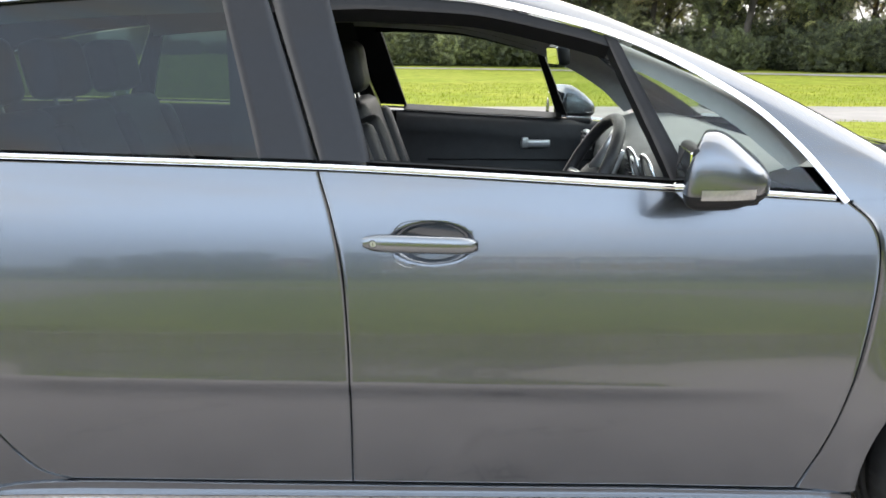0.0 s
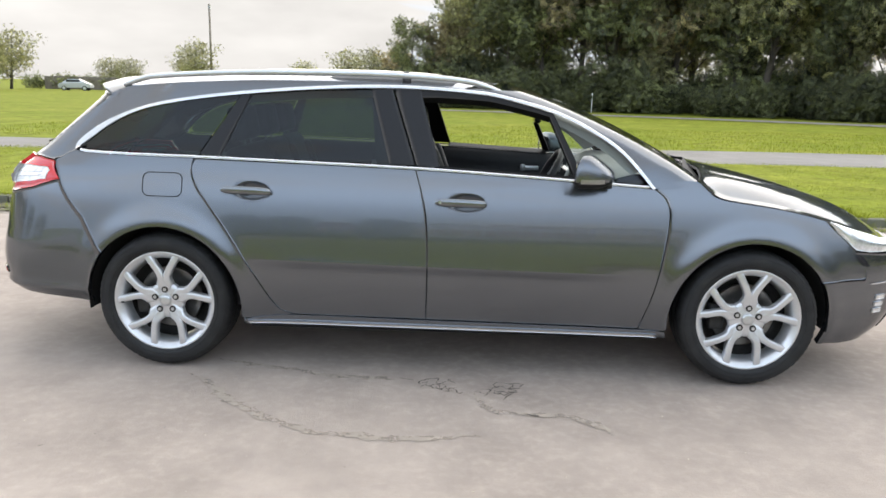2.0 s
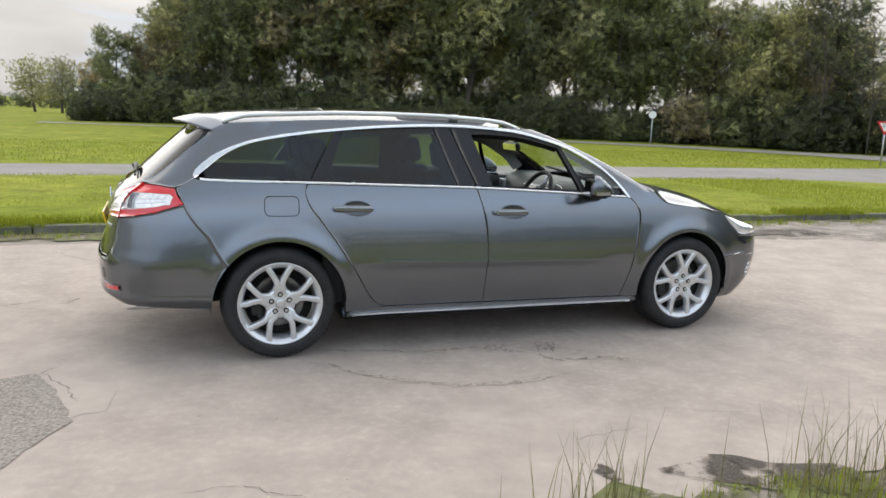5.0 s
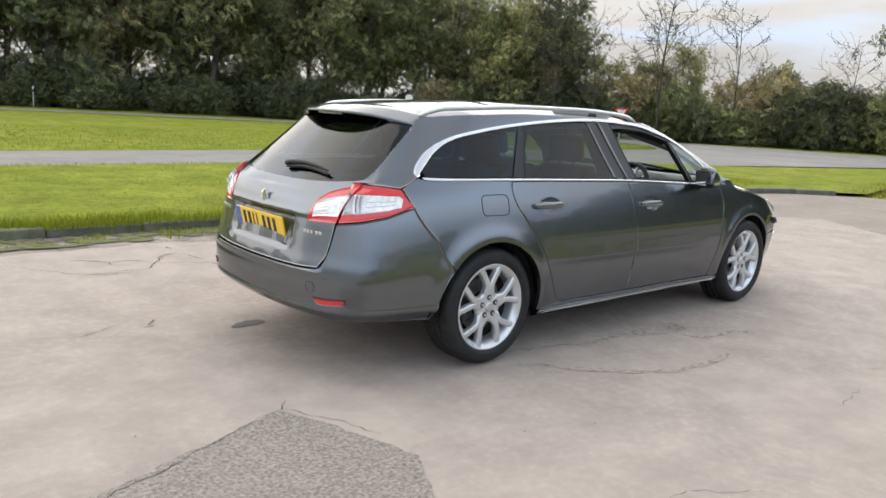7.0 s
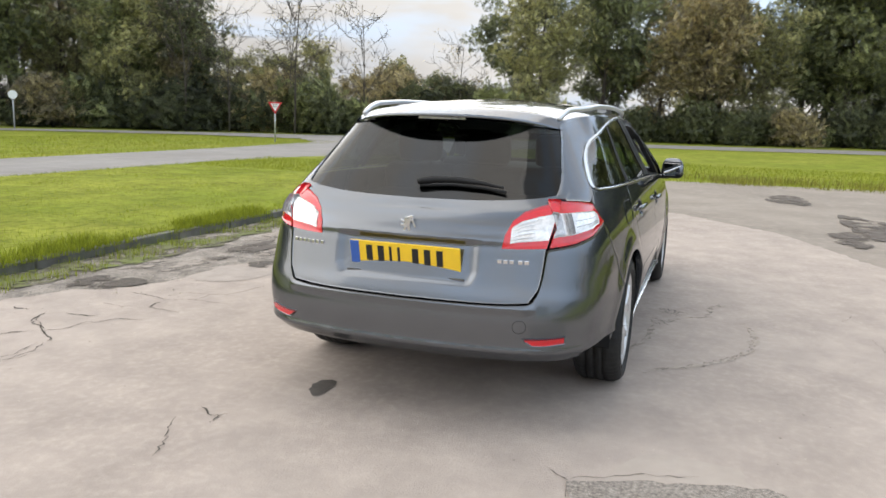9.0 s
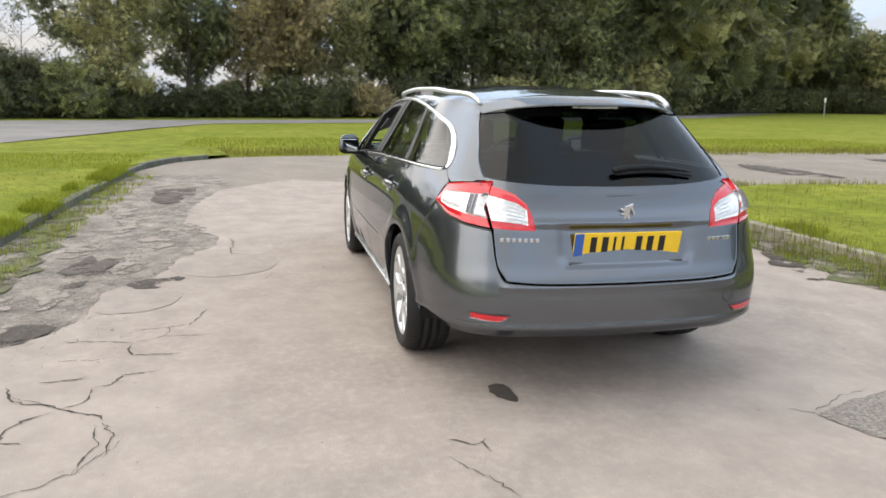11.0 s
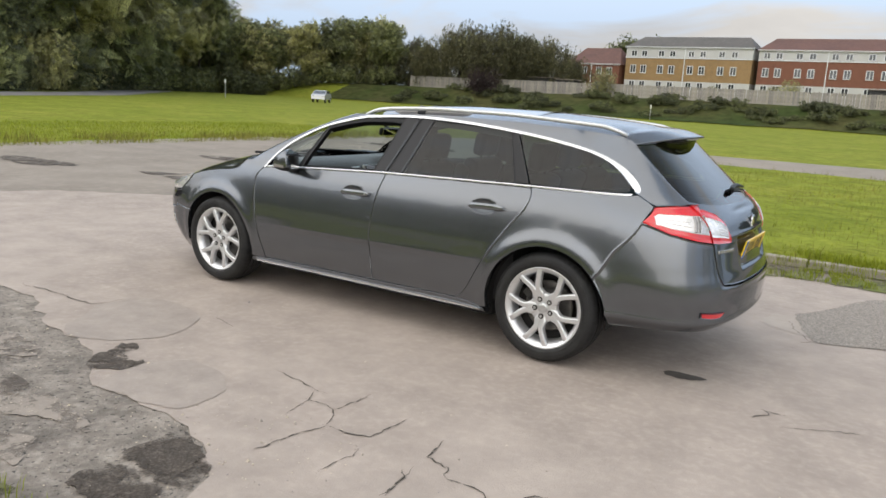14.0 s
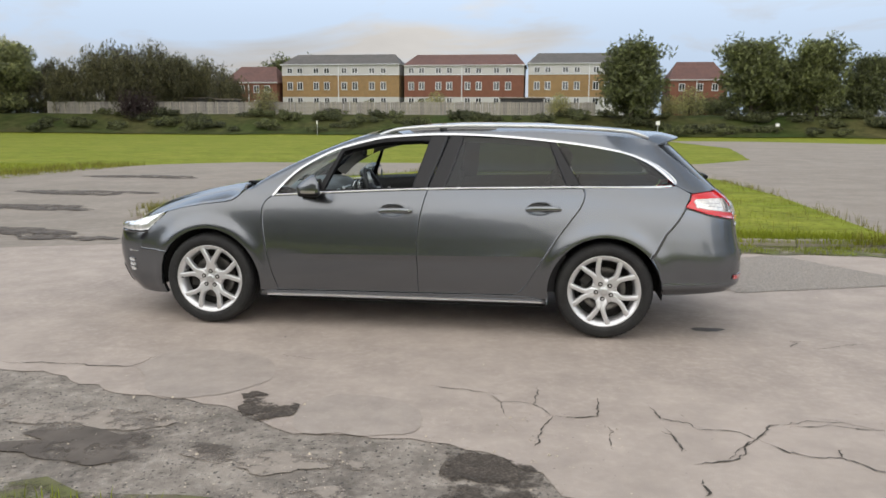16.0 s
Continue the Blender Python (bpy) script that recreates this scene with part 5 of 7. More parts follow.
    # cowl below the windscreen
    g2 = np.stack([np.stack([np.linspace(1.06, 1.27, 20), np.linspace(0.80, 0, 20), np.linspace(0.985, 1.030, 20)], 1),
                   np.stack([np.linspace(1.17, 1.30, 20), np.linspace(0.80, 0, 20), np.linspace(0.960, 1.000, 20)], 1)], 1)
    panel("cowl", [sheet(g2, mirror=True)], M_DARK)
    # underbody and cabin floor
    bm = bmesh.new()
    box(bm, (0.0, 0, 0.235), (2.05, 1.56, 0.10), 0.03)
    box(bm, (-1.95, 0, 0.36), (0.55, 1.2, 0.14), 0.05)
    box(bm, (1.85, 0, 0.30), (0.75, 1.1, 0.12), 0.04)
    box(bm, (-1.41, 0, 0.40), (0.9, 1.02, 0.2), 0.03)
    box(bm, (1.41, 0, 0.45), (0.9, 1.02, 0.4), 0.03)
    part("underbody", bm, M_LINER, car)


body_sides()
roof_and_gate()


# ---- the estate car: glass, trim, lights, wheels ----
def inset(poly, d):
    """A flank outline moved d to its inner side (towards the window)."""
    p = np.asarray(poly, float)
    t = np.gradient(p, axis=0)
    t /= np.linalg.norm(t, axis=1)[:, None] + 1e-9
    return p + np.stack([-t[:, 1], t[:, 0]], 1) * np.asarray(d).reshape(-1, 1)


def strip(a, b, n, m, off, side, gap="tblr", bulge=0.0, top=True, flange=0.008):
    """A band between two flank outlines."""
    A, B = az_len(sx(a, top), n), az_len(sx(b, top), n)
    g = net(A, B, np.array([A[0], B[0]]), np.array([A[-1], B[-1]]), n, m)
    o = off + bulge * np.sin(np.pi * np.linspace(0, 1, m))[None, :] + np.zeros((n, 1))
    return sheet(body(g, top, off=o.reshape(-1)), gap, side=side, gapw=0.0004, flange=flange)


def row(*pts, n=14):
    """Points along the straight runs between pts, in x and z."""
    return resample(np.asarray(pts, float), n)


def windows():
    outer = spline(DLO, 140)
    s_len = np.linspace(0, 1, 140)
    wide = 0.015 + 0.020 * np.exp(-(((s_len - 0.965) / 0.05) ** 2))
    inner = inset(outer, wide)
    xs = np.linspace(-1.84, 0.90, 90)
    bz = belt_z(xs)
    bot, bot2 = np.stack([xs, bz + 0.001], 1), np.stack([xs, bz + 0.0125], 1)
    top_in = inner[np.argsort(inner[:, 0])]
    top_in = top_in[(top_in[:, 0] > -1.80) & (top_in[:, 1] > 1.0)]
    tz = pchip(*np.array([q for i, q in enumerate(top_in) if i % 4 == 0]).T)

    def bt(x):
        return belt_z(x) + 0.021

    for s in (1, -1):
        panel("window_chrome", [strip(outer, inner, 140, 5, 0.003, s, bulge=0.004), strip(bot, bot2, 90, 5, 0.003, s, bulge=0.005)], M_CHROME,
              label="bright chrome window surround")
        # quarter glass behind the rear door
        x0b, x0t = -1.236, -1.068
        b = np.stack([np.linspace(x0b, -1.812, 30), bt(np.linspace(x0b, -1.812, 30))], 1)
        t = np.vstack([np.stack([np.linspace(x0t, -1.70, 24), tz(np.linspace(x0t, -1.70, 24))], 1), [(-1.775, 1.130), (-1.822, 1.085)]])
        q = net(sx(b, True), sx(t, True), sx(row(b[0], t[0]), True), sx(row(b[-1], t[-1]), True), 30, 14)
        panel("quarter_window", [sheet(body(q, True, off=-0.003), side=s)], M_TINT, label="dark tinted quarter window")
        # rear door glass
        b = np.stack([np.linspace(-1.13, -0.315, 30), bt(np.linspace(-1.13, -0.315, 30))], 1)
        t = np.stack([np.linspace(-1.01, -0.425, 30), tz(np.linspace(-1.01, -0.425, 30))], 1)
        q = net(sx(b, True), sx(t, True), sx(row(b[0], (-1.125, 1.17), t[0]), True), sx(row(b[-1], t[-1]), True), 30, 14)
        panel("rear_door_window", [sheet(body(q, True, off=-0.006), side=s)], M_TINT, label="dark tinted door window")
        # black pillars
        for nm, (b0, b1, t0, t1), o in (("rear_pillar_trim", (-1.232, -1.128, -1.064, -1.008), -0.002), ("b_pillar_trim", (-0.318, -0.192, -0.428, -0.322), -0.002),
                                        ("b_pillar_trim", (-0.188, -0.075, -0.318, -0.185), -0.002)):
            bb = np.array([(b0, bt(b0)), (b1, bt(b1))])
            tt = np.array([(t0, tz(t0)), (t1, tz(t1))])
            q = net(sx(row(*bb), True), sx(row(*tt), True), sx(row(bb[0], tt[0]), True), sx(row(bb[1], tt[1]), True), 6, 16)
            panel(nm, [sheet(body(q, True, off=o), "lr", side=s, flange=0.02)], M_PILLAR)
        # fixed front glass and its bar
        b = np.array([(0.595, bt(0.595)), (0.88, bt(0.88))])
        t = np.array([(0.455, tz(0.455)), (0.60, tz(0.60)), (0.75, tz(0.75)), (0.865, bt(0.865) + 0.012)])
        q = net(sx(row(*b), True), sx(row(*t), True), sx(row(b[0], t[0]), True), sx(row(b[1], t[-1]), True), 20, 12)
        panel("front_quarter_window", [sheet(body(q, True, off=-0.006), side=s)], M_GLASS)
        b = np.array([(0.552, bt(0.552)), (0.600, bt(0.600))])
        t = np.array([(0.425, tz(0.425)), (0.458, tz(0.458))])
        q = net(sx(row(*b), True), sx(row(*t), True), sx(row(b[0], t[0]), True), sx(row(b[1], t[1]), True), 4, 12)
        panel("window_bar", [sheet(body(q, True, off=-0.001), "lr", side=s, flange=0.03)], M_DARK)
        # black frame round the open window
        xx = np.linspace(-0.19, 0.44, 40)
        top = np.stack([xx, tz(xx)], 1)
        low = np.stack([xx, tz(xx) - np.interp(xx, [-0.19, -0.1, 0.2, 0.44], [0.040, 0.032, 0.026, 0.022])], 1)
        bb = np.stack([np.linspace(-0.09, 0.57, 30), bt(np.linspace(-0.09, 0.57, 30))], 1)
        panel("window_frame", [strip(top, low, 40, 4, -0.003, s, "tb", flange=0.05), strip(bb, bb + [0, 0.006], 30, 3, -0.004, s, "tb", flange=0.05)], M_DARK)
        # inside of the cant rail and of the pillars
        o2 = spline(DLO, 100)[4:70]
        i2 = inset(o2, -0.06)
        panel("pillar_lining", [strip(inset(o2, 0.035), i2, 66, 5, -0.05, s, "")], M_HEADLINER)
        b = np.array([(-0.33, 0.62), (-0.14, 0.62)])
        t = np.array([(-0.43, tz(-0.43)), (-0.27, tz(-0.27))])
        q = net(sx(row(*b), True), sx(row(*t), True), sx(row(b[0], t[0]), True), sx(row(b[1], t[1]), True), 6, 16)
        panel("b_pillar_lining", [sheet(body(q, True, off=-0.06), side=s)], M_CABIN)
        # roof rail bars
        x = np.linspace(0.27, -1.70, 60)
        yy = np.array([roof_side_y(min(q, 0.02))[0] for q in x]) - 0.016
        yy -= np.clip(x - 0.02, 0, 1) * 0.18
        zz = roof_mid(x) - 0.056
        zz = zz - np.clip(x - 0.02, 0, 1) ** 2 * 0.20
        u = np.linspace(0, 1, 60)
        lift = 0.030 * np.clip(np.minimum(u / 0.10, (1 - u) / 0.07), 0, 1) ** 0.7
        v, f = tube(np.stack([x, yy, zz + lift], 1), 0.011 + 0.003 * np.clip(np.minimum(u, 1 - u) / 0.05, 0, 1), 10)
        v2 = v.copy()
        if s < 0:
            v2[:, 1] *= -1
        panel("roof_rail", [(v2, f)], M_RAIL, label="satin silver roof rail")


def handle_set():
    for s in (1, -1):
        for cx, cz, lock in HANDLES:
            n = 48
            # cup: a shallow bowl pressed into the door
            rr, aa = np.linspace(0.02, 1, 12), np.linspace(0, 2 * np.pi, n)
            g = np.zeros((n, 12, 3))
            for j, q in enumerate(rr):
                px = cx + 0.026 + 0.088 * q * np.sign(np.cos(aa)) * np.abs(np.cos(aa)) ** 0.75
                pz = cz - 0.001 + 0.048 * q * np.sign(np.sin(aa)) * np.abs(np.sin(aa)) ** 0.75 * (1 - 0.22 * np.cos(aa))
                g[:, j] = body(sx(np.stack([px, pz], 1)), off=np.full(n, 0.0016 - 0.029 * (1 - q**2.6)))
            cup = panel("handle_cup", [sheet(g, side=s)], M_CUP_SHADE)
            t = np.linspace(-1, 1, 22)
            px = cx + 0.120 * t
            base = body(sx(np.stack([px, np.full(22, cz) - 0.003 * t], 1)), off=0.010 + 0.022 * (1 - np.abs(t) ** 3.2))
            a = np.linspace(0, 2 * np.pi, 12, endpoint=False)
            hh = 0.0190 * (1 - 0.45 * np.abs(t) ** 8)
            ring2 = base[:, None] + np.stack([0 * a + np.zeros((22, 1)), np.cos(a)[None] * 0.010 + np.zeros((22, 1)), np.sin(a)[None] * hh[:, None]], 2)
            v = ring2.reshape(-1, 3)
            f = [(i * 12 + j, i * 12 + (j + 1) % 12, (i + 1) * 12 + (j + 1) % 12, (i + 1) * 12 + j) for i in range(21) for j in range(12)]
            f += [tuple(range(12)), tuple(range(21 * 12, 22 * 12))]
            if s < 0:
                v = v * [1, -1, 1]
            h = panel("door_handle", [(v, f)], M_HANDLE, label="polished grey door handle")
            if lock:
                c = body(sx([(cx - 0.098, cz + 0.001)]), off=0.030)[0] * [1, s, 1]
                bm = bmesh.new()
                cyl(bm, c - np.array([0, 0.006 * s, 0]), c + np.array([0, 0.0015 * s, 0]), 0.0085, 0.0075, 18)
                lk = part("key_lock", bm, M_DARK, h)
                bm = bmesh.new()
                cyl(bm, c, c + np.array([0, 0.0025 * s, 0]), 0.0068, 0.0062, 18)
                part("lock_face", bm, M_SILVER, h)
                bm = bmesh.new()
                box(bm, tuple(c + np.array([0, 0.0026 * s, 0])), (0.0014, 0.0012, 0.0065), 0.0003)
                part("key_slot", bm, M_DARK, h)


def door_mirror():
    for s in (1, -1):
        def shell(grow, zlo):
            bm2 = bmesh.new()
            bmesh.ops.create_uvsphere(bm2, u_segments=40, v_segments=28, radius=1.0)
            for v in bm2.verts:
                x, y, z = v.co
                sg = lambda q, e: (abs(q) ** e) * (1 if q > 0 else -1)
                fwd = max(0.0, x)
                zz = 1.003 + (0.100 * sg(z, 0.55) * (1 - 0.45 * fwd**1.6) if z > 0 else 0.050 * sg(z, 0.7))
                yy = 0.952 + 0.082 * sg(y, 0.55) * (1 - 0.12 * max(0, z))
                xx = 0.600 + (0.118 * x * (1 - 0.30 * max(0.0, z)) if x > 0 else 0.052 * sg(x, 0.5) + 0.030 * max(0.0, z) * -x)
                xx -= 0.030 * (yy - 0.952) / 0.08
                c = Vector((0.62, 0.952, 1.01))
                p = c + (Vector((xx, yy, zz)) - c) * grow
                v.co = Vector((p.x, p.y * s, p.z))
            if s < 0:
                bmesh.ops.reverse_faces(bm2, faces=bm2.faces)
            return bm2

        bm = shell(1.0, 0)
        mir = part("door_mirror", bm, M_PAINT, car, "grey door mirror with a black lower shell", True)
        bm = shell(1.012, 0)
        bmesh.ops.bisect_plane(bm, geom=bm.verts[:] + bm.edges[:] + bm.faces[:], plane_co=(0, 0, 0.986), plane_no=(0, 0, 1), clear_outer=True)
        part("lower_shell", bm, M_DARK, mir, "black lower shell", True)
        bm = shell(1.02, 0)
        g = lambda: bm.verts[:] + bm.edges[:] + bm.faces[:]
        bmesh.ops.bisect_plane(bm, geom=g(), plane_co=(0, 0, 1.000), plane_no=(0, 0, 1), clear_outer=True)
        bmesh.ops.bisect_plane(bm, geom=g(), plane_co=(0, 0, 0.980), plane_no=(0, 0, 1), clear_inner=True)
        bmesh.ops.bisect_plane(bm, geom=g(), plane_co=(0.556, 0, 0), plane_no=(1, 0, 0), clear_inner=True)
        bmesh.ops.bisect_plane(bm, geom=g(), plane_co=(0.665, 0, 0), plane_no=(1, 0, 0), clear_outer=True)
        bmesh.ops.bisect_plane(bm, geom=g(), plane_co=(0, 0.951 * s, 0), plane_no=(0, s, 0), clear_inner=True)
        part("indicator", bm, M_AMBER, mir, "clear indicator lens", True)
        bm = bmesh.new()
        box(bm, (0.655, 0.862 * s, 0.958), (0.105, 0.125, 0.026), 0.011, Matrix.Rotation(radians(-14 * s), 4, "Z"))
        part("mirror_foot", bm, M_DARK, mir, "black foot", True)
        bm = bmesh.new()
        box(bm, (0.560, 0.952 * s, 1.019), (0.026, 0.140, 0.116), 0.012, Matrix.Rotation(radians(6 * s), 4, "Z"), 3)
        part("mirror_bezel", bm, M_DARK, mir, "black bezel", True)
        bm = bmesh.new()
        box(bm, (0.5455, 0.952 * s, 1.019), (0.006, 0.120, 0.096), 0.0025, Matrix.Rotation(radians(6 * s), 4, "Z"))
        part("mirror_glass", bm, M_MIRROR, mir, "silvered mirror glass")


def lights():
    for s in (1, -1):
        lamp = thing("tail_light", "", "")
        for key in ("label", "category"):
            if key in lamp:
                del lamp[key]
        lamp.parent = car
        lamp["label"] = "red and clear tail light"
        lamp.name = "tail_light"
        # the two lens halves: red rim, clear field, smoked cells
        def lens(lo, hi, o, mt, nm, gap="btlr", m=10):
            q = net(lo, hi, np.array([lo[0], hi[0]]), np.array([lo[-1], hi[-1]]), 34, m)
            arc = np.sin(np.pi * np.linspace(0, 1, m))[None, :] + np.zeros((34, 1))
            return panel(nm, [sheet(body(q, off=(o + 0.004 * arc).reshape(-1)), gap, side=s, gapw=0.001)], mt, lamp)

        outer_lo = np.vstack([sr([(0.622, 0.822)]), sx([(-2.20, 0.838), (-2.08, 0.864), (-1.932, 0.910)])])
        outer_hi = np.vstack([sr([(0.632, 1.009)]), sx([(-2.16, 1.012), (-2.06, 1.007), (-1.972, 0.995), (-1.934, 0.918)])])
        inner_lo = sr([(0.428, 0.812), (0.52, 0.815), (0.612, 0.820)])
        inner_hi = sr([(0.437, 0.870), (0.462, 0.930), (0.50, 0.966), (0.56, 0.990), (0.628, 1.010)])

        def between(lo, hi, k0, k1, u0, u1, n=20):
            L, H = az_len(lo, 60), az_len(hi, 60)
            i0, i1 = int(u0 * 59), int(u1 * 59)
            return L[i0:i1 + 1] + (H[i0:i1 + 1] - L[i0:i1 + 1]) * k0, L[i0:i1 + 1] + (H[i0:i1 + 1] - L[i0:i1 + 1]) * k1

        for nm, lo, hi, clear in (("outer", outer_lo, outer_hi, (0.21, 0.73, 0.02, 0.87)), ("inner", inner_lo, inner_hi, (0.18, 0.76, 0.16, 0.985))):
            lens(lo, hi, 0.002, M_RED, "red_lens")
            a, b = between(lo, hi, *clear)
            lens(a, b, 0.0055, M_LENS, "clear_lens", m=8)
            if nm == "outer":
                a, b = between(lo, hi, 0.23, 0.71, 0.05, 0.26)
                lens(a, b, 0.0072, M_LENSGREY, "smoked_lens", m=8)
                for k in (0.29, 0.345):
                    a, b = between(lo, hi, 0.24, 0.70, k, k + 0.030)
                    lens(a, b, 0.0072, M_LENSGREY, "smoked_lens", m=8)
                for k in (0.36, 0.50):
                    a, b = between(lo, hi, k, k + 0.03, 0.44, 0.80)
                    lens(a, b, 0.0072, M_LENSGREY, "lens_rib", m=4)
            else:
                for k in (0.26, 0.36, 0.46, 0.56, 0.66):
                    a, b = between(lo, hi, k, k + 0.045, 0.22, 0.60)
                    lens(a, b, 0.0082, M_SILVER, "lens_rib", m=4)
        # reflector low in the bumper
        lo, hi = sr([(0.585, 0.410), (0.64, 0.411), (0.705, 0.420)]), sr([(0.548, 0.436), (0.62, 0.438), (0.708, 0.446)])
        q = net(lo, hi, np.array([lo[0], hi[0]]), np.array([lo[-1], hi[-1]]), 20, 6)
        panel("bumper_reflector", [sheet(body(q, off=0.009), "btlr", side=s)], M_RED, label="red bumper reflector")
        lo2, hi2 = sr([(0.578, 0.404), (0.64, 0.405), (0.713, 0.414)]), sr([(0.538, 0.441), (0.62, 0.443), (0.716, 0.451)])
        q = net(lo2, hi2, np.array([lo2[0], hi2[0]]), np.array([lo2[-1], hi2[-1]]), 20, 6)
        panel("reflector_bezel", [sheet(body(q, off=0.006), "btlr", side=s)], M_PAINT)
        # headlight
        lo = np.vstack([sx([(1.752, 0.806), (1.80, 0.752), (1.885, 0.680), (1.955, 0.668)]), sf([(0.70, 0.662), (0.56, 0.662)])])
        hi = np.vstack([sx([(1.756, 0.812), (1.85, 0.785), (1.94, 0.760), (2.02, 0.735)]), sf([(0.66, 0.715), (0.56, 0.70)])])
        q = net(lo, hi, np.array([lo[0], hi[0]]), np.array([lo[-1], hi[-1]]), 40, 12)
        arc = np.sin(np.pi * np.linspace(0, 1, 12))[None, :] + np.zeros((40, 1))
        hl = panel("headlight", [sheet(body(q, off=(0.001 + 0.012 * arc).reshape(-1)), "btlr", side=s)], M_HEAD, label="clear headlight")
        # running light in the bumper corner
        for k in range(3):
            z0 = 0.36 + 0.036 * k
            lo, hi = sx([(2.03, z0), (2.085, z0 + 0.002)]), sx([(2.03, z0 + 0.026), (2.085, z0 + 0.028)])
            q = net(lo, hi, np.array([lo[0], hi[0]]), np.array([lo[-1], hi[-1]]), 8, 4)
            panel("running_light", [sheet(body(q, off=0.006), "btlr", side=s)], M_HEAD)
        lo, hi = sx([(1.98, 0.512), (2.08, 0.516)]), sx([(1.98, 0.520), (2.08, 0.524)])
        q = net(lo, hi, np.array([lo[0], hi[0]]), np.array([lo[-1], hi[-1]]), 8, 4)
        panel("bumper_trim", [sheet(body(q, off=0.005), "btlr", side=s)], M_CHROME)


def rear_details():
    # number plate with plain bars for its characters
    def back(y, z, off):
        sgn = 1 if y >= 0 else -1
        p = body(sr([(abs(y), z)]), off=off)[0]
        return np.array([p[0], p[1] * sgn, p[2]])

    c = back(0.0, 0.752, -0.02)
    tilt = Matrix.Rotation(radians(-13), 4, "Y")
    bm = bmesh.new()
    box(bm, (c[0] - 0.014, 0, 0.752), (0.010, 0.520, 0.111), 0.003, tilt)
    plate = part("number_plate", bm, M_PLATE, car, "yellow number plate with dark bars")
    bm = bmesh.new()
    box(bm, (c[0] - 0.0175, 0.238, 0.752), (0.008, 0.042, 0.107), 0.002, tilt)
    part("plate_band", bm, M_PLATEBLUE, plate)
    for i, y in enumerate((0.168, 0.112, 0.066, 0.026, -0.052, -0.108, -0.166)):
        bm = bmesh.new()
        box(bm, (c[0] - 0.0185, y, 0.752), (0.004, 0.012 if i in (2, 3) else 0.030, 0.074), 0.001, tilt)
        part("plate_bar", bm, M_INK, plate)
    # frame under the plate
    bm = bmesh.new()
    box(bm, (c[0] - 0.010, 0, 0.668), (0.016, 0.56, 0.012), 0.004, tilt)
    part("plate_ledge", bm, M_PAINT, car)
    # badge: a plain upright shape of small chrome pieces
    b = back(0.0, 0.888, 0.004)
    bm = bmesh.new()
    for dy, dz, sy, sz, r in ((0.0, 0.010, 0.030, 0.040, 12), (-0.012, 0.030, 0.034, 0.014, -20), (0.018, 0.012, 0.030, 0.010, 35), (0.016, -0.006, 0.030, 0.009, 10),
                              (-0.010, -0.022, 0.014, 0.036, -18), (0.012, -0.024, 0.012, 0.034, 22), (-0.030, 0.006, 0.010, 0.040, -25)):
        box(bm, (b[0] - 0.002, b[1] + dy, b[2] + dz), (0.008, sy, sz), 0.003, Matrix.Rotation(radians(r), 4, "X"))
    part("badge", bm, M_CHROME, car, "chrome badge")
    # plain bars in place of the lettering
    for y0, n, wd in ((0.575, 7, 0.021), (-0.425, 3, 0.024), (-0.512, 2, 0.026)):
        for i in range(n):
            y = y0 - i * 0.0255
            p = back(y, 0.772 - (0.012 if y < 0 else 0), 0.002)
            bm = bmesh.new()
            box(bm, tuple(p), (0.006, wd * 0.8, 0.018), 0.003, Matrix.Rotation(radians(-12 if y > 0 else 12), 4, "Z"))
            part("letter_bar", bm, M_CHROME, car)
    # wiper
    def glassp(y, z, off):
        sgn = 1 if y >= 0 else -1
        p = body(sr([(abs(y), z)], True), True, off=off)[0]
        return np.array([p[0], p[1] * sgn, p[2]])
    path = np.array([glassp(y, z, 0.022) for y, z in ((0.01, 1.052), (-0.06, 1.062), (-0.16, 1.066), (-0.28, 1.058), (-0.385, 1.044))])
    v, f = tube(resample(path, 24), np.interp(np.linspace(0, 1, 24), [0, 0.1, 0.6, 1], [0.014, 0.016, 0.013, 0.005]), 8)
    w = panel("rear_wiper", [(v, f)], M_DARK, label="black rear wiper")
    path = np.array([glassp(y, z, 0.008) for y, z in ((0.0, 1.044), (-0.16, 1.054), (-0.30, 1.046), (-0.40, 1.034))])
    v, f = tube(resample(path, 20), 0.007, 6)
    panel("wiper_blade", [(v, f)], M_DARK, w)
    # towing eye cover
    p = back(-0.53, 0.49, 0.001)
    v, f = tube(np.array([back(-0.53 + 0.028 * math.cos(t), 0.49 + 0.028 * math.sin(t), 0.0005) for t in np.linspace(0, 2 * math.pi, 28, endpoint=False)]), 0.0012, 5, True)
    panel("towing_eye_cover", [(v, f)], M_DARK)
    # fuel flap on the driver's side: a thin joint round a plate
    pts = []
    for cx, cz, a0 in ((-1.335, 0.930, 0), (-1.465, 0.930, 90), (-1.465, 0.880, 180), (-1.335, 0.880, 270)):
        for a in np.radians(np.linspace(a0, a0 + 90, 7)):
            pts.append((cx + 0.032 * math.cos(a), cz + 0.030 * math.sin(a)))
    pts = np.array(pts)
    v, f = tube(body(sx(pts), off=0.0006) * [1, -1, 1], 0.0024, 6, True)
    panel("fuel_flap", [(v, f)], M_DARK, label="fuel flap joint")
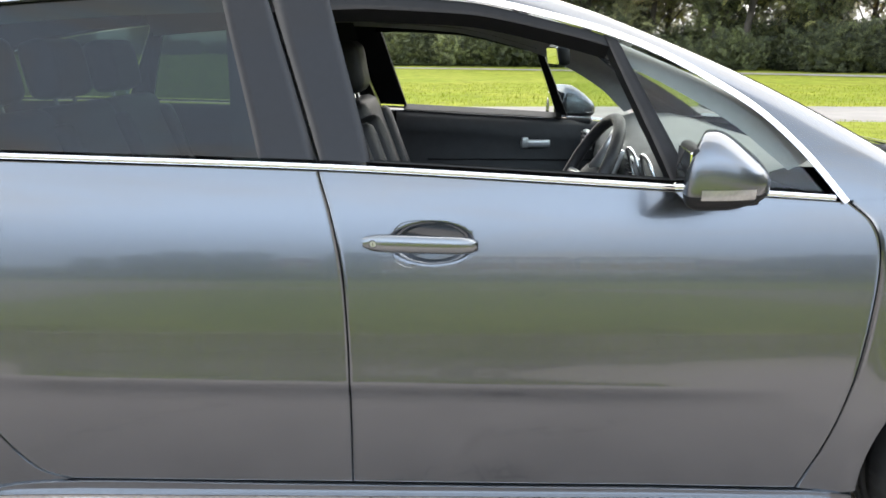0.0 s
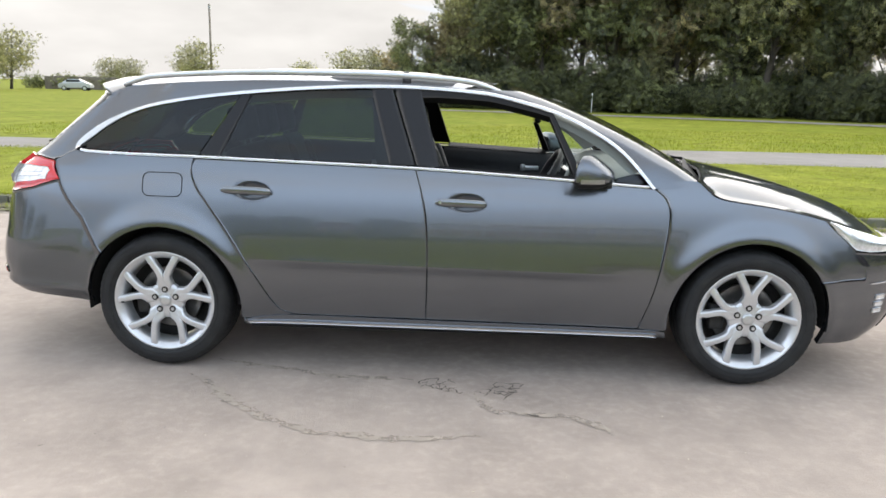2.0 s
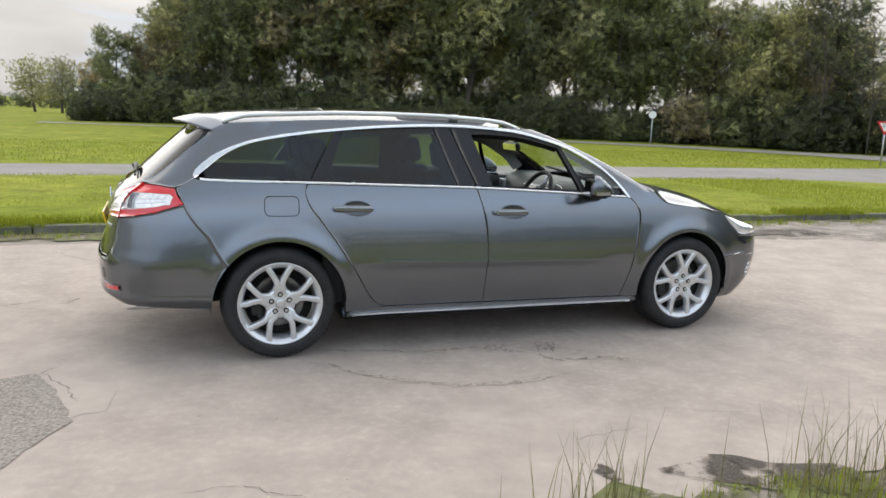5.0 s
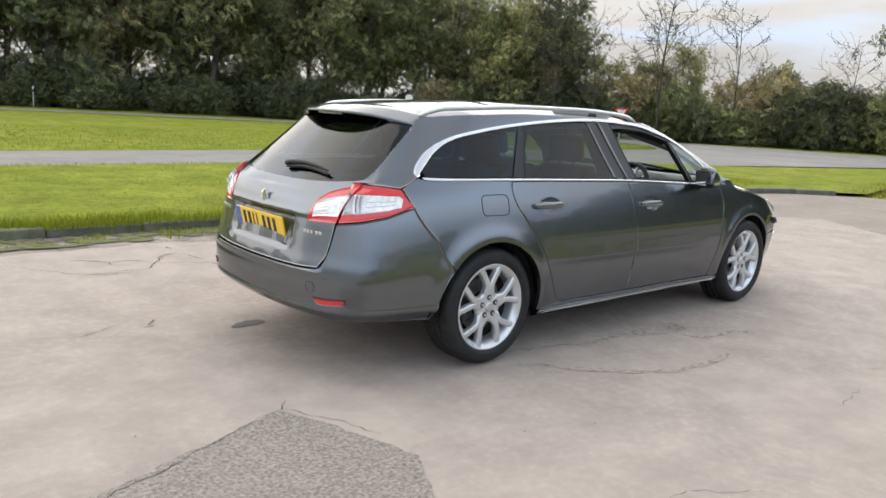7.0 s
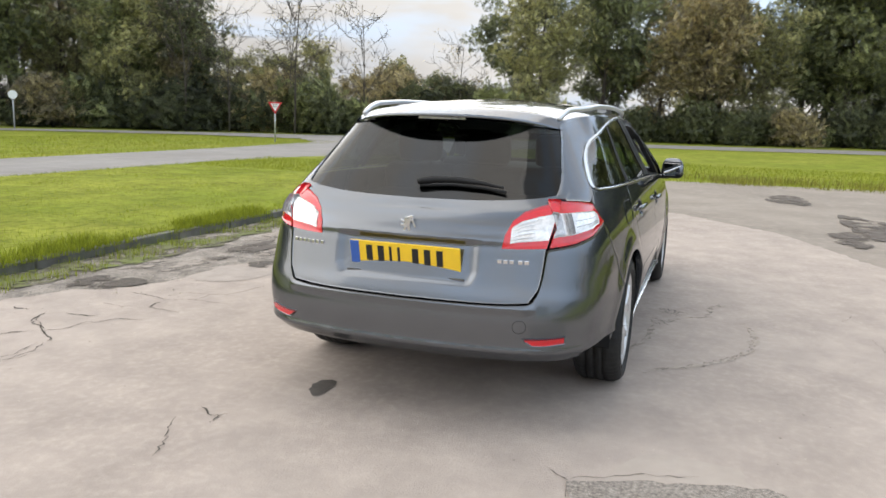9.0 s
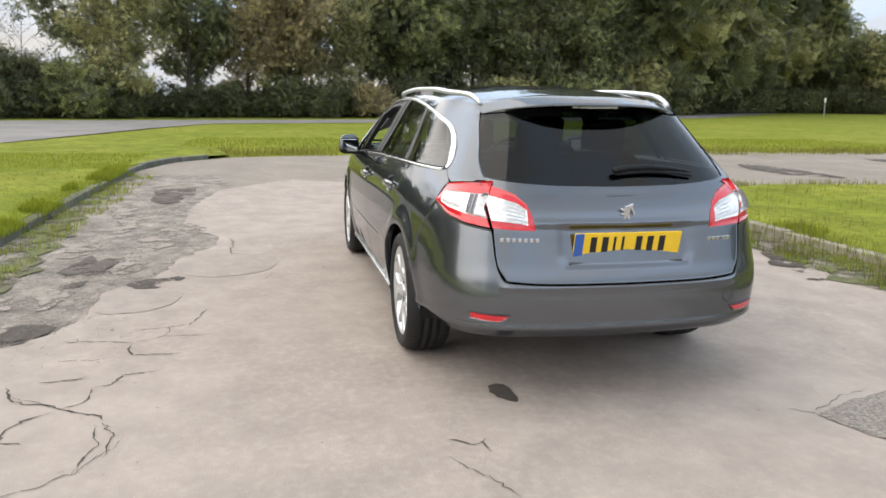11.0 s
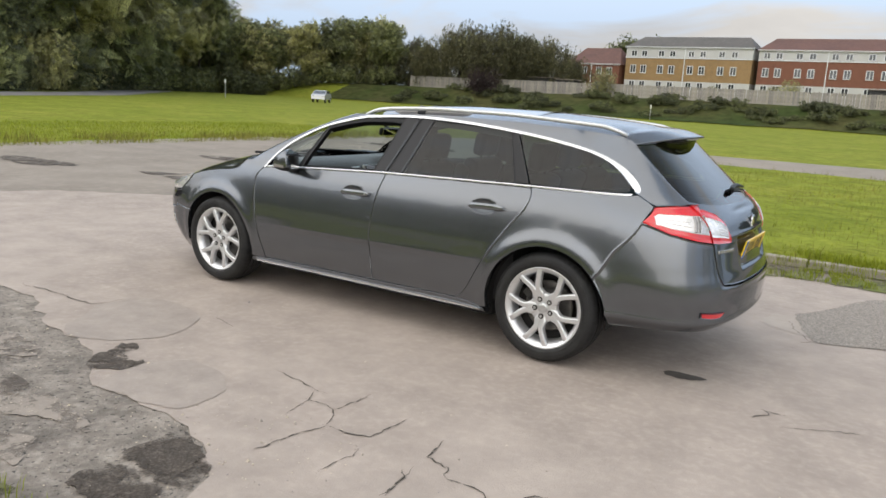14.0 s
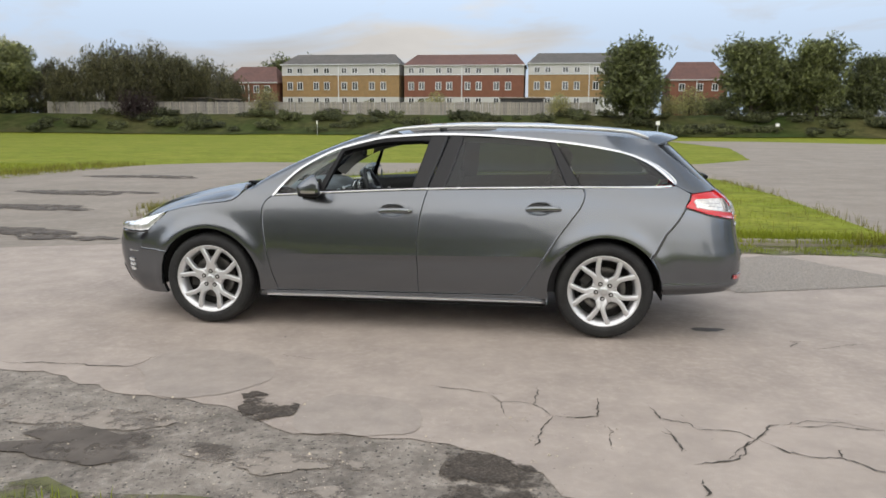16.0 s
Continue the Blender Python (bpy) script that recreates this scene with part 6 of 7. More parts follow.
    # front wipers on the cowl
    for y0 in (0.25, -0.45):
        path = np.array([(1.16 - 0.05 * (1 - t) + 0.10 * (0.4 - abs(y0 + 0.55 * t - 0.1)), y0 - 0.1 + 0.6 * t, 1.000 + 0.035 * t) for t in np.linspace(0, 1, 10)])
        v, f = tube(path, 0.010, 6)
        panel("front_wiper", [(v, f)], M_DARK)


def wheel_proto():
    w = new("wheel")
    w["label"] = "silver ten-spoke alloy wheel with low-profile tyre"
    # tyre: revolved about the y axis; y = 0 is the outer face of the rim
    prof = [(0.242, -0.004), (0.248, 0.010), (0.259, 0.018), (0.278, 0.0225), (0.299, 0.0205), (0.314, 0.012), (0.324, -0.002), (0.3295, -0.018), (0.3315, -0.035)]
    for yg in (-0.062, -0.105, -0.148):
        prof += [(0.3338, yg + 0.006), (0.326, yg + 0.004), (0.326, yg - 0.004), (0.3338, yg - 0.006)]
    prof += [(0.3315, -0.178), (0.326, -0.196), (0.31, -0.212), (0.285, -0.222), (0.25, -0.215), (0.232, -0.205)]
    prof = np.array(prof)
    n = 180
    t = np.linspace(0, 2 * np.pi, n, endpoint=False)
    g = np.zeros((n, len(prof), 3))
    for j, (r, y) in enumerate(prof):
        rr = np.full(n, r)
        if 0.320 < r < 0.3325:
            rr = r - 0.0045 * (np.arange(n) % 3 == 0)
        g[:, j] = np.stack([rr * np.cos(t), np.full(n, y), rr * np.sin(t)], 1)
    m = len(prof)
    v = g.reshape(-1, 3)
    f = [(i * m + j, ((i + 1) % n) * m + j, ((i + 1) % n) * m + j + 1, i * m + j + 1) for i in range(n) for j in range(m - 1)]
    tyre = part("tyre", mesh_of("tyre", v, f, M_TYRE), M_TYRE, w)
    for rr in (0.268, 0.302):
        tt = np.linspace(0, 2 * np.pi, 96, endpoint=False)
        yy = 0.0215 if rr < 0.28 else 0.0195
        v, f = tube(np.stack([rr * np.cos(tt), np.full(96, yy), rr * np.sin(tt)], 1), 0.0016, 5, True)
        part("tyre_ridge", mesh_of("tyre_ridge", v, f, M_TYRE), M_TYRE, tyre)

    def revolve(name, pr, mt, par, seg=96, label=""):
        pr = np.array(pr)
        tt = np.linspace(0, 2 * np.pi, seg, endpoint=False)
        g2 = np.stack([np.stack([pr[:, 0] * np.cos(q), pr[:, 1], pr[:, 0] * np.sin(q)], 1) for q in tt])
        k = len(pr)
        fs = [(i * k + j, ((i + 1) % seg) * k + j, ((i + 1) % seg) * k + j + 1, i * k + j + 1) for i in range(seg) for j in range(k - 1)]
        return part(name, mesh_of(name, g2.reshape(-1, 3), fs, mt), mt, par, label)

    rim = revolve("rim", [(0.247, -0.002), (0.249, 0.006), (0.245, 0.010), (0.238, 0.007), (0.224, -0.004), (0.213, -0.014), (0.207, -0.05), (0.201, -0.11), (0.205, -0.19)], M_RIM, w)
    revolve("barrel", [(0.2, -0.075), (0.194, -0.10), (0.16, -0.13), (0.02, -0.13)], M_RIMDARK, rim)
    revolve("brake_disc", [(0.150, -0.085), (0.155, -0.09), (0.153, -0.10), (0.07, -0.10), (0.07, -0.085), (0.150, -0.085)], M_DISC, w)
    bm = bmesh.new()
    box(bm, (0.12, -0.075, 0.055), (0.07, 0.05, 0.13), 0.015, Matrix.Rotation(radians(-25), 4, "Y"))
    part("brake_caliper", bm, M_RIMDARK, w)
    # ten arms in five forked pairs
    stem0 = 47
    for k in range(5):
        for sgn in (-1, 1):
            rr = np.linspace(0.030, 0.236, 40)
            ang = np.radians(stem0 + 72 * k + sgn * np.interp(rr, [0.03, 0.09, 0.11, 0.125, 0.15, 0.18, 0.21, 0.236], [0, 7.0, 7.0, 7.3, 9.9, 13.5, 16.2, 18.0]))
            c = np.stack([rr * np.cos(ang), np.interp(rr, [0.03, 0.06, 0.12, 0.2, 0.236], [-0.012, -0.010, 0.001, 0.004, 0.001]), rr * np.sin(ang)], 1)
            tan = np.gradient(c, axis=0)
            tan[:, 1] = 0
            tan /= np.linalg.norm(tan, axis=1)[:, None]
            sd = np.stack([-tan[:, 2], 0 * rr, tan[:, 0]], 1)
            wd = np.interp(rr, [0.03, 0.07, 0.09, 0.10, 0.11, 0.125, 0.15, 0.19, 0.236], [0.024, 0.030, 0.031, 0.0235, 0.0190, 0.0170, 0.0165, 0.0165, 0.019])
            pr = np.array([(-1, -0.034), (-1.05, -0.010), (-0.86, -0.001), (-0.55, 0.002), (0.0, 0.0005), (0.55, 0.002), (0.86, -0.001), (1.05, -0.010), (1, -0.034)])
            g2 = c[:, None] + pr[None, :, :1] * wd[:, None, None] * sd[:, None] + np.array([0, 1, 0]) * pr[None, :, 1:]
            k2 = len(pr)
            fs = [(i * k2 + j, (i + 1) * k2 + j, (i + 1) * k2 + j + 1, i * k2 + j + 1) for i in range(39) for j in range(k2 - 1)]
            part("spoke", mesh_of("spoke", g2.reshape(-1, 3), fs, M_RIM), M_RIM, rim)
    revolve("hub", [(0.0, -0.008), (0.028, -0.008), (0.034, -0.010), (0.060, -0.011), (0.082, -0.010), (0.089, -0.016), (0.091, -0.036)], M_RIM, rim, 48)
    revolve("hub_cap", [(0.0, 0.002), (0.020, 0.002), (0.027, -0.001), (0.0295, -0.010)], M_SILVER, rim, 32)
    for k in range(5):
        a = radians(stem0 + 72 * k)
        x, z = 0.054 * math.cos(a), 0.054 * math.sin(a)
        # dark plug; the shade of the bolt hole is in its colour
        bm = bmesh.new()
        cyl(bm, (x, -0.03, z), (x, -0.0065, z), 0.0160, 0.0160, 16)
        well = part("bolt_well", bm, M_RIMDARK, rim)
        bm = bmesh.new()
        cyl(bm, (x, -0.016, z), (x, -0.002, z), 0.0098, 0.0085, 6)
        part("wheel_bolt", bm, M_SILVER, rim)
    v, f = tube(np.array([(0.196, 0.000, 0.10), (0.19, 0.004, 0.098), (0.178, 0.012, 0.092)]), 0.0035, 6)
    part("valve", mesh_of("valve", v, f, M_DARK), M_DARK, rim)
    return w


def wheels():
    proto = wheel_proto()
    first = True
    for cx, s, turn in ((-1.41, 1, -16), (1.41, 1, 26), (-1.41, -1, 30.7), (1.41, -1, 26.5)):
        m = Matrix.Translation((cx, s * (0.872 if cx > 0 else 0.868), 0.334)) @ (Matrix.Identity(4) if s > 0 else Matrix.Rotation(math.pi, 4, "Z")) @ Matrix.Rotation(radians(turn), 4, "Y")
        if first:
            proto.matrix_basis = m
            w = proto
            first = False
        else:
            w = copy_thing(proto, m)
        w.parent = car


M_PILLAR = mat("pillar_film", (0.010, 0.010, 0.012), 0.35, coat=0.12, spec=0.3, vary=0.1, scale=60)
# body paint darkened: the shade in the handle cups is put into its colour
M_CUP_SHADE = mat("shaded_cup_paint", (0.10, 0.115, 0.128), 0.26, 0.85, coat=1.0)
M_HANDLE = mat("handle_paint", (0.20, 0.215, 0.23), 0.24, 0.9, coat=1.0)
M_MIRROR = mat("mirror_silver", (0.9, 0.9, 0.9), 0.01, 1.0)
windows()
handle_set()
door_mirror()
lights()
rear_details()
wheels()


# ---- the estate car: inside ----
def soft_block(parts_list, material, name, parent, label=""):
    bm = bmesh.new()
    for c, s, b, r in parts_list:
        box(bm, c, s, b, r, 3)
    return part(name, bm, material, parent, label, True)


def seat(x, y, rear=False):
    lean = Matrix.Rotation(radians(-20), 4, "Y")
    s = new("rear_seat" if rear else "front_seat")
    s.parent = car
    s["label"] = "dark leather car seat"
    soft_block([((x + 0.22, y, 0.50), (0.54, 0.50, 0.15), 0.06, Matrix.Rotation(radians(-6), 4, "Y")), ((x + 0.22, y - 0.22, 0.53), (0.50, 0.08, 0.17), 0.035, None), ((x + 0.22, y + 0.22, 0.53), (0.50, 0.08, 0.17), 0.035, None)], M_SEAT, "cushion", s)
    soft_block([((x - 0.10, y, 0.80), (0.13, 0.46, 0.58), 0.055, lean), ((x - 0.06, y - 0.21, 0.78), (0.13, 0.09, 0.52), 0.04, lean), ((x - 0.06, y + 0.21, 0.78), (0.13, 0.09, 0.52), 0.04, lean)], M_SEAT, "backrest", s)
    soft_block([((x - 0.205, y, 1.185), (0.10, 0.27, 0.18), 0.045, Matrix.Rotation(radians(-10), 4, "Y"))], M_SEAT, "headrest", s)
    for d in (-0.06, 0.06):
        bm = bmesh.new()
        cyl(bm, (x - 0.18, y + d, 1.03), (x - 0.20, y + d, 1.14), 0.007, seg=8)
        part("headrest_rod", bm, M_CHROME, s)


def interior():
    for y in (-0.36, 0.36):
        seat(-0.05, y)
    for y in (-0.42, 0.0, 0.42):
        seat(-0.92, y, True)
    # dashboard, lofted across the car
    prof = [(0.74, 0.56), (0.69, 0.70), (0.65, 0.84), (0.665, 0.93), (0.72, 0.978), (0.80, 1.000), (0.95, 1.000), (1.10, 0.972)]
    ys = np.linspace(-0.73, 0.73, 31)
    g = np.zeros((31, len(prof), 3))
    for i, y in enumerate(ys):
        hood = 0.030 * math.exp(-(((y + 0.36) / 0.17) ** 4))
        for j, (x, z) in enumerate(prof):
            mid = 0.045 * math.exp(-((y / 0.13) ** 4)) if j < 4 else 0
            g[i, j] = (x - mid - hood * 0.6 * (j in (2, 3, 4)) + 0.05 * (abs(y) / 0.73) ** 4, y, z + hood * (j in (3, 4)))
    dash = panel("dashboard", [sheet(g)], M_DASH, label="dark moulded dashboard")
    bm = bmesh.new()
    box(bm, (0.600, -0.02, 0.905), (0.02, 0.22, 0.11), 0.008, Matrix.Rotation(radians(18), 4, "Y"))
    part("display_bezel", bm, M_SILVER, dash)
    bm = bmesh.new()
    box(bm, (0.592, -0.02, 0.906), (0.02, 0.19, 0.09), 0.004, Matrix.Rotation(radians(18), 4, "Y"))
    part("display", bm, M_SCREEN, dash)
    for y in (-0.60, -0.17, 0.14, 0.60):
        bm = bmesh.new()
        box(bm, (0.645, y, 0.905), (0.03, 0.09, 0.075), 0.012)
        v = part("air_vent", bm, M_SILVER, dash)
        for k in range(4):
            bm = bmesh.new()
            box(bm, (0.629, y, 0.880 + 0.017 * k), (0.012, 0.075, 0.009), 0.002)
            part("vent_slat", bm, M_CABIN, v)
    for y in (-0.44, -0.28):
        v, f = tube(np.array([(0.618 - 0.02 * math.sin(a), y + 0.055 * math.cos(a), 0.93 + 0.055 * math.sin(a)) for a in np.linspace(0, 2 * math.pi, 24, endpoint=False)]), 0.005, 6, True)
        panel("dial_ring", [(v, f)], M_CHROME, dash)
    bm = bmesh.new()
    box(bm, (0.36, 0.0, 0.50), (0.75, 0.22, 0.30), 0.05)
    part("centre_console", bm, M_CABIN, car, smooth=True)
    bm = bmesh.new()
    cyl(bm, (0.36, 0.0, 0.63), (0.35, 0.0, 0.76), 0.012, seg=10)
    bmesh.ops.create_uvsphere(bm, u_segments=14, v_segments=10, radius=0.028, matrix=Matrix.Translation((0.35, 0, 0.785)))
    part("gear_lever", bm, M_CHROME, car, smooth=True)
    # steering wheel on the right-hand side
    m = Matrix.Translation((0.452, -0.36, 0.905)) @ Matrix.Rotation(radians(-62), 4, "Y")
    a = np.linspace(0, 2 * np.pi, 48, endpoint=False)
    v, f = tube(np.stack([0.187 * np.cos(a), 0.187 * np.sin(a), 0 * a], 1), 0.0165, 10, True)
    v = np.array([m @ Vector(q) for q in v])
    wheel = panel("steering_wheel", [(v, f)], M_SEAT, label="dark leather steering wheel with silver spokes")
    for ang in (90, 200, 270, 340):
        t = radians(ang)
        p = [m @ Vector((r * math.cos(t), r * math.sin(t), -0.02 * (1 - r / 0.19))) for r in (0.05, 0.12, 0.182)]
        v, f = tube(np.array([tuple(q) for q in p]), [0.022, 0.014, 0.011], 8)
        panel("wheel_spoke", [(v, f)], M_SILVER, wheel)
    bm = bmesh.new()
    bmesh.ops.create_uvsphere(bm, u_segments=20, v_segments=14, radius=1.0, matrix=m @ Matrix.Translation((0, 0, -0.02)) @ Matrix.Diagonal((0.068, 0.078, 0.032, 1)))
    part("wheel_hub", bm, M_CABIN, wheel, smooth=True)
    bm = bmesh.new()
    cyl(bm, m @ Vector((0, 0, -0.03)), m @ Vector((0, 0, -0.25)), 0.04, 0.05, 12)
    part("steering_column", bm, M_CABIN, wheel, smooth=True)
    # inner mirror
    bm = bmesh.new()
    box(bm, (0.43, 0.0, 1.235), (0.035, 0.24, 0.062), 0.015, Matrix.Rotation(radians(-8), 4, "Y"))
    mir = part("inner_mirror", bm, M_DARK, car, smooth=True)
    bm = bmesh.new()
    box(bm, (0.411, 0.0, 1.232), (0.006, 0.22, 0.050), 0.002, Matrix.Rotation(radians(-8), 4, "Y"))
    part("mirror_glass", bm, M_MIRROR, mir)
    bm = bmesh.new()
    cyl(bm, (0.445, 0, 1.255), (0.52, 0, 1.315), 0.014, seg=8)
    part("mirror_arm", bm, M_DARK, mir)
    # door linings
    for s in (1, -1):
        for x0, x1 in ((-0.12, 0.88), (-1.15, -0.20)):
            xs = np.linspace(x0, x1, 24)
            g = np.zeros((24, 9, 3))
            for j, (zf, dy) in enumerate(((0.30, 0.10), (0.50, 0.12), (0.66, 0.13), (0.70, 0.165), (0.74, 0.165), (0.78, 0.12), (0.90, 0.105), (0.965, 0.085), (0.985, 0.045))):
                z = zf if zf < 0.9 else zf + (belt_z(xs) - 0.985)
                g[:, j] = np.stack([xs, half_w(z) - dy + 0 * xs, z + 0 * xs], 1)
            lin = panel("door_lining", [sheet(g, side=s)], M_CABIN, label="black moulded door lining")
            c = (0.46 if x0 > -0.5 else -0.55, (half_w(0.87) - 0.112) * s, 0.868)
            bm = bmesh.new()
            box(bm, c, (0.125, 0.018, 0.032), 0.008)
            box(bm, (c[0] - 0.045, c[1] - 0.006 * s, c[2] + 0.004), (0.03, 0.016, 0.045), 0.007)
            part("release_handle", bm, M_SILVER, lin, "satin silver release handle", True)
            v, f = tube(np.stack([xs[3:-3], np.full(18, (half_w(0.80) - 0.118) * s), np.full(18, 0.80)], 1), 0.004, 6)
            panel("trim_strip", [(v, f)], M_DARK, lin)
    # luggage cover and seat-belt
    bm = bmesh.new()
    box(bm, (-1.62, 0, 0.93), (0.75, 1.16, 0.02), 0.008)
    part("luggage_cover", bm, M_CABIN, car)
    bm = bmesh.new()
    box(bm, (0.0, 0, 0.33), (2.3, 1.42, 0.04), 0.01)
    part("cabin_floor", bm, M_LINER, car)


# base colour raised: the sky's sheen on the dash pad is painted in
M_DASH = mat("dash_plastic", (0.085, 0.088, 0.088), 0.5, vary=0.15, scale=30, bump=0.2, bump_scale=350)
interior()


# ---- trees, hedges, houses, signs ----
def leaf_cloud(centres, spread, n, size, rng, flat=0.75, droop=0.0):
    """n bent leaf sprays round the centres."""
    c = centres[rng.integers(0, len(centres), n)]
    way = rng.normal(0, 1, (n, 3))
    way /= np.linalg.norm(way, axis=1)[:, None]
    p = c + way * (rng.random(n) ** 0.4)[:, None] * spread * 1.75 * [1, 1, flat]
    if droop:
        p[:, 2] -= rng.random(n) ** 1.5 * droop
    a = rng.normal(0, 1, (n, 3))
    a /= np.linalg.norm(a, axis=1)[:, None]
    b = np.cross(a, rng.normal(0, 1, (n, 3)))
    b /= np.linalg.norm(b, axis=1)[:, None]
    s = (size * (0.6 + 0.8 * rng.random(n)))[:, None]
    if droop:
        a = a * [0.35, 0.35, 1]
    q = np.stack([p - a * s, p + b * s * 0.45, p + a * s, p - b * s * 0.45], 1)
    q[:, 1] += np.cross(a, b) * s * 0.2
    i = np.arange(n)[:, None] * 4
    return q.reshape(-1, 3), np.vstack([i + [0, 1, 2], i + [0, 2, 3]])


def limbs(rng, height, spread, trunk_r, n_limb, lo=0.25, twigs=5, upright=1.0):
    """Trunk and limbs as tubes; gives them and the outer ends."""
    tubes, ends = [], []
    lean = rng.normal(0, 0.03, 2)
    hs = np.linspace(0, height * 0.86, 9)
    tr = np.stack([lean[0] * hs + 0.08 * np.sin(hs * 0.7 + rng.random() * 6), lean[1] * hs + 0.08 * np.cos(hs * 0.6), hs - 0.15], 1)
    tubes.append(tube(tr, np.linspace(trunk_r, trunk_r * 0.18, 9), 6))
    for i in range(n_limb):
        u = lo + (0.95 - lo) * (i + rng.random()) / n_limb
        base = np.array([np.interp(u * height * 0.86, hs, tr[:, k]) for k in range(3)])
        a = i * 2.4 + rng.normal(0, 0.5)
        reach = spread * (1 - 0.55 * abs(u - 0.5)) * (0.6 + 0.5 * rng.random())
        tip = base + np.array([math.cos(a) * reach, math.sin(a) * reach, upright * height * (0.10 + 0.16 * rng.random()) * (1.25 - u)])
        mid = (base + tip) / 2 + rng.normal(0, 0.15, 3) + [0, 0, 0.15]
        path = spline([base, mid, tip], 6)
        tubes.append(tube(path, np.linspace(trunk_r * 0.35 * (1.1 - 0.6 * u), 0.012, 6), 4))
        ends += [tip, mid * 0.4 + tip * 0.6]
        for _ in range(twigs):
            w = rng.uniform(0.35, 1.0)
            s = base * (1 - w) + tip * w
            e = s + rng.normal(0, 1, 3) * [spread * 0.22, spread * 0.22, height * 0.055] + [0, 0, height * 0.03]
            tubes.append(tube(np.array([s, (s + e) / 2 + rng.normal(0, 0.06, 3), e]), [0.02, 0.013, 0.006], 3))
            ends.append(e)
    ends.append(tr[-1])
    return joined(tubes), np.array(ends)


def tree(name, label, seed, height, spread, leaf_mat, n_leaf, size, n_limb=14, lo=0.25, twigs=5, blob=0.75, trunk=0.2, category="tree", droop=0.0, upright=1.0):
    rng = np.random.default_rng(seed)
    t = thing(name, label, category, "trees round the field")
    (v, f), ends = limbs(rng, height, spread, trunk, n_limb, lo, twigs, upright)
    part("trunk", mesh_of("trunk", v, f, M_BARK), M_BARK, t)
    if n_leaf:
        v, f = leaf_cloud(ends, blob, n_leaf, size, rng, droop=droop)
        part("crown", mesh_of("crown", v, f, leaf_mat, False), leaf_mat, t)
    return t


def bush(name, label, seed, height, spread, leaf_mat, n_leaf, size):
    rng = np.random.default_rng(seed)
    t = thing(name, label, "bush", "bushes round the field")
    tubes, ends = [], []
    for i in range(12):
        a = rng.random() * 6.3
        tip = np.array([math.cos(a) * spread * rng.random(), math.sin(a) * spread * rng.random(), height * rng.uniform(0.3, 0.85)])
        tubes.append(tube(np.array([[0, 0, -0.1], tip * [0.4, 0.4, 0.6], tip]), [0.03, 0.02, 0.008], 3))
        ends += [tip, tip * [0.9, 0.9, 0.5]]
    v, f = joined(tubes)
    part("stem", mesh_of("stem", v, f, M_BARK), M_BARK, t)
    v, f = leaf_cloud(np.array(ends), height * 0.24, n_leaf, size, rng)
    v[:, 2] = np.abs(v[:, 2])
    part("foliage", mesh_of("foliage", v, f, leaf_mat, False), leaf_mat, t)
    return t


def placed(proto, spots, seed, used):
    """Copies of a thing at spots (x, y, scale)."""
    rng = np.random.default_rng(seed)
    for x, y, s in spots:
        z = max(0.0, float(ground_height(x, y))) - 0.03
        m = pose(x, y, z, 0, 0, rng.uniform(0, 360)) 
        if proto.name not in used:
            used.add(proto.name)
            proto.scale = (s, s, s * rng.uniform(0.92, 1.1))
            proto.matrix_basis = m @ Matrix.Diagonal((*proto.scale, 1))
        else:
            ob = copy_thing(proto, m)
            k = s / 1.0
            ob.matrix_basis = m @ Matrix.Diagonal((k, k, k * rng.uniform(0.92, 1.1), 1))


def along(pts, step, jitter, seed, depth=0.0):
    rng = np.random.default_rng(seed)
    p = np.asarray(pts, float)
    s = np.r_[0, np.cumsum(np.linalg.norm(np.diff(p, axis=0), axis=1))]
    out = []
    for q in np.arange(0, s[-1], step):
        x, y = np.interp(q, s, p[:, 0]), np.interp(q, s, p[:, 1])
        d = np.array([x, y]) / math.hypot(x, y)
        x, y = np.array([x, y]) + d * rng.uniform(0, depth) + rng.normal(0, jitter, 2)
        out.append((float(x), float(y)))
    return out


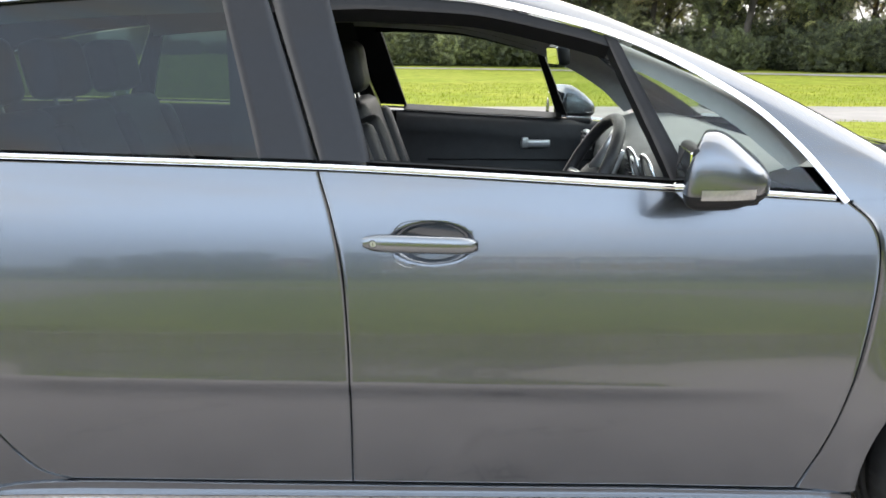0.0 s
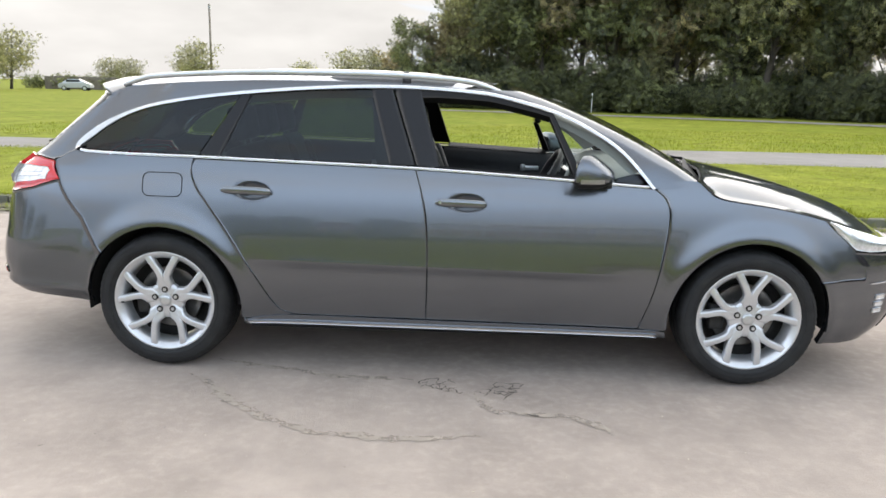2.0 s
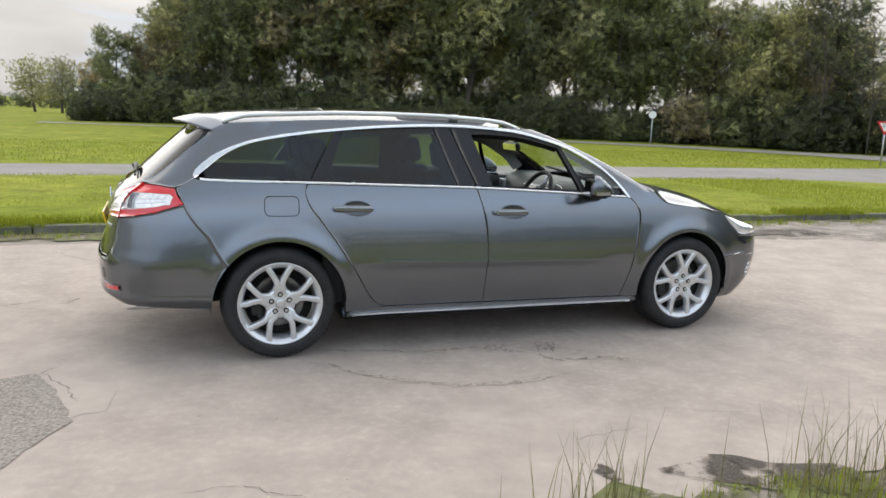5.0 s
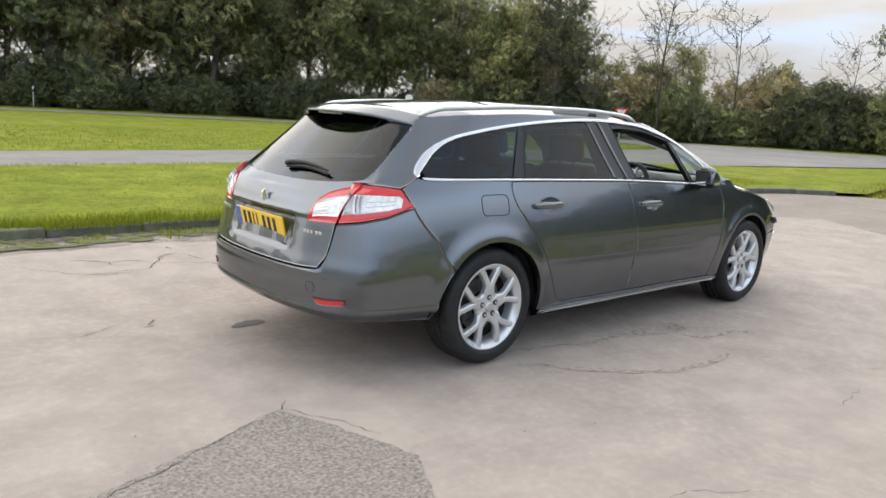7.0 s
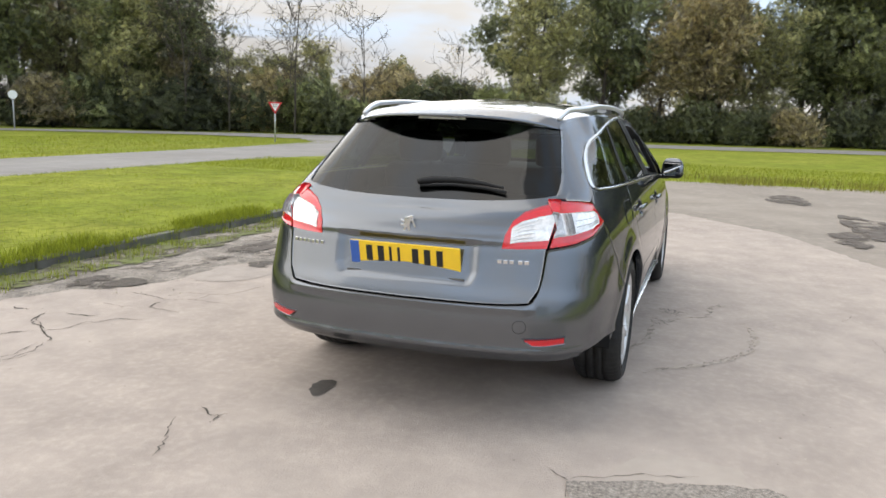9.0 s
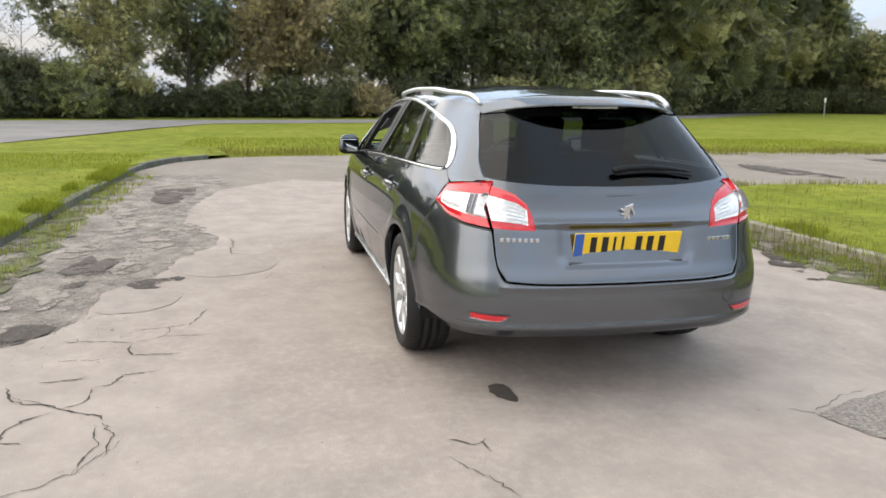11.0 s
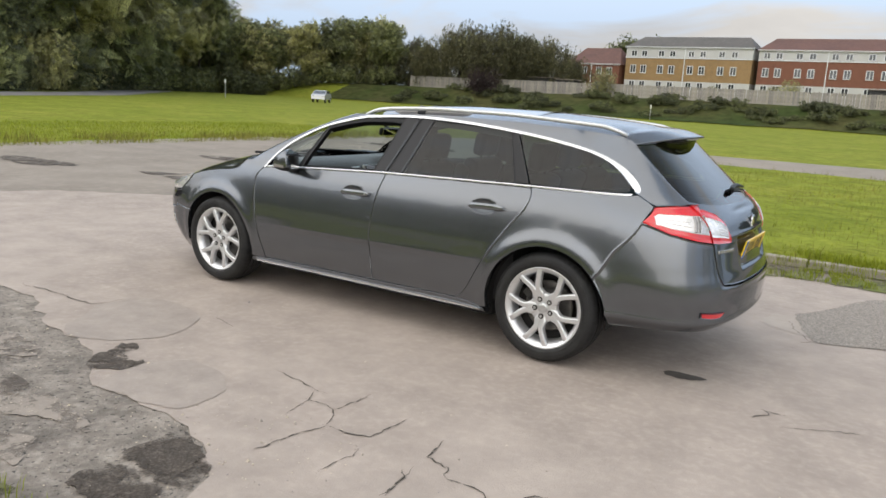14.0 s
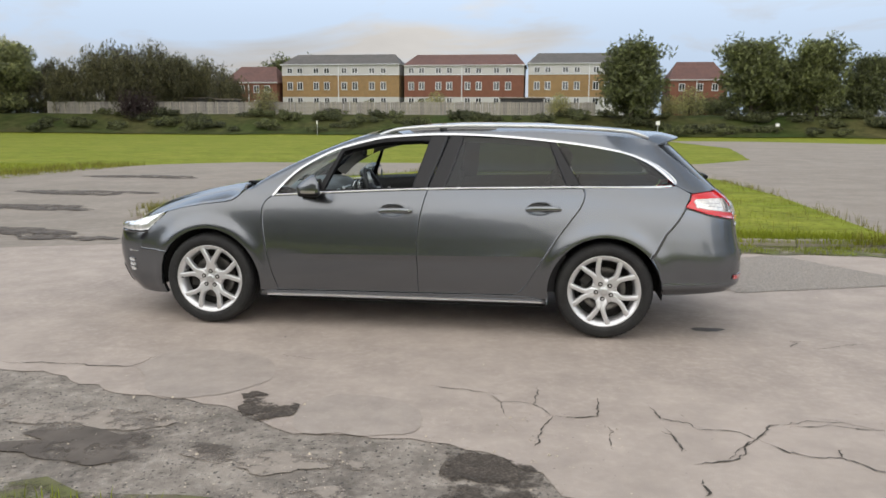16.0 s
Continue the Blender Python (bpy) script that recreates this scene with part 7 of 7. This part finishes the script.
def make_woods():
    used = set()
    tall = [tree("tall_tree", "tall dark green tree in the wood", 1, 12.5, 3.0, M_LEAF_A, 4400, 0.29, 16, 0.10, 5, 0.56),
            tree("tall_tree", "tall dark green tree in the wood", 2, 13.5, 2.7, M_LEAF_A, 3900, 0.29, 18, 0.14, 5, 0.55),
            tree("tall_tree", "tall olive green tree thinning in autumn", 3, 12.5, 2.9, M_LEAF_B, 3500, 0.26, 18, 0.18, 6, 0.50),
            tree("tall_tree", "tall tree with yellowing autumn leaves", 4, 11.5, 3.0, M_LEAF_C, 4200, 0.28, 15, 0.15, 5, 0.56),
            tree("tall_tree", "tall olive green tree in the wood", 5, 12.0, 3.2, M_LEAF_B, 4600, 0.29, 15, 0.08, 5, 0.58)]
    farther = [tree("tall_tree", "tall dark green tree along the far road", 7, 13.5, 3.6, M_LEAF_A, 3000, 0.56, 14, 0.12, 4, 0.9), tree("tall_tree", "tall olive green tree along the far road", 8, 12.5, 3.6, M_LEAF_B, 3000, 0.56, 14, 0.12, 4, 0.9)]
    bare = tree("bare_tree", "nearly bare thin autumn tree", 6, 10.5, 2.7, M_LEAF_C, 260, 0.10, 18, 0.2, 9, 0.12, 0.07, upright=1.7)
    bushes = [bush("bush", "dark green bramble bush under the trees", 11, 3.0, 2.2, M_LEAF_E, 1900, 0.33), bush("bush", "olive green bush at the wood's edge", 12, 3.6, 2.0, M_LEAF_B, 1900, 0.33),
              bush("bush", "dark bush at the wood's edge", 13, 2.6, 2.4, M_LEAF_A, 1900, 0.33), bush("bush", "brownish autumn bush at the wood's edge", 14, 3.4, 2.0, M_LEAF_C, 1700, 0.31)]
    rng = np.random.default_rng(77)
    spots = {i: [] for i in range(5)}
    wide = {0: [], 1: []}
    wood_a = [(-5.5, 56), (0, 55.5), (10, 53.5), (20, 48), (27, 42.5), (31, 37.5), (34, 32), (36.5, 28.5)]
    for x, y in along(wood_a, 2.7, 0.8, 1, 3.0) + along([(p[0] * 1.12, p[1] * 1.12) for p in wood_a], 3.4, 1.0, 2, 4.0):
        spots[int(rng.choice([0, 0, 1, 2, 2, 3, 4]))].append((x, y, rng.uniform(0.85, 1.12) * float(np.interp(x * 55 / max(y, 30), [-6, -2, 3, 9, 34, 46], [0.5, 0.74, 1.05, 1.42, 1.2, 0.85]))))
    wood_b = [(48, 10), (51, 4), (55, -5), (61, -18), (69, -32), (80, -46), (93, -59), (105, -74), (111, -88), (106, -99), (98, -104), (90, -107), (83, -110)]
    for x, y in along(wood_b, 3.6, 0.9, 3, 3.0) + along([(p[0] * 1.09, p[1] * 1.09) for p in wood_b], 5.0, 1.0, 4, 4.0):
        d = math.hypot(x, y)
        if d > 78:
            wide[int(rng.choice([0, 1, 1]))].append((x, y, rng.uniform(0.95, 1.15) * (1.95 if y > -78 else 1.6 if y > -90 else 0.9)))
        else:
            spots[int(rng.choice([0, 1, 0, 4, 1, 3]))].append((x, y, rng.uniform(0.85, 1.1) * (1.0 if d < 56 else 1.15)))
    # unseen wood, added behind the camera's first place and off west for reflections
    for x, y in along([(-75, -60), (-80, 0), (-72, 50), (-60, 95)], 9.5, 1.5, 5, 5.0):
        wide[int(rng.choice([0, 1]))].append((x, y, rng.uniform(0.7, 1.0)))
    # lower growth in the gap between the woods
    for x, y in along([(34, 34), (38, 28), (43, 20), (47, 14)], 1.7, 0.8, 41, 4.0):
        spots[int(rng.choice([2, 3, 4]))].append((x, y, rng.uniform(0.42, 0.56) * (1 - 0.35 * float(np.interp(y, [14, 22, 30], [1, 0.3, 0])))))
    for i, t in enumerate(tall):
        placed(t, spots[i], 100 + i, used)
    for i, t in enumerate(farther):
        placed(t, wide[i], 120 + i, used)
    placed(bare, [(36.5, 23.5, 1.0), (38.5, 25, 0.9), (33.5, 29, 0.95), (40.5, 20.5, 0.85), (44.5, 15.5, 0.7), (35, 27, 0.8)], 7, used)
    low = along([(-6, 54), (0, 52.5), (10, 50.5), (19, 45.5), (26, 40), (30.5, 35)], 1.9, 0.5, 8, 1.0)
    low += along([(31, 34), (34.5, 28), (38.5, 23), (42, 18), (45, 13)], 1.3, 0.6, 9, 3.5) * 1
    low += along([(45, 12), (49.5, 3), (53, -6), (58.5, -18), (66.5, -31), (78, -45), (92, -57), (103, -71), (108, -86), (103, -96)], 2.0, 0.6, 10, 1.5)
    low += along([(-6, 58), (0, 57), (11, 55), (21, 50), (28.5, 44), (33, 38.5), (37, 32)], 2.2, 0.6, 47, 1.5)
    low += along([(50, 11), (55, 2), (60, -8), (66, -20), (76, -34), (88, -48), (103, -62)], 2.2, 0.6, 44, 1.5)
    bs = {i: [] for i in range(4)}
    for x, y in low:
        bs[int(rng.choice([0, 0, 0, 1, 2, 3] if x > 30 else [0, 0, 0, 2]))].append((x, y, rng.uniform(0.5, 1.05) * (1.3 if 31 < x < 48 and y > 11 else 1) * (1.45 if y > 43 + 13 * (1 - (x + 6) / 43) or x > 62 else 1)))
    for i, b in enumerate(bushes):
        placed(b, bs[i], 200 + i, used)
    # willows, oaks and shrubs before the houses
    will = tree("willow_tree", "drooping pale brown willow by the fence", 21, 9.5, 4.2, M_LEAF_D, 5200, 0.34, 18, 0.3, 6, 0.55, 0.3, droop=3.2)
    placed(will, [(76, -112, 1.0), (70.5, -112.5, 1.2), (66, -112, 1.38), (62, -111, 1.3), (57.5, -113, 1.08), (53.5, -114, 0.95), (50.8, -117, 0.8), (82, -113, 1.1), (88, -112, 1.1)], 31, used)
    oak = tree("oak_tree", "broad dark green oak by the bank", 22, 12.5, 4.6, M_LEAF_O, 9500, 0.40, 26, 0.05, 7, 1.0, 0.35)
    placed(oak, [(-12.2, -104, 0.9), (-28.5, -106, 0.9), (-37.5, -107, 0.8), (-45, -110, 0.68), (-33, -112, 0.7), (-54, -112, 0.6), (64, -123, 0.75), (49.5, -143, 0.95)], 32, used)
    purple = bush("purple_bush", "round dark purple bush below the fence", 23, 4.2, 2.2, M_LEAF_F, 3200, 0.16)
    placed(purple, [(60.5, -104.5, 1.0)], 33, used)
    con = bush("garden_shrub", "garden shrub over the fence", 24, 3.2, 1.4, M_LEAF_B, 1800, 0.16)
    placed(con, [(42, -108, 1.25), (16.8, -115, 1.1), (19, -116, 0.8), (-2.3, -106, 0.95), (28, -117, 0.7), (34, -117, 0.6), (-18, -108, 1.0), (-21, -110, 1.2)], 34, used)
    scrub = bush("scrub_bush", "low green scrub on the bank", 25, 1.1, 2.8, M_LEAF_E, 600, 0.24)
    sp = [(rng.uniform(-70, 75), 0, 0) for _ in range(150)]
    sp = [(x, -98.5 - rng.uniform(0, 8), rng.uniform(0.5, 1.2)) for x, _, _ in sp]
    placed(scrub, sp, 35, used)
    # far trees beyond the field to the north-west
    far = tree("distant_tree", "small rounded tree far off", 26, 6.5, 2.2, M_LEAF_B, 2600, 0.2, 12, 0.15, 4, 0.8, 0.2)
    placed(far, [(-37.5, 100, 1.1), (-23.5, 105, 0.75), (-14, 84, 0.85), (-11, 80, 0.8), (-52, 112, 0.8), (-57, 116, 0.8), (-46, 118, 0.7), (-30, 128, 0.7), (-17, 122, 0.6), (-63, 100, 1.2), (-70, 98, 1.1)], 36, used)
    fb = bush("distant_hedge_bush", "low dark hedge far off", 27, 2.6, 3.2, M_LEAF_A, 700, 0.32)
    placed(fb, [(x, -116 + 0.02 * x, 1.25) for x in np.arange(-78, -20, 4.2)] + [(x, -118, 1.3) for x in np.arange(60, 112, 4.2)] + [(x, y, 1.35) for x, y in along([(92, -60), (104, -75), (110, -88), (105, -99), (97, -105), (84, -111)], 3.2, 0.5, 45, 1.0)], 38, used)
    placed(fb, [(x, 119 + 0.1 * x, 0.9) for x in np.arange(-66, -8, 3.6)], 37, used)


def window(parent, x, z, w, h, wall_y, mats, bars=1):
    win = part("window", mesh_box((x, wall_y, z), (w, 0.16, h)), M_PANE, parent)
    for (cx, cz, sx_, sz_) in ((x - w / 2, z, 0.10, h + 0.1), (x + w / 2, z, 0.10, h + 0.1), (x, z + h / 2, w + 0.1, 0.10), (x, z - h / 2, w + 0.16, 0.13), (x, z, 0.09, h)):
        part("frame", mesh_box((cx, wall_y + 0.05, cz), (sx_, 0.18, sz_), M_UPVC), M_UPVC, win)


def mesh_box(c, s, material=None):
    v = np.array([(i, j, k) for i in (-0.5, 0.5) for j in (-0.5, 0.5) for k in (-0.5, 0.5)]) * s + c
    f = [(0, 1, 3, 2), (4, 6, 7, 5), (0, 4, 5, 1), (2, 3, 7, 6), (0, 2, 6, 4), (1, 5, 7, 3)]
    return mesh_of("box", v, f, material or M_PANE, False)


def terrace(x0, x1, y, base, brick, tiles, label, eave=12.2, ridge=14.4, rows=((11.15, 0.95), (8.45, 1.35), (5.75, 1.2)), xs=(), band=True):
    """A three-storey block of flats facing +y, with hipped roof."""
    h = thing("apartment_block", label, "building", "houses beyond the fence")
    dep = 9.0
    cx, w = (x0 + x1) / 2, x1 - x0
    part("wall", mesh_box((cx, y - dep / 2, (6.5 + base) / 2), (w, dep, 6.5 - base), M_RENDER if band else brick), M_RENDER, h)
    part("wall", mesh_box((cx, y - dep / 2, (6.5 + 10.45) / 2 if band else (6.5 + eave) / 2), (w, dep, 3.95 if band else eave - 6.5), brick), brick, h)
    if band:
        part("wall", mesh_box((cx, y - dep / 2, (10.45 + eave) / 2), (w + 0.06, dep + 0.06, eave - 10.45), M_RENDER), M_RENDER, h)
        part("string_course", mesh_box((cx, y + 0.04, 10.42), (w + 0.1, 0.16, 0.14), M_UPVC), M_UPVC, h)
    part("fascia", mesh_box((cx, y + 0.22, eave + 0.02), (w + 0.5, 0.12, 0.22), M_UPVC), M_UPVC, h)
    o = 0.35
    v = [(x0 - o, y + o, eave), (x1 + o, y + o, eave), (x1 + o, y - dep - o, eave), (x0 - o, y - dep - o, eave), (x0 + 1.6, y - dep / 2, ridge), (x1 - 1.6, y - dep / 2, ridge)]
    part("roof", mesh_of("roof", v, [(0, 1, 5, 4), (2, 3, 4, 5), (1, 2, 5), (3, 0, 4), (3, 2, 1, 0)], tiles, False), tiles, h)
    part("drainpipe", mesh_box((cx + 0.3, y + 0.08, (base + eave) / 2), (0.14, 0.14, eave - base), M_UPVC), M_UPVC, h)
    for z, hh in rows:
        for x in xs:
            window(h, x, z, 0.95, hh, y, None)
    return h


def make_houses():
    px = [513, 531, 560, 579, 610, 629, 659, 679]
    xs = [47.7 - (p - 498) * 0.1047 for p in px]
    terrace(25.9, 47.6, -132, 3.0, M_YBRICK, M_SLATE, "yellow brick block of flats with grey roof", xs=xs)
    xs2 = [3.5 + (x - 25.9) for x in xs]
    terrace(3.6, 25.0, -132.5, 3.0, M_RBRICK, M_RTILE, "red brick block of flats with brown roof", eave=12.0, ridge=14.3, xs=xs2)
    xs3 = [-18.9 + (x - 25.9) for x in xs]
    terrace(-18.8, 2.8, -132, 3.0, M_YBRICK, M_SLATE, "yellow brick block of flats with grey roof", xs=xs3)
    terrace(48.4, 58.4, -131, 3.0, M_RBRICK, M_RTILE, "small red brick house with tiled roof", eave=9.0, ridge=12.2, rows=((7.9, 1.2), (5.2, 1.2)), xs=(50.2, 52.2, 55, 57), band=False)
    terrace(-31, -21.5, -133, 3.0, M_RBRICK, M_RTILE, "small red brick house with tiled roof", eave=9.4, ridge=12.8, rows=((8.2, 1.2), (4.6, 1.5)), xs=(-29, -26.5, -23.5), band=False)
    terrace(-52, -42, -140, 3.0, M_RENDER, M_SLATE, "pale house with grey roof", eave=8.4, ridge=11, rows=((7.2, 1.2),), xs=(-50, -46, -44), band=False)
    # bank, fence of upright boards, sheds
    fence = thing("boarded_fence", "weathered grey boarded garden fence", "fence")
    bm = bmesh.new()
    box(bm, (0, 0, 1.0), (0.27, 0.03, 2.0))
    me = bpy.data.meshes.new("board")
    bm.to_mesh(me)
    bm.free()
    me.materials.append(M_FENCE)
    bm = bmesh.new()
    box(bm, (0, 0, 1.05), (0.14, 0.14, 2.1), 0.01)
    mp = bpy.data.meshes.new("post")
    bm.to_mesh(mp)
    bm.free()
    mp.materials.append(M_FENCE)
    line = np.array([(79, -109.5), (58, -108.8), (39, -108.3), (15, -107.6), (-7.5, -106.5)])
    s = np.r_[0, np.cumsum(np.linalg.norm(np.diff(line, axis=0), axis=1))]
    rng = np.random.default_rng(3)
    for i, q in enumerate(np.arange(0, s[-1], 0.30)):
        x, y = np.interp(q, s, line[:, 0]), np.interp(q, s, line[:, 1])
        z = float(ground_height(x, y)) - 0.05
        ob = new("board", me)
        ob.parent = fence
        ob.matrix_basis = pose(x, y, z + rng.normal(0, 0.02), 0, rng.normal(0, 0.8), 1.7)
        if i % 8 == 0:
            ob = new("post", mp)
            ob.parent = fence
            ob.matrix_basis = pose(x, y - 0.09, z, 0, 0, 1.7)
    for x, w, d, hh in ((55.5, 6.0, 3, 2.9), (50.5, 3.2, 2.5, 2.7), (3.2, 6.5, 3, 2.9)):
        sh = thing("garden_shed", "dark felt-roofed garden shed behind the fence", "shed")
        part("wall", mesh_box((x, -114, 3.0 + hh / 2 - 0.2), (w, d, hh - 0.3), M_SHED), M_SHED, sh)
        part("roof", mesh_box((x, -114, 3.0 + hh - 0.25), (w + 0.4, d + 0.5, 0.14), M_TIMBER), M_TIMBER, sh)


def round_sign(x, y, head, turn, label, face):
    sgn = thing("road_sign", label, "sign", "road signs", pose(x, y, 0, 0, 0, turn))
    bm = bmesh.new()
    cyl(bm, (0, 0, -0.1), (0, 0, head + 0.1), 0.038, seg=10)
    part("post", bm, M_STEEL, sgn, smooth=True)
    bm = bmesh.new()
    cyl(bm, (0, -0.05, head), (0, -0.065, head), 0.22, seg=28)
    part("disc", bm, face, sgn)
    bm = bmesh.new()
    box(bm, (0, -0.045, head - 0.02), (0.20, 0.02, 0.10), 0.004)
    part("bracket", bm, M_STEEL, sgn)
    return sgn


def make_signs():
    # give-way triangle, on a single post
    sg = thing("give_way_sign", "red and white give way sign on a grey post", "sign", "road signs", pose(25.1, 17.7, 0, 0, 0, -52))
    bm = bmesh.new()
    cyl(bm, (0, 0, -0.1), (0, 0, 1.75), 0.035, seg=10)
    part("post", bm, M_STEEL, sg, smooth=True)

    def tri(r, y, mt, nm):
        bm2 = bmesh.new()
        vs = [bm2.verts.new((r * math.cos(a), y, 1.55 + r * math.sin(a))) for a in (radians(150), radians(30), radians(270))]
        f0 = bm2.faces.new(vs)
        ex = bmesh.ops.extrude_face_region(bm2, geom=[f0])
        bmesh.ops.translate(bm2, verts=[q for q in ex["geom"] if isinstance(q, bmesh.types.BMVert)], vec=(0, 0.012, 0))
        bmesh.ops.recalc_face_normals(bm2, faces=bm2.faces)
        return part(nm, bm2, mt, sg)

    tri(0.36, -0.055, M_SIGNRED, "red_border")
    tri(0.235, -0.062, M_SIGNWHITE, "white_field")
    for k, (txt, z) in enumerate((("GIVE", 1.585), ("WAY", 1.50))):
        cu = bpy.data.curves.new("sign_text", "FONT")
        cu.body, cu.size, cu.align_x, cu.extrude = txt, 0.095, "CENTER", 0.001
        ob = new("lettering", cu)
        cu.materials.append(M_INK)
        ob.parent = sg
        ob.matrix_basis = pose(0, -0.066, z, 90, 0, 0)
    round_sign(25.1, 33.3, 1.75, -40, "white round road sign seen from its edge", M_SIGNWHITE)
    round_sign(31.0, 37.5, 1.75, 150, "grey back of a round road sign", M_SIGNBACK)
    pt = thing("marker_post", "short white marker post in the field", "post", at=pose(8.1, 49.0, 0))
    bm = bmesh.new()
    cyl(bm, (0, 0, -0.1), (0, 0, 1.25), 0.03, seg=8)
    box(bm, (0, -0.03, 1.18), (0.10, 0.02, 0.16), 0.005)
    part("stake", bm, M_SIGNWHITE, pt)
    pl = thing("telegraph_pole", "tall grey timber telegraph pole", "pole", at=pose(-35.3, 100, 0))
    bm = bmesh.new()
    cyl(bm, (0, 0, -0.2), (0, 0, 11.6), 0.17, 0.12, 10)
    part("pole", bm, M_TIMBER, pl, smooth=True)
    bm = bmesh.new()
    box(bm, (0, 0, 11.2), (0.3, 0.2, 0.5), 0.03)
    part("cap", bm, M_STEEL, pl)
    for x, y, h in ((-14.8, -96, 1.9), (-30.5, -100, 1.7), (30.5, -97, 1.8), (71, -60, 1.9)):
        p2 = thing("marker_post", "slim post with a small white plate", "post", at=pose(x, y, 0, 0, 0, 0 if y < -80 else 40))
        bm = bmesh.new()
        cyl(bm, (0, 0, -0.1), (0, 0, h), 0.05, seg=8)
        part("stake", bm, M_STEEL, p2)
        bm = bmesh.new()
        box(bm, (0, 0.06, h), (0.5 if x < 0 else 0.2, 0.03, 0.5), 0.01)
        part("plate", bm, M_SIGNWHITE, p2)
    # wall and things far off
    wl = part("brown_wall", mesh_box((-50, 112, 0.9), (30, 0.3, 1.9), M_TIMBER), M_TIMBER)
    tagged(wl, "long brown boundary wall far off", "wall")
    bm = bmesh.new()
    box(bm, (-48.2, 100, 0.38), (0.95, 0.8, 0.8), 0.2)
    tagged(part("red_container", bm, M_SIGNRED), "small red container on the far grass", "container")


def far_car(x, y, turn, paint, label):
    c = thing("hatchback_car", label, "car", "distant cars", pose(x, y, 0, 0, 0, turn))
    prof = [(-1.95, 0.35), (-2.0, 0.75), (-1.75, 0.95), (-1.5, 1.0), (-0.75, 1.45), (0.55, 1.48), (1.35, 1.05), (2.0, 0.85), (2.05, 0.4)]
    ys = (-0.84, -0.80, 0.80, 0.84)
    v = []
    for y0 in ys:
        for px_, pz in prof:
            k = 0.82 if pz > 1.1 and abs(y0) > 0.5 else 1.0
            v.append((px_, y0 * k, pz))
    n = len(prof)
    f = [(j * n + i, j * n + i + 1, (j + 1) * n + i + 1, (j + 1) * n + i) for j in range(3) for i in range(n - 1)] + [tuple(range(n))[::-1], tuple(range(3 * n, 4 * n))]
    part("body", mesh_of("body", v, f, paint, False), paint, c)
    for s in (-1, 1):
        part("side_window", mesh_box((-0.1, s * 0.74, 1.24), (1.7, 0.14, 0.30), M_PANE), M_PANE, c)
        for wx in (-1.25, 1.3):
            bm = bmesh.new()
            cyl(bm, (wx, s * 0.66, 0.31), (wx, s * 0.86, 0.31), 0.31, seg=20)
            wl = part("wheel", bm, M_TYRE, c)
            bm = bmesh.new()
            cyl(bm, (wx, s * 0.86, 0.31), (wx, s * 0.875, 0.31), 0.2, seg=16)
            part("rim", bm, M_RIM, wl)
    part("windscreen", mesh_of("windscreen", [(0.62, -0.62, 1.44), (0.62, 0.62, 1.44), (1.36, 0.74, 1.08), (1.36, -0.74, 1.08)], [(0, 1, 2, 3)], M_PANE, False), M_PANE, c)
    for s in (-1, 1):
        bm = bmesh.new()
        box(bm, (1.92, s * 0.6, 0.78), (0.2, 0.34, 0.14), 0.04)
        part("headlight", bm, M_HEAD, c)


make_woods()
make_houses()
make_signs()
far_car(62.5, -67.8, 120, M_CARSILVER, "silver hatchback on the far road")
far_car(-52.5, 97, 10, M_CARSILVER, "silver hatchback parked on the far grass")
